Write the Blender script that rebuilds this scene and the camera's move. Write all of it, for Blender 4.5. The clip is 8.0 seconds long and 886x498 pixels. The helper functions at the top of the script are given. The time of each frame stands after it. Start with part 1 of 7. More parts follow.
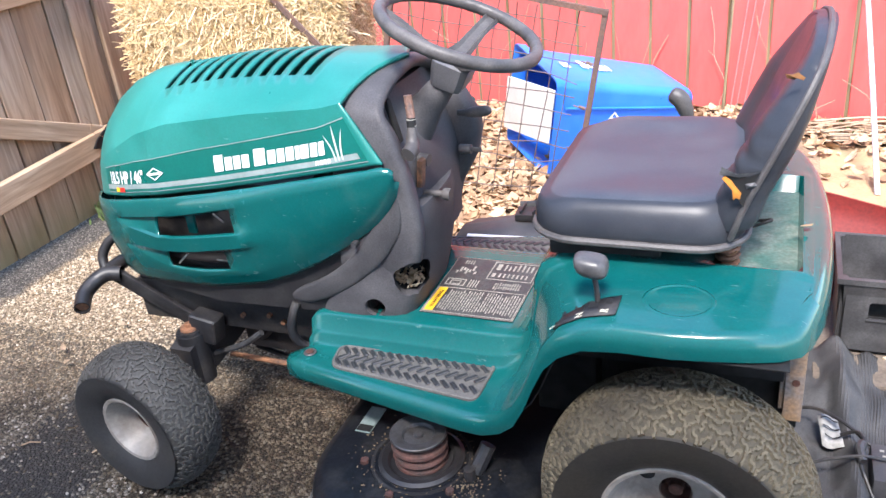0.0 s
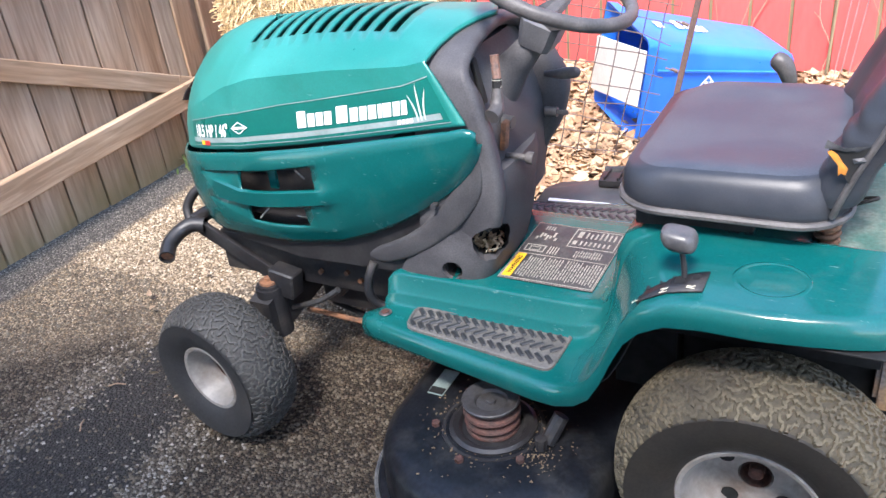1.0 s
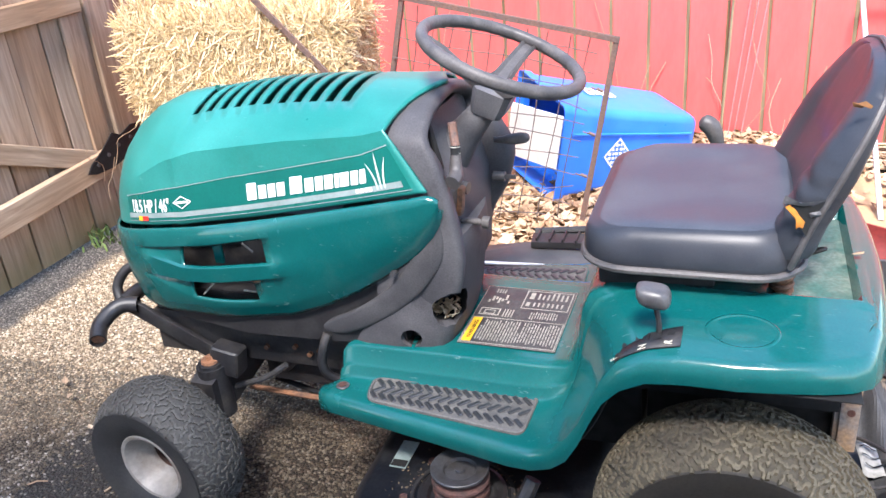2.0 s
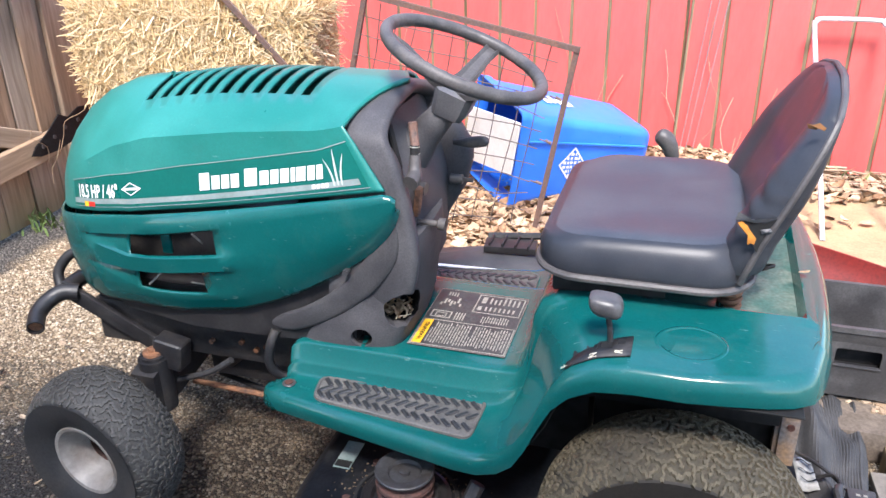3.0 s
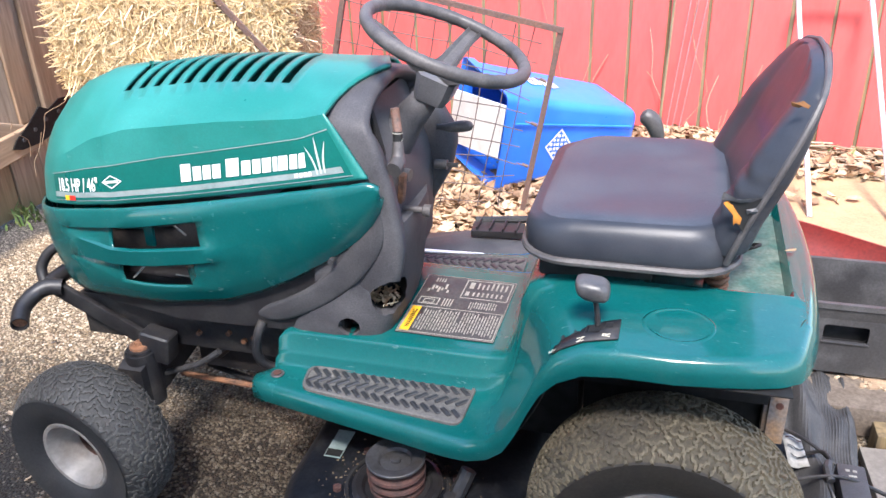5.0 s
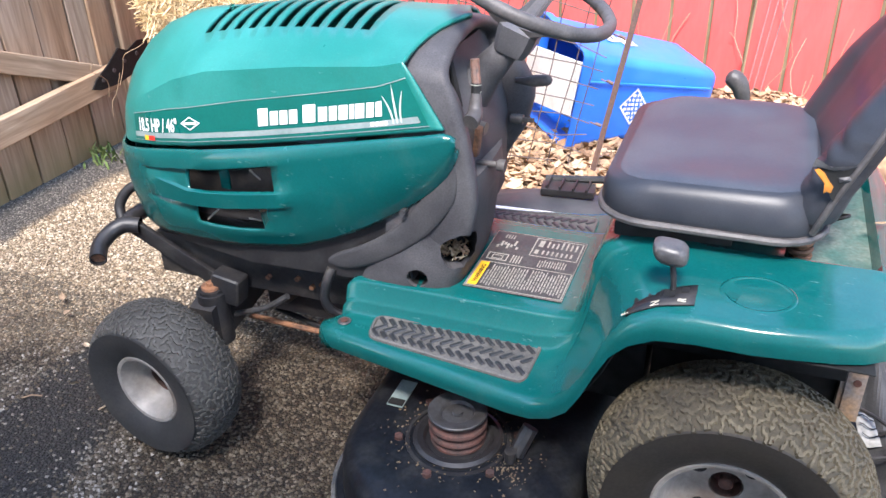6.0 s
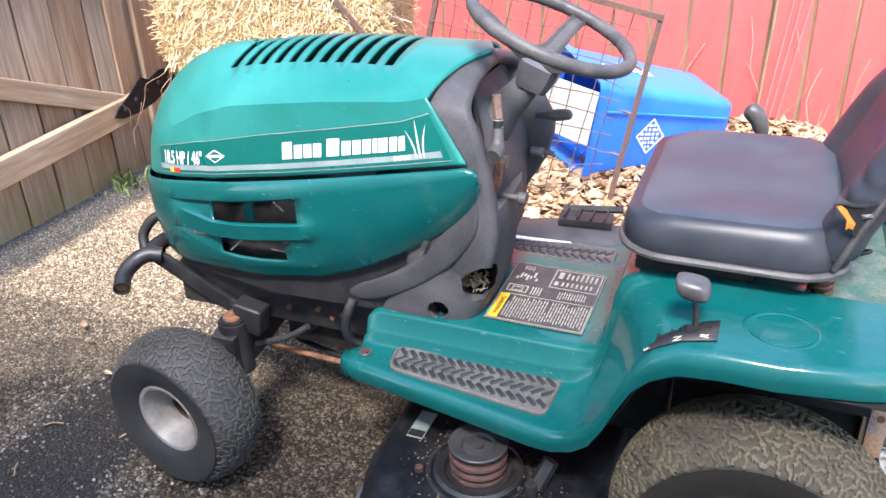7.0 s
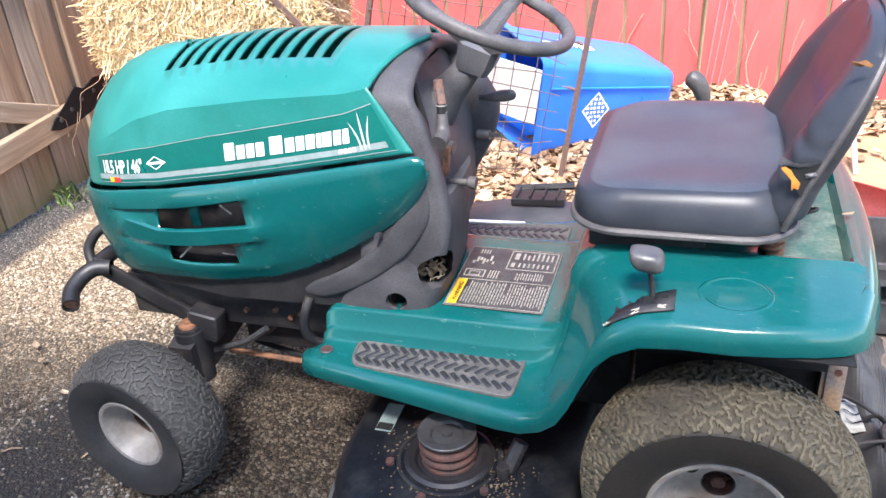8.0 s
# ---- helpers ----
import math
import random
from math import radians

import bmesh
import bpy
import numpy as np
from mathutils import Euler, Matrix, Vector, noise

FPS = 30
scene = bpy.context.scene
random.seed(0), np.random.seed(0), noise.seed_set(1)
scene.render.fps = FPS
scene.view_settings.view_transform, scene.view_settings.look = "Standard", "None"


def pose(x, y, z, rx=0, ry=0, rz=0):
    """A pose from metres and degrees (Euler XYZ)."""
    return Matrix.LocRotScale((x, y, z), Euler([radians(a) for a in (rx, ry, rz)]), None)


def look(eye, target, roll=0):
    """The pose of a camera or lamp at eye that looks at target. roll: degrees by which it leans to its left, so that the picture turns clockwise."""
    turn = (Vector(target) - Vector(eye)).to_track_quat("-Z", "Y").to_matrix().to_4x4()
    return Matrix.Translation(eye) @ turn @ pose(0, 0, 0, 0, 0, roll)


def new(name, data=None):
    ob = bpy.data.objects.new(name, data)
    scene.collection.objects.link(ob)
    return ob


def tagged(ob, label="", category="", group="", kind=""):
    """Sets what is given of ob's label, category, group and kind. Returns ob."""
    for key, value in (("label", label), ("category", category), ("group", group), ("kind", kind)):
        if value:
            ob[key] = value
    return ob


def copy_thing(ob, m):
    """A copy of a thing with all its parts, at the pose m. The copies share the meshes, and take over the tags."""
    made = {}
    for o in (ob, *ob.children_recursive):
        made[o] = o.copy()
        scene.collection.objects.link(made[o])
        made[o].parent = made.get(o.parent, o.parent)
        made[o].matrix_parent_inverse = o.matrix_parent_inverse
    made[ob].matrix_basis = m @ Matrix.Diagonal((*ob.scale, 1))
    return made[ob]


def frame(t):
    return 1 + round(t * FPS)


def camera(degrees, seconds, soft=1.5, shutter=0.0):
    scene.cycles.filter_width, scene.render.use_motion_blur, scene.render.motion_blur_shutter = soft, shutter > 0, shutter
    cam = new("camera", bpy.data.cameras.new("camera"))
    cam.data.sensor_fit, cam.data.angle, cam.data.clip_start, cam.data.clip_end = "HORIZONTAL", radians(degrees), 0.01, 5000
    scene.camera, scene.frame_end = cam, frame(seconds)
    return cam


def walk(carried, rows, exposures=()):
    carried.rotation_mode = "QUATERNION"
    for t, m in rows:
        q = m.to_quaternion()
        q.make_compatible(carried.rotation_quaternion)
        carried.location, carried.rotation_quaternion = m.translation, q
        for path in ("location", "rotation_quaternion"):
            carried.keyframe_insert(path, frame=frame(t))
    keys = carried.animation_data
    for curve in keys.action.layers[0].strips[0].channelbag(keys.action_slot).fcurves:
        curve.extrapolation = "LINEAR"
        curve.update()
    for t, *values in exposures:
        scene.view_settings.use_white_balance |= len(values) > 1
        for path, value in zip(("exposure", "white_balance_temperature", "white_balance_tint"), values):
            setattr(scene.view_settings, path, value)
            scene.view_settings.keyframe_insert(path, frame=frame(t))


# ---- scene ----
cam = camera(56.6, 8.0)

PATH = [
    (0, (0.154, -1.509, 1.347), (-0.577, 0.118, 0.442), -6.4),
    (0.3, (0.114, -1.508, 1.354), (-0.5063, 0.0609, 0.4813), -7.14),
    (0.5, (0.104, -1.506, 1.356), (-0.583, 0.156, 0.48), -9.6),
    (0.7, (0.116, -1.496, 1.352), (-0.6802, 0.0195, 0.5276), -8.63),
    (1, (0.137, -1.481, 1.343), (-0.753, 0.022, 0.369), -7.1),
    (1.3, (0.126, -1.481, 1.340), (-0.6784, 0.0034, 0.4688), -6.14),
    (1.5, (0.102, -1.481, 1.34), (-0.712, 0.106, 0.435), -7.0),
    (1.7, (0.062, -1.496, 1.345), (-0.6307, 0.0452, 0.4767), -7.53),
    (2, (0.007, -1.524, 1.354), (-0.657, 0.155, 0.494), -5.5),
    (2.2, (-0.005, -1.508, 1.349), (-0.623, 0.196, 0.503), -4.5),
    (3.3, (-0.007, -1.522, 1.349), (-0.55, 0.197, 0.483), -0.9),
    (3.5, (-0.002, -1.513, 1.347), (-0.532, 0.198, 0.456), -1.7),
    (3.8, (-0.002, -1.502, 1.342), (-0.4687, 0.1110, 0.4520), -2.14),
    (4, (-0.004, -1.5, 1.34), (-0.528, 0.187, 0.403), -1.8),
    (4.2, (-0.006, -1.52, 1.349), (-0.53, 0.185, 0.444), -1.8),
    (5.3, (-0.001, -1.502, 1.35), (-0.529, 0.205, 0.452), -2.5),
    (5.5, (-0.011, -1.519, 1.355), (-0.614, 0.166, 0.462), -3.8),
    (5.8, (-0.022, -1.510, 1.345), (-0.5897, 0.0517, 0.4226), -0.99),
    (6, (-0.028, -1.504, 1.339), (-0.671, 0.113, 0.352), -1.7),
    (6.3, (-0.042, -1.503, 1.345), (-0.7017, 0.0353, 0.4460), -2.30),
    (6.5, (-0.047, -1.503, 1.352), (-0.777, 0.108, 0.418), -2.8),
    (6.8, (-0.044, -1.508, 1.359), (-0.7261, 0.0276, 0.4714), -2.81),
    (7, (-0.043, -1.513, 1.361), (-0.722, 0.119, 0.425), -1.9),
    (7.2, (-0.046, -1.517, 1.360), (-0.6648, 0.0393, 0.4630), -2.11),
    (7.5, (-0.051, -1.52, 1.357), (-0.704, 0.083, 0.354), -1.9),
    (7.7, (-0.049, -1.515, 1.357), (-0.6139, 0.0506, 0.4410), -3.14),
    (8, (-0.039, -1.496, 1.358), (-0.62, 0.153, 0.388), -4.9),
]
walk(cam, [(t, look(eye, target, roll)) for t, eye, target, roll in PATH],
     ((0.0, 2.35, 6500, 13), (2.2, 2.38, 6500, 13), (3.3, 2.11, 6500, 13), (4.2, 2.14, 6500, 13), (5.3, 2.29, 6500, 13), (6.0, 2.29, 6500, 13), (6.5, 2.40, 6500, 13), (8.0, 2.40, 6500, 13)))

# ---- light ----
world = bpy.data.worlds.new("sky")
scene.world = world
world.use_nodes = True
_n = world.node_tree.nodes
_sky = _n.new("ShaderNodeTexSky")
_sky.sky_type, _sky.sun_disc = "NISHITA", False
SUN_AZ, SUN_EL = radians(168), radians(56)      # azimuth from +y towards +x
_sky.sun_elevation, _sky.sun_rotation = SUN_EL, SUN_AZ
_n["Background"].inputs["Strength"].default_value = 0.15
world.node_tree.links.new(_sky.outputs[0], _n["Background"].inputs["Color"])
sun = new("sun", bpy.data.lights.new("sun", "SUN"))
sun.data.energy, sun.data.angle, sun.data.color = 2.1, radians(14.0), (1.0, 0.97, 0.94)
SUN_FROM = Vector((math.sin(SUN_AZ) * math.cos(SUN_EL), math.cos(SUN_AZ) * math.cos(SUN_EL), math.sin(SUN_EL)))
sun.matrix_world = look(SUN_FROM * 20, (0, 0, 0))
# height of the added unseen wall, set by how far its shade should reach
SHADE_WALL_H = 4.27


# ---- materials ----
def mat(name, base, rough=0.5, metal=0.0, var=0.15, scale=12.0, second=None, mix_at=0.55, fine=120.0, bump=0.15,
        bump_scale=None, spec=0.5, rand=0.0, stretch=(1, 1, 1), coat=0.0, dist=0.002, scuff=0.0, rvar=0.12):
    """A surface with broad stains, fine grain, relief and a little change from piece to piece."""
    m = bpy.data.materials.new(name)
    m.use_nodes = True
    nt = m.node_tree
    N, L = nt.nodes, nt.links
    bsdf = N["Principled BSDF"]
    tc = N.new("ShaderNodeTexCoord")
    mp = N.new("ShaderNodeMapping")
    mp.inputs["Scale"].default_value = stretch
    L.new(tc.outputs["Object"], mp.inputs["Vector"])
    big = N.new("ShaderNodeTexNoise")
    big.inputs["Scale"].default_value, big.inputs["Detail"].default_value, big.inputs["Roughness"].default_value = scale, 6, 0.6
    L.new(mp.outputs[0], big.inputs["Vector"])
    small = N.new("ShaderNodeTexNoise")
    small.inputs["Scale"].default_value, small.inputs["Detail"].default_value = fine, 4
    L.new(mp.outputs[0], small.inputs["Vector"])
    ramp = N.new("ShaderNodeValToRGB")
    c2 = second or tuple(max(0.0, c * (1 - 2 * var)) for c in base)
    ramp.color_ramp.elements[0].position, ramp.color_ramp.elements[1].position = mix_at - 0.14, mix_at + 0.14
    ramp.color_ramp.elements[0].color, ramp.color_ramp.elements[1].color = (*base, 1), (*c2, 1)
    L.new(big.outputs["Fac"], ramp.inputs["Fac"])
    hsv = N.new("ShaderNodeHueSaturation")
    L.new(ramp.outputs["Color"], hsv.inputs["Color"])
    val = N.new("ShaderNodeMapRange")
    val.inputs["From Min"].default_value, val.inputs["From Max"].default_value = 0.3, 0.7
    val.inputs["To Min"].default_value, val.inputs["To Max"].default_value = 1 - var, 1 + var
    L.new(small.outputs["Fac"], val.inputs["Value"])
    if rand:
        info = N.new("ShaderNodeObjectInfo")
        rr = N.new("ShaderNodeMapRange")
        rr.inputs["To Min"].default_value, rr.inputs["To Max"].default_value = 1 - rand, 1 + rand
        L.new(info.outputs["Random"], rr.inputs["Value"])
        mul = N.new("ShaderNodeMath")
        mul.operation = "MULTIPLY"
        L.new(val.outputs[0], mul.inputs[0])
        L.new(rr.outputs[0], mul.inputs[1])
        L.new(mul.outputs[0], hsv.inputs["Value"])
    else:
        L.new(val.outputs[0], hsv.inputs["Value"])
    last = hsv.outputs["Color"]
    if scuff:
        # short pale scratches and rubbed spots
        sm = N.new("ShaderNodeMapping")
        sm.inputs["Scale"].default_value, sm.inputs["Rotation"].default_value = (1, 4.5, 2.5), (0.3, 0.2, 0.5)
        L.new(tc.outputs["Object"], sm.inputs["Vector"])
        sn = N.new("ShaderNodeTexNoise")
        sn.inputs["Scale"].default_value, sn.inputs["Detail"].default_value, sn.inputs["Roughness"].default_value = 26, 5, 0.65
        L.new(sm.outputs[0], sn.inputs["Vector"])
        sr = N.new("ShaderNodeMapRange")
        sr.inputs["From Min"].default_value, sr.inputs["From Max"].default_value = 0.65, 0.73
        sr.inputs["To Min"].default_value, sr.inputs["To Max"].default_value = 0.0, scuff
        L.new(sn.outputs["Fac"], sr.inputs["Value"])
        sx = N.new("ShaderNodeMix")
        sx.data_type = "RGBA"
        L.new(sr.outputs[0], sx.inputs[0])
        L.new(last, sx.inputs[6])
        sx.inputs[7].default_value = (0.22, 0.34, 0.31, 1)
        last = sx.outputs[2]
        dn = N.new("ShaderNodeTexNoise")
        dn.inputs["Scale"].default_value, dn.inputs["Detail"].default_value, dn.inputs["Roughness"].default_value = 9, 8, 0.75
        L.new(tc.outputs["Object"], dn.inputs["Vector"])
        dr = N.new("ShaderNodeMapRange")
        dr.inputs["From Min"].default_value, dr.inputs["From Max"].default_value = 0.52, 0.78
        dr.inputs["To Min"].default_value, dr.inputs["To Max"].default_value = 0.0, scuff * 0.45
        L.new(dn.outputs["Fac"], dr.inputs["Value"])
        dx = N.new("ShaderNodeMix")
        dx.data_type = "RGBA"
        L.new(dr.outputs[0], dx.inputs[0])
        L.new(last, dx.inputs[6])
        dx.inputs[7].default_value = (0.10, 0.16, 0.13, 1)
        last = dx.outputs[2]
    L.new(last, bsdf.inputs["Base Color"])
    rmap = N.new("ShaderNodeMapRange")
    rmap.inputs["From Min"].default_value, rmap.inputs["From Max"].default_value = 0.3, 0.7
    rmap.inputs["To Min"].default_value, rmap.inputs["To Max"].default_value = max(0.03, rough - rvar), min(1, rough + rvar)
    L.new(big.outputs["Fac"], rmap.inputs["Value"])
    L.new(rmap.outputs[0], bsdf.inputs["Roughness"])
    bsdf.inputs["Metallic"].default_value = metal
    bsdf.inputs["Specular IOR Level"].default_value = spec
    bsdf.inputs["Coat Weight"].default_value = coat
    bsdf.inputs["Coat Roughness"].default_value = 0.08
    if bump:
        b = N.new("ShaderNodeBump")
        b.inputs["Strength"].default_value, b.inputs["Distance"].default_value = bump, dist
        if bump_scale:
            bn = N.new("ShaderNodeTexNoise")
            bn.inputs["Scale"].default_value, bn.inputs["Detail"].default_value = bump_scale, 5
            L.new(mp.outputs[0], bn.inputs["Vector"])
            L.new(bn.outputs["Fac"], b.inputs["Height"])
        else:
            L.new(small.outputs["Fac"], b.inputs["Height"])
        L.new(b.outputs[0], bsdf.inputs["Normal"])
    return m


GREEN = mat("green_paint", (0.0018, 0.078, 0.075), 0.17, var=0.06, scale=6, second=(0.003, 0.092, 0.087), fine=260, bump=0.03, coat=0.28, spec=0.44, scuff=0.36)
HOODM = mat("sun_faded_green_paint", (0.004, 0.130, 0.108), 0.38, var=0.06, scale=4, second=(0.018, 0.190, 0.165), mix_at=0.56, fine=240, bump=0.05, coat=0.1, scuff=0.3)
DECALG = mat("decal_green", (0.002, 0.105, 0.086), 0.34, var=0.05, scale=10, fine=200, bump=0.02, spec=0.3)
SILVER = mat("silver_print", (0.42, 0.47, 0.45), 0.45, var=0.08, scale=20, fine=200, bump=0.02)
WHITE = mat("white_print", (0.80, 0.80, 0.78), 0.5, var=0.05, scale=20, bump=0.0)
PALE = mat("pale_print", (0.30, 0.29, 0.25), 0.6, var=0.2, scale=60, second=(0.16, 0.155, 0.13), bump=0.0)
STRIPE = mat("silver_stripe_print", (0.22, 0.27, 0.26), 0.45, var=0.1, scale=20, second=(0.16, 0.21, 0.20), fine=200, bump=0.02)
YELLOW = mat("yellow_print", (0.78, 0.42, 0.02), 0.5, var=0.08, scale=30, bump=0.0)
REDMARK = mat("red_print", (0.6, 0.03, 0.02), 0.5, var=0.08, scale=30, bump=0.0)
DECALK = mat("black_decal", (0.028, 0.029, 0.029), 0.5, var=0.25, scale=30, second=(0.058, 0.059, 0.057), fine=200, bump=0.05)
CREAM = mat("cream_print", (0.62, 0.56, 0.42), 0.5, var=0.1, scale=60, bump=0.0)
BLACK = mat("black_plastic", (0.040, 0.039, 0.042), 0.6, var=0.18, scale=12, second=(0.066, 0.064, 0.066), fine=300, bump=0.12, spec=0.35)
DASHM = mat("dusty_dash_plastic", (0.053, 0.051, 0.055), 0.58, var=0.18, scale=9, second=(0.088, 0.085, 0.088), mix_at=0.56, fine=320, bump=0.12, spec=0.22)
BLACKW = mat("black_grip", (0.054, 0.050, 0.050), 0.50, var=0.16, scale=22, second=(0.096, 0.088, 0.085), fine=260, bump=0.18, spec=0.38)
KNOB = mat("worn_grey_knob", (0.048, 0.046, 0.048), 0.4, var=0.15, scale=30, second=(0.085, 0.08, 0.078), fine=300, bump=0.08)
BROWN = mat("worn_brown_lever", (0.16, 0.085, 0.06), 0.5, var=0.25, scale=60, second=(0.05, 0.045, 0.043), fine=200, bump=0.1)
# near-black: shade painted into openings and undersides, also used for black print
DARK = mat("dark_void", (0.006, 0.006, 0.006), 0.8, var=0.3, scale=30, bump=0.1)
STEEL = mat("black_painted_steel", (0.014, 0.014, 0.016), 0.5, var=0.3, scale=18, second=(0.045, 0.038, 0.032), mix_at=0.6, fine=150, bump=0.25)
STEELG = mat("black_gloss_steel", (0.015, 0.014, 0.015), 0.46, var=0.25, scale=14, second=(0.03, 0.029, 0.028), mix_at=0.62, fine=150, bump=0.1)
GREYM = mat("grey_steel", (0.06, 0.06, 0.063), 0.45, metal=0.3, var=0.2, scale=30, second=(0.04, 0.035, 0.032), fine=150, bump=0.15)
DECKP = mat("dirty_deck_paint", (0.00672, 0.00784, 0.01064), 0.40, spec=0.26, var=0.4, scale=14, second=(0.020, 0.020, 0.020), mix_at=0.62, fine=110, bump=0.25)
WORNRIM = mat("worn_rim", (0.06, 0.065, 0.07), 0.5, var=0.3, scale=20, second=(0.20, 0.19, 0.17), mix_at=0.62, bump=0.2)
RUST = mat("rusty_steel", (0.22, 0.10, 0.05), 0.75, metal=0.1, var=0.3, scale=45, second=(0.09, 0.05, 0.035), fine=200, bump=0.35)
RUSTD = mat("dark_rust", (0.085, 0.035, 0.026), 0.7, metal=0.15, var=0.3, scale=35, second=(0.045, 0.03, 0.026), fine=200, bump=0.3)
RUSTPLATE = mat("rust_stained_plate", (0.30, 0.19, 0.11), 0.7, metal=0.1, var=0.25, scale=22, second=(0.16, 0.15, 0.15), mix_at=0.55, fine=150, bump=0.25)
VINYL = mat("seat_vinyl", (0.024, 0.027, 0.034), 0.40, var=0.12, scale=7, second=(0.040, 0.042, 0.050), fine=420, bump=0.10, spec=0.32, rvar=0.08)
VINYLW = mat("worn_seat_vinyl", (0.040, 0.046, 0.060), 0.44, var=0.15, scale=4, second=(0.074, 0.080, 0.092), mix_at=0.58, fine=300, bump=0.14, spec=0.26, rvar=0.10)
VINYLE = mat("scuffed_vinyl_edge", (0.045, 0.044, 0.050), 0.5, var=0.2, scale=30, second=(0.17, 0.165, 0.16), mix_at=0.58, fine=300, bump=0.2)
RUBBER = mat("tyre_rubber", (0.020, 0.020, 0.021), 0.65, var=0.25, scale=10, second=(0.040, 0.037, 0.034), mix_at=0.6, fine=180, bump=0.25)
RUBBERD = mat("dusty_tyre_rubber", (0.0224, 0.0189, 0.0147), 0.6, var=0.25, scale=8, second=(0.0126, 0.0112, 0.0098), mix_at=0.52, fine=160, bump=0.3)
TREADF = mat("front_tread", (0.05984, 0.05644, 0.051), 0.8, var=0.25, scale=9, second=(0.03944, 0.0374, 0.034), fine=180, bump=0.3)
BANDF = mat("front_tread_base", (0.0372, 0.03534, 0.03162), 0.8, var=0.25, scale=9, second=(0.0279, 0.02604, 0.02356), fine=180, bump=0.3)
BANDR = mat("dusty_tread_base", (0.05775, 0.04785, 0.0308), 0.9, var=0.3, scale=8, second=(0.0275, 0.0242, 0.0187), fine=160, bump=0.3)
TREADR = mat("dusty_rear_tread", (0.09075, 0.0748, 0.04675), 0.85, var=0.3, scale=7, second=(0.0385, 0.03355, 0.0264), fine=160, bump=0.3)
RUBPAD = mat("foot_pad_rubber", (0.075, 0.071, 0.067), 0.7, var=0.25, scale=20, second=(0.115, 0.108, 0.098), fine=220, bump=0.25)
RUBLUG = mat("foot_pad_lug", (0.020, 0.020, 0.023), 0.42, var=0.25, scale=16, second=(0.038, 0.037, 0.036), fine=220, bump=0.2)
RIMW = mat("dirty_white_rim", (0.2203, 0.205, 0.1897), 0.5, var=0.12, scale=13, second=(0.104, 0.07344, 0.05508), mix_at=0.60, fine=90, bump=0.15)
DIRTYTRAY = mat("grimy_tray", (0.035, 0.10, 0.082), 0.6, var=0.25, scale=22, second=(0.13, 0.16, 0.135), fine=140, bump=0.2)
REDP = mat("red_fence_paint", (0.54, 0.078, 0.070), 0.72, var=0.06, scale=3, second=(0.60, 0.118, 0.105), fine=60, bump=0.25, rand=0.06, stretch=(1, 1, 0.25))
ORANGE = mat("torn_foam", (0.50, 0.185, 0.018), 0.9, var=0.3, scale=60, second=(0.26, 0.10, 0.02), bump=0.6)
RUSTFOAM = mat("brown_foam", (0.20, 0.085, 0.025), 0.9, var=0.3, scale=60, bump=0.5)
STRAWD = mat("dry_grass", (0.17, 0.125, 0.075), 0.9, var=0.3, scale=60, second=(0.085, 0.055, 0.035), bump=0.4)
CHAFF = mat("brown_chaff", (0.52, 0.38, 0.24), 0.9, var=0.3, scale=70, second=(0.30, 0.19, 0.10), bump=0.4)
WHITEISH = mat("pale_straw", (0.55, 0.48, 0.34), 0.7, var=0.15, scale=60, bump=0.1)
COLUMN = mat("grey_boot_plastic", (0.075, 0.073, 0.078), 0.45, var=0.15, scale=14, second=(0.105, 0.103, 0.106), fine=300, bump=0.1)
WALLM = mat("house_siding", (0.78, 0.77, 0.75), 0.8, var=0.05, scale=2)


# ---- shapes ----
def finish(name, bm, material, parent=None, label="", smooth=True, sharp=35):
    me = bpy.data.meshes.new(name)
    bmesh.ops.recalc_face_normals(bm, faces=bm.faces)
    if smooth:
        for f in bm.faces:
            f.smooth = True
        lim = radians(sharp)
        for e in bm.edges:
            if len(e.link_faces) == 2 and e.calc_face_angle(0) > lim:
                e.smooth = False
    bm.to_mesh(me)
    bm.free()
    me.materials.append(material)
    ob = new(name, me)
    if parent:
        ob.parent = parent
    if label:
        ob["label"] = label
    return ob


def part(name, bm, material, parent, label="", smooth=True, sharp=35):
    return finish(name, bm, material, parent, label, smooth, sharp)


def box(bm, c, s, bevel=0.0, m=None, seg=2):
    r = bmesh.ops.create_cube(bm, size=1)
    vs = r["verts"]
    bmesh.ops.scale(bm, vec=s, verts=vs)
    if bevel:
        es = list({e for v in vs for e in v.link_edges})
        rr = bmesh.ops.bevel(bm, geom=es, offset=bevel, segments=seg, profile=0.6, affect="EDGES", clamp_overlap=True)
        vs = list({v for f in rr["faces"] for v in f.verts} | {v for v in vs if v.is_valid})
    if m is not None:
        bmesh.ops.transform(bm, matrix=m, verts=vs)
    bmesh.ops.translate(bm, vec=c, verts=vs)
    return vs


def ring_loft(bm, rings, closed=True, cap=True):
    rows = [[bm.verts.new(p) for p in r] for r in rings]
    n = len(rows[0])
    for a, b in zip(rows, rows[1:]):
        for i in range(n if closed else n - 1):
            j = (i + 1) % n
            bm.faces.new((a[i], a[j], b[j], b[i]))
    if cap and closed:
        bm.faces.new(rows[0])
        bm.faces.new(rows[-1])
    return rows


def frames_along(pts):
    pts = [Vector(p) for p in pts]
    out, up = [], None
    for i, p in enumerate(pts):
        d = (pts[min(i + 1, len(pts) - 1)] - pts[max(i - 1, 0)]).normalized()
        if up is None:
            up = d.orthogonal().normalized()
        up = (up - d * up.dot(d)).normalized()
        out.append((p, up, d.cross(up)))
    return out


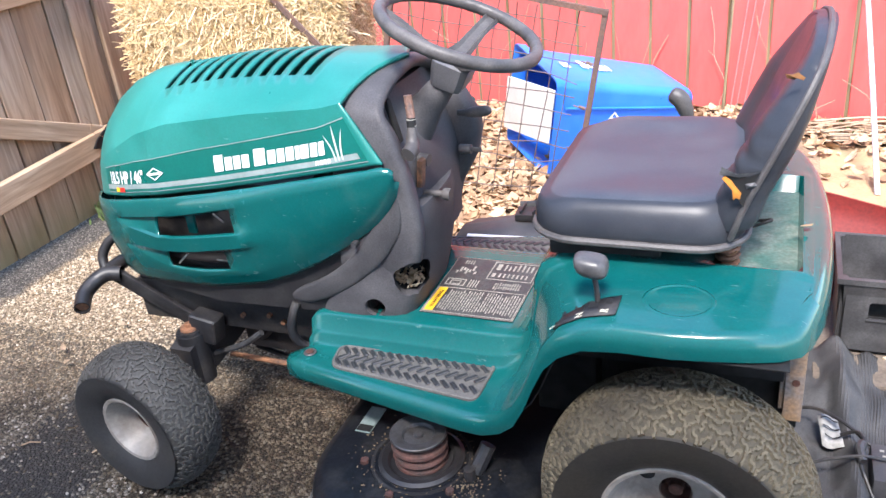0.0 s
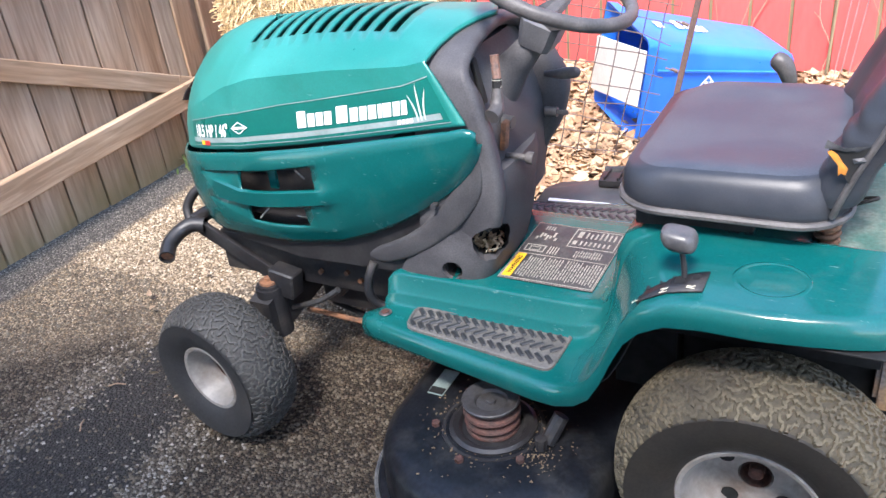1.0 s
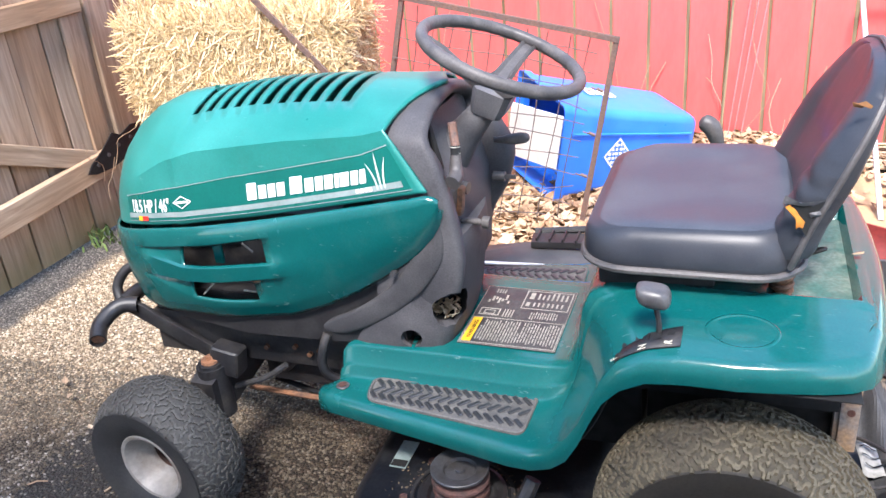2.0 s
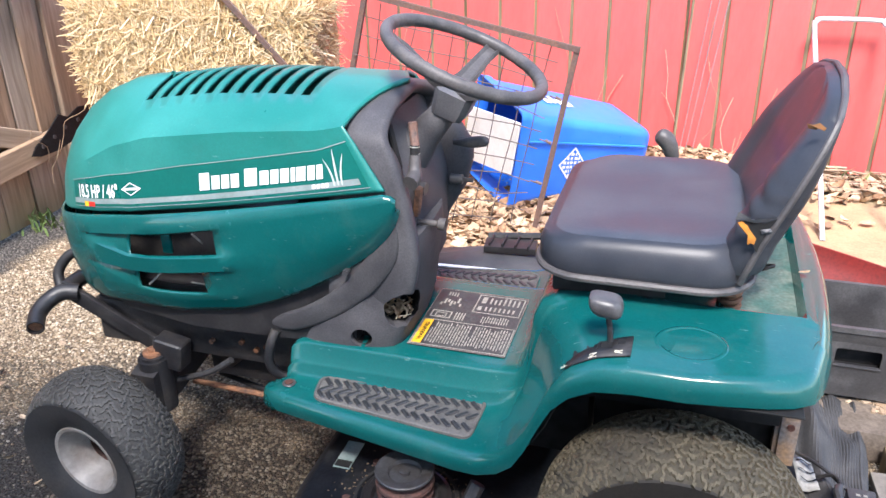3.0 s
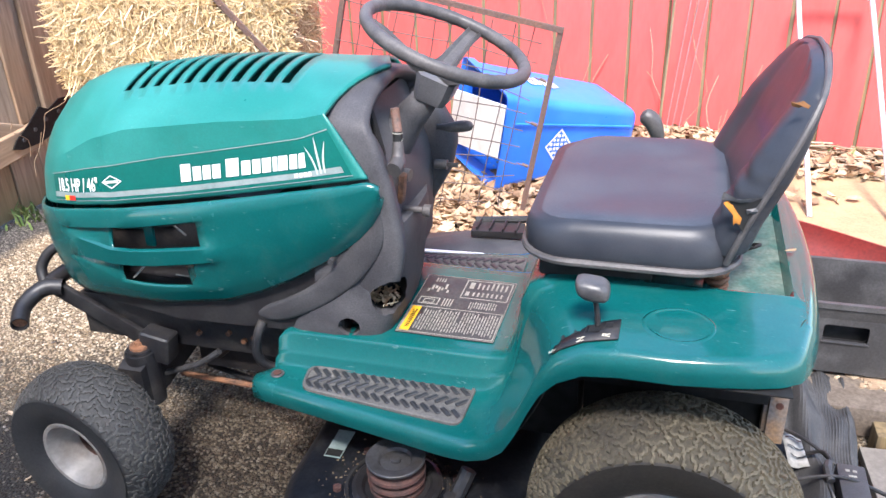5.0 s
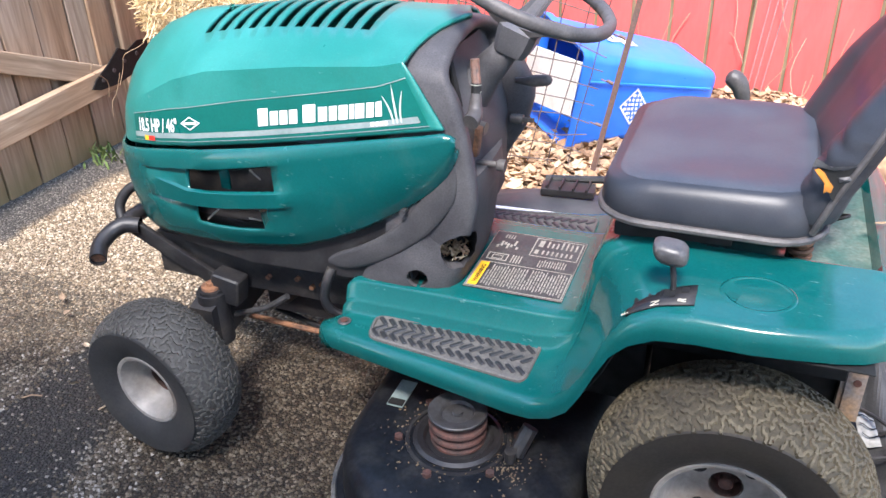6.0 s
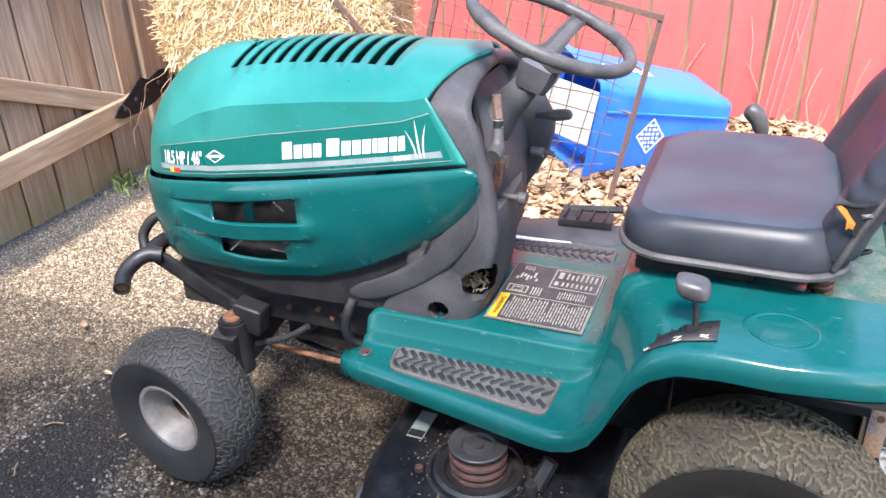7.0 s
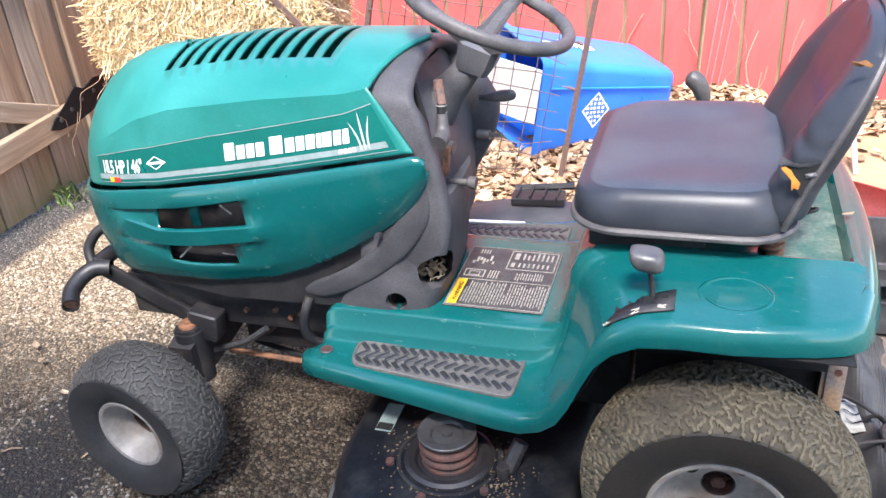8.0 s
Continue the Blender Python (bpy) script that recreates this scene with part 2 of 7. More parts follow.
def tube(bm, pts, r, seg=10, cap=True, radii=None):
    rings = []
    for k, (p, a, b) in enumerate(frames_along(pts)):
        rk = radii[k] if radii else r
        rings.append([p + a * rk * math.cos(t) + b * rk * math.sin(t) for t in (2 * math.pi * i / seg for i in range(seg))])
    return ring_loft(bm, rings, True, cap)


def smooth_path(pts, n=8):
    """A rounded line through the points."""
    pts = [Vector(p) for p in pts]
    out = []
    for i in range(len(pts) - 1):
        p0, p1, p2, p3 = pts[max(i - 1, 0)], pts[i], pts[i + 1], pts[min(i + 2, len(pts) - 1)]
        for k in range(n):
            t = k / n
            out.append(0.5 * ((2 * p1) + (p2 - p0) * t + (2 * p0 - 5 * p1 + 4 * p2 - p3) * t * t + (3 * p1 - p0 - 3 * p2 + p3) * t ** 3))
    out.append(pts[-1])
    return out


def revolve(bm, profile, axis="y", seg=48, centre=(0, 0, 0)):
    """profile: (radius, offset along the axis)."""
    c = Vector(centre)
    rows = []
    for i in range(seg):
        a = 2 * math.pi * i / seg
        if axis == "y":
            rows.append([bm.verts.new(c + Vector((r * math.cos(a), o, r * math.sin(a)))) for r, o in profile])
        else:
            rows.append([bm.verts.new(c + Vector((r * math.cos(a), r * math.sin(a), o))) for r, o in profile])
    for i in range(seg):
        a, b = rows[i], rows[(i + 1) % seg]
        for k in range(len(profile) - 1):
            bm.faces.new((a[k], a[k + 1], b[k + 1], b[k]))
    return rows


def lerp(a, b, t):
    return a + (b - a) * t


def table(xs, ys):
    """A piecewise-smooth function through points."""
    def f(x):
        if x <= xs[0]:
            return ys[0]
        for i in range(len(xs) - 1):
            if x <= xs[i + 1]:
                return lerp(ys[i], ys[i + 1], (x - xs[i]) / (xs[i + 1] - xs[i]))
        return ys[-1]
    return f


def empty(name, loc=(0, 0, 0)):
    ob = new(name)
    ob.empty_display_size = 0.05
    ob.location = loc
    return ob


def carve(ob, bm):
    """Cuts the solid in bm out of a solid mesh object."""
    if ob.name not in scene.objects:
        return
    me = bpy.data.meshes.new("cutter")
    bmesh.ops.recalc_face_normals(bm, faces=bm.faces)
    bm.to_mesh(me)
    bm.free()
    cut = bpy.data.objects.new("cutter", me)
    scene.collection.objects.link(cut)
    bpy.context.view_layer.update()
    cut.matrix_world = ob.matrix_world
    md = ob.modifiers.new("cut", "BOOLEAN")
    md.object, md.operation, md.solver = cut, "DIFFERENCE", "EXACT"
    old = ob.data
    got = bpy.data.meshes.new_from_object(ob.evaluated_get(bpy.context.evaluated_depsgraph_get()))
    ob.modifiers.remove(md)
    ob.data = got
    got.name = old.name
    bpy.data.objects.remove(cut)
    bpy.data.meshes.remove(me)
    bpy.data.meshes.remove(old)

# ---- lawn tractor ----
tractor = tagged(empty("lawn_tractor", (0, 0, 0)), "faded green riding lawn tractor with torn black seat and worn tyres", "lawn tractor")

hood_w = table([-1.05, -0.80, -0.53], [0.222, 0.226, 0.222])
hood_zc = table([-1.40, -1.36, -1.30, -1.22, -1.126, -1.04, -0.825, -0.61, -0.5], [0.675, 0.688, 0.73, 0.785, 0.832, 0.858, 0.887, 0.905, 0.915])
hood_zs = table([-1.4, -1.237, -0.923, -0.53], [0.645, 0.678, 0.728, 0.80])
SLOT0, PITCH, SLOTW, SLOTS = -0.716, 0.0358, 0.0205, 11
HOOD_X = [-0.53, -0.545, -0.57, -0.60, -0.64, -0.67, -0.695]
for i in range(SLOTS):
    HOOD_X += [SLOT0 - i * PITCH, SLOT0 - i * PITCH - SLOTW]
HOOD_PLAN = [(x, hood_w(x)) for x in HOOD_X]
HOOD_PLAN += [(p.x, p.y) for p in smooth_path([(HOOD_X[-1], 0.222, 0), (-1.12, 0.216, 0), (-1.20, 0.203, 0), (-1.29, 0.168, 0), (-1.355, 0.112, 0), (-1.385, 0.05, 0), (-1.392, 0.0, 0)], 5)[1:]]
DOME = (0.05, 0.11, 0.20, 0.29, 0.45, 0.60, 0.78, 0.96, 1.0)


def hood_lean(x):
    return -0.08 * max(0.0, min(1.0, (x + 0.66) / 0.13))


def hood_side(x, t, sign=-1, w=None, off=0.0):
    """A place on the hood's flank: t = 0 at the seam, 1 at the crease."""
    w = hood_w(x) if w is None else w
    zs, zc = hood_zs(x), hood_zc(x)
    return Vector((x + hood_lean(x) * t, sign * (w * lerp(1.0, 0.925, t) + off), lerp(zs, zc, t)))


def hood_half(bm, sign):
    rows = []
    last = HOOD_X[-1]
    for x, w in HOOD_PLAN:
        row = [hood_side(x, t, sign, w) for t in (0.0, 0.05, 0.35, 0.68, 1.0)]
        c = row[-1]
        if x >= last:
            spx = x + hood_lean(x) * 0.25
        else:
            spx = lerp(last, -1.08, min(1, (last - x) / (last + 1.36)))
        spz = table([-1.1, -1.0, -0.93, -0.8, -0.53], [0.932, 0.947, 0.956, 0.960, 0.953])(spx)
        for q in DOME:
            row.append(Vector((lerp(c.x, spx, q ** 1.6), c.y * (1 - q), lerp(c.z, spz, 1 - (1 - q) ** 2.0))))
        rows.append(row)
    vs = ring_loft(bm, rows, False)
    kill = []
    for i in range(SLOTS):
        k = 7 + 2 * i
        for j in range(9, len(vs[0]) - 1):
            f = bm.faces.get((vs[k][j], vs[k][j + 1], vs[k + 1][j + 1], vs[k + 1][j])) or bm.faces.get((vs[k][j], vs[k + 1][j], vs[k + 1][j + 1], vs[k][j + 1]))
            if f:
                kill.append(f)
    bmesh.ops.delete(bm, geom=kill, context="FACES_ONLY")


def shell(ob, t, offset=-1):
    m = ob.modifiers.new("thickness", "SOLIDIFY")
    m.thickness, m.offset = t, offset
    return ob


bm = bmesh.new()
hood_half(bm, -1)
hood_half(bm, 1)
bmesh.ops.remove_doubles(bm, verts=bm.verts, dist=0.0004)
hood = shell(part("hood", bm, HOODM, tractor, "sun-faded green hood with cooling slots", sharp=26), 0.008)


def plan_w(x):
    for (xa, wa), (xb, wb) in zip(HOOD_PLAN, HOOD_PLAN[1:]):
        if xb <= x <= xa:
            return lerp(wa, wb, (xa - x) / (xa - xb))
    return 0.222


def flank(x, up, off=0.0038):
    """Maps a place on the decal (metres along the hood, metres above the seam) to the hood."""
    h = hood_zc(x) - hood_zs(x)
    return hood_side(x, up / h, -1, plan_w(x), off)


label_top = table([-1.27, -1.15, -0.95, -0.6, -0.5], [0.064, 0.077, 0.088, 0.090, 0.090])


def strip_on_hood(bm, x0, x1, u0, u1, off, n=44):
    """A thin sheet lying on the near flank between two heights over the seam."""
    rows = []
    for k in range(n + 1):
        x = lerp(x0, x1, k / n)
        a, b = u0(x), u1(x)
        rows.append([flank(x, lerp(a, b, q), off) for q in (0, 0.5, 1)])
    ring_loft(bm, rows, False)


bm = bmesh.new()
strip_on_hood(bm, -0.552, -1.262, lambda x: 0.010, label_top, 0.0022)
emblem = part("side_decal", bm, DECALG, hood, "dark green side decal with pale lettering")
bm = bmesh.new()
strip_on_hood(bm, -0.550, -1.264, lambda x: label_top(x) - 0.0005, lambda x: label_top(x) + 0.0012, 0.0030)
strip_on_hood(bm, -0.550, -1.264, lambda x: 0.0092, lambda x: 0.0106, 0.0030)
part("decal_border", bm, STRIPE, emblem)
bm = bmesh.new()
strip_on_hood(bm, -0.565, -1.262, lambda x: 0.0165, lambda x: 0.0275, 0.0031)
part("silver_stripe", bm, STRIPE, emblem)


def poly_on(bm, pts, fn):
    bm.faces.new([bm.verts.new(fn(*p)) for p in pts])


# name block: plain pale bars, one part for each character, the two capitals taller
x = -0.917
for wd, h in ((0.030, 0.034), (0.024, 0.027), (0.023, 0.027), (0.024, 0.027), (0, 0), (0.036, 0.034), (0.025, 0.027), (0.022, 0.027), (0.024, 0.027), (0.012, 0.027), (0.025, 0.027), (0.020, 0.027), (0.021, 0.027)):
    if wd:
        bm = bmesh.new()
        poly_on(bm, [(x, 0.036), (x + wd * 0.76, 0.036), (x + wd * 0.80, 0.036 + h), (x + wd * 0.04, 0.036 + h)], flank)
        part("nameplate_bar", bm, WHITE, emblem, smooth=False)
        x += wd * 0.93
    else:
        x += 0.008
bm = bmesh.new()
for x0, lean, h, wide in ((-0.622, -0.022, 0.052, 0.0024), (-0.613, 0.004, 0.066, 0.0028), (-0.604, 0.026, 0.054, 0.0024)):
    for k in range(9):
        a, b = k / 9, (k + 1) / 9
        wa, wb = (wide * (0.55 + 0.9 * t) * (1 - t ** 3) + 0.0004 for t in (a, b))
        fa, fb = x0 + lean * a ** 2.2, x0 + lean * b ** 2.2
        poly_on(bm, [(fa - wa, 0.020 + h * a), (fa + wa, 0.020 + h * a), (fb + wb, 0.020 + h * b), (fb - wb, 0.020 + h * b)], flank)
part("grass_emblem", bm, SILVER, emblem)
bm = bmesh.new()
for k in range(4):
    poly_on(bm, [(-0.672 + 0.010 * k, 0.019), (-0.665 + 0.010 * k, 0.019), (-0.665 + 0.010 * k, 0.0265), (-0.672 + 0.010 * k, 0.0265)], flank)
part("small_print", bm, WHITE, emblem, smooth=False)
bm = bmesh.new()
dia = [(-1.109, 0.048), (-1.083, 0.062), (-1.057, 0.048), (-1.083, 0.034)]
for k in range(4):
    (ax, ay), (bx, by) = dia[k], dia[(k + 1) % 4]
    cx, cy = -1.083, 0.048
    poly_on(bm, [(ax, ay), (bx, by), (lerp(bx, cx, 0.16), lerp(by, cy, 0.16)), (lerp(ax, cx, 0.16), lerp(ay, cy, 0.16))], flank)
poly_on(bm, [(-1.100, 0.0455), (-1.066, 0.0455), (-1.066, 0.0505), (-1.100, 0.0505)], flank)
part("diamond_emblem", bm, WHITE, emblem)
for nm, m, rect in (("yellow_mark", YELLOW, (-1.224, -1.196)), ("red_mark", REDMARK, (-1.210, -1.190))):
    bm = bmesh.new()
    o = 0.0042 if nm == "yellow_mark" else 0.0046
    poly_on(bm, [(rect[0], 0.011), (rect[1], 0.011), (rect[1], 0.021), (rect[0], 0.021)], lambda x, u: flank(x, u, o))
    part(nm, bm, m, emblem)


def letters(text, size, align="LEFT"):
    """Flat outlines of a text as vertices and faces."""
    cu = bpy.data.curves.new("text", "FONT")
    cu.body, cu.size, cu.align_x, cu.resolution_u, cu.offset = text, size, align, 3, size * 0.022
    ob = bpy.data.objects.new("text", cu)
    scene.collection.objects.link(ob)
    me = bpy.data.meshes.new_from_object(ob.evaluated_get(bpy.context.evaluated_depsgraph_get()))
    bm = bmesh.new()
    bm.from_mesh(me)
    bpy.data.objects.remove(ob)
    bpy.data.meshes.remove(me)
    bpy.data.curves.remove(cu)
    return bm


bm = letters("18.5 HP / 46\"", 0.037)
for v in bm.verts:
    v.co = flank(-1.245 + v.co.x * 0.62, 0.030 + v.co.y * 1.05)
part("power_lettering", bm, WHITE, emblem, smooth=False)


# flank panels under the seam
PX = [-0.505, -0.515, -0.53, -0.56, -0.62, -0.70, -0.78, -0.84, -0.865, -0.885, -0.90, -0.93, -0.95, -1.0, -1.05, -1.10, -1.11, -1.13, -1.15, -1.18, -1.20, -1.215]
PPLAN = [(x, table([-1.22, -1.05, -0.80, -0.56, -0.505], [0.221, 0.247, 0.251, 0.243, 0.234])(x)) for x in PX]
PPLAN += [(p.x, p.y) for p in smooth_path([(-1.215, 0.222, 0), (-1.27, 0.202, 0), (-1.325, 0.165, 0), (-1.37, 0.105, 0), (-1.392, 0.05, 0), (-1.397, 0.0, 0)], 4)[1:]]
p_top = table([-1.4, -1.237, -0.923, -0.53, -0.515, -0.5], [0.6425, 0.6755, 0.7255, 0.7975, 0.795, 0.785])
p_bot = table([-1.4, -1.36, -1.30, -1.226, -1.157, -1.0, -0.865, -0.80, -0.756, -0.652, -0.553, -0.525, -0.514, -0.50],
              [0.52, 0.49, 0.462, 0.462, 0.466, 0.476, 0.499, 0.522, 0.542, 0.597, 0.669, 0.70, 0.725, 0.775])
ql = [table([-1.2, -1.105, -0.88], v) for v in ([0.200, 0.195, 0.165], [0.250, 0.375, 0.39], [0.505, 0.565, 0.565], [0.55, 0.745, 0.805])]


def side_panel(sign):
    bm = bmesh.new()
    rows = []
    for x, w in PPLAN:
        t, b = p_top(x), p_bot(x)
        q1, q2, q3, q4 = (f(x) for f in ql)
        qs = [0, 0.03, 0.09, q1 - 0.02, q1, lerp(q1, q2, 0.5), q2, q2 + 0.02, lerp(q2, q3, 0.5), q3 - 0.02, q3, lerp(q3, q4, 0.5), q4, q4 + 0.03, 0.88, 0.96, 1.0]
        fade = max(0, min(1, (-0.84 - x) / 0.03)) * max(0, min(1, (x + 1.23) / 0.05))
        row = []
        for k, q in enumerate(qs):
            bulge = w * (1 - 0.035 * max(0, 1 - q / 0.05) - 0.15 * q ** 3.2)
            d = 0
            if k in (4, 10) and x < -1.09:
                d = -0.010
            if k in (5, 11) and x < -1.105:
                d = -0.003
            if k in (7, 8, 9):
                d = 0.006
            if k in (3, 13):
                d = 0.002
            row.append((x, sign * (bulge + d * fade), lerp(t, b, q)))
        rows.append(row)
    vs = ring_loft(bm, rows, False)
    kill = []
    for i, (x, w) in enumerate(PPLAN[:-1]):
        xm = (x + PPLAN[i + 1][0]) / 2
        for k0, k1, xa, xb in ((4, 6, -1.105, -0.88), (10, 12, -1.105, -0.925)):
            if xa < xm < xb:
                for k in range(k0, k1):
                    f = bm.faces.get((vs[i][k], vs[i][k + 1], vs[i + 1][k + 1], vs[i + 1][k]))
                    if f:
                        kill.append(f)
    bmesh.ops.delete(bm, geom=kill, context="FACES_ONLY")
    return shell(part("side_panel", bm, GREEN, tractor, sharp=40), 0.006)


panel = side_panel(-1)
side_panel(1)
bm = bmesh.new()
tube(bm, [(-0.619, -0.205, 0.623), (-0.619, -0.2255, 0.623)], 0.006, 8)
part("panel_bolt", bm, GREYM, panel)

# engine and air box seen through the vents and under the hood
bm = bmesh.new()
box(bm, (-0.98, 0, 0.60), (0.42, 0.30, 0.22), 0.02)
tube(bm, [(-0.95, -0.02, 0.60), (-0.95, -0.17, 0.60)], 0.055, 16)
part("engine", bm, STEEL, tractor, "black engine behind the vents")
for pts in ([(-1.085, -0.215, 0.530), (-1.052, -0.215, 0.560)], [(-0.99, -0.20, 0.540), (-0.95, -0.20, 0.538)], [(-0.970, -0.2, 0.655), (-0.947, -0.2, 0.636)]):
    bm = bmesh.new()
    tube(bm, pts, 0.0022, 6)
    part("engine_wire", bm, PALE, tractor, "pale cable behind the vents")

bm = bmesh.new()
box(bm, (-1.030, -0.205, 0.632), (0.022, 0.008, 0.05), 0.002)
part("engine_tab", bm, GREEN, tractor)
bm = bmesh.new()
ring_loft(bm, [[(x, -w, z0), (x, -w, z1), (x, w, z1), (x, w, z0)] for x, w, z0, z1 in ((-1.30, 0.10, 0.45, 0.52), (-1.20, 0.17, 0.435, 0.52), (-1.0, 0.20, 0.43, 0.53), (-0.80, 0.20, 0.435, 0.56), (-0.62, 0.19, 0.44, 0.6))])
part("under_tray", bm, STEELG, tractor)


# dashboard tower
def tower_arch():
    """The rounded surround of the dash: up the near side, over the top, down the far side."""
    near_x = table([0.50, 0.56, 0.60, 0.644, 0.703, 0.781, 0.84, 0.876, 0.90, 0.93], [-0.510, -0.497, -0.486, -0.479, -0.483, -0.496, -0.513, -0.526, -0.536, -0.545])
    far_x = table([0.50, 0.564, 0.608, 0.638, 0.683, 0.745, 0.775, 0.82, 0.876, 0.93], [-0.56, -0.530, -0.522, -0.504, -0.478, -0.464, -0.465, -0.490, -0.520, -0.545])
    front_x = table([0.50, 0.62, 0.70, 0.80, 0.86, 0.93], [-0.68, -0.66, -0.65, -0.645, -0.64, -0.635])
    line = [(-0.186, 0.50), (-0.198, 0.56), (-0.2045, 0.62), (-0.207, 0.70), (-0.209, 0.78), (-0.206, 0.838), (-0.196, 0.884), (-0.163, 0.912), (-0.10, 0.932), (-0.05, 0.941), (0.0, 0.944)]
    line += [(-0.84 * y, z) for y, z in reversed(line[:-1])]
    pts = smooth_path([(0, y, z) for y, z in line], 4)
    rows = []
    for k, p in enumerate(pts):
        d = (pts[min(k + 1, len(pts) - 1)] - pts[max(k - 1, 0)]).normalized()
        n = Vector((0, d.z, -d.y))              # towards the hollow
        t = max(0.0, min(1.0, (p.y + 0.12) / 0.24))
        xr = lerp(near_x(p.z), far_x(p.z), t)
        xf = front_x(p.z)
        wide = lerp(0.052, 0.030, max(0.0, min(1.0, (p.z - 0.84) / 0.07)))
        row = [Vector((xf, 0, 0)), Vector((lerp(xf, xr, 0.5), 0, 0)) - n * 0.002]
        for a in (0, 25, 50, 75, 95):
            row.append(Vector((xr - 0.014 + 0.014 * math.sin(radians(a)), 0, 0)) + n * (0.014 - 0.014 * math.cos(radians(a))))
        row += [Vector((xr - 0.004, 0, 0)) + n * (wide * 0.75), Vector((xr - 0.016, 0, 0)) + n * (wide * 0.95), Vector((xr - 0.045, 0, 0)) + n * wide, Vector((xf, 0, 0)) + n * wide]
        rows.append([v + Vector((0, p.y, p.z)) for v in row])
    bm = bmesh.new()
    ring_loft(bm, rows)
    return bm


# foot of the tower with rounded rear corners
bm = bmesh.new()
rings = []
for z, xf, xr, w in ((0.438, -0.735, -0.527, 0.203), (0.462, -0.722, -0.519, 0.207), (0.49, -0.70, -0.511, 0.208), (0.52, -0.68, -0.505, 0.207), (0.56, -0.665, -0.500, 0.205), (0.60, -0.65, -0.495, 0.204), (0.64, -0.64, -0.489, 0.202), (0.68, -0.625, -0.492, 0.196)):
    near = [(xf, -w * 0.97), (xf + 0.02, -w), (lerp(xf, xr - 0.05, 0.6), -w - 0.002), (xr - 0.075, -w + 0.004), (xr - 0.040, -w + 0.011), (xr - 0.018, -w + 0.022), (xr - 0.006, -w + 0.042), (xr - 0.001, -w + 0.075), (xr, -0.05), (xr - 0.004, 0.015),
            (xr - 0.012, 0.045), (xr - 0.030, 0.10), (xr - 0.045, 0.15), (xr - 0.075, w - 0.006), (lerp(xf, xr - 0.07, 0.6), w), (xf + 0.02, w), (xf, w * 0.97)]
    rings.append([(x, y, z) for x, y in near])
ring_loft(bm, rings)
dash = part("dashboard", bm, DASHM, tractor, "dusty black plastic dashboard", sharp=40)
near_flank = part("dashboard_surround", tower_arch(), DASHM, dash, sharp=40)
# rolled fairings that follow the lower edge of the flank panels
for sgn in (-1, 1):
    bm = bmesh.new()
    line = smooth_path([(-0.815, 0.192, 0.464), (-0.780, 0.200, 0.474), (-0.722, 0.205, 0.499), (-0.660, 0.207, 0.536), (-0.603, 0.2075, 0.583), (-0.560, 0.2075, 0.636), (-0.532, 0.2060, 0.690), (-0.520, 0.203, 0.735)], 5)
    rows = []
    for k, p in enumerate(line):
        d = (line[min(k + 1, len(line) - 1)] - line[max(k - 1, 0)]).normalized()
        up = Vector((-d.z, 0, d.x))
        u = k / (len(line) - 1)
        r_ = lerp(0.020, 0.030, u) * min(1.0, 0.35 + k * 0.10) * min(1.0, 0.15 + (len(line) - 1 - k) * 0.12)
        rows.append([Vector((p.x, sgn * p.y, p.z)) + up * (r_ * math.copysign(abs(math.sin(a)) ** 0.55, math.sin(a))) + Vector((0, sgn * 0.0060 * math.cos(a), 0)) for a in (2 * math.pi * i / 14 for i in range(14))])
    ring_loft(bm, rows)
    part("fairing", bm, BLACK, dash, sharp=50)
random.seed(17)
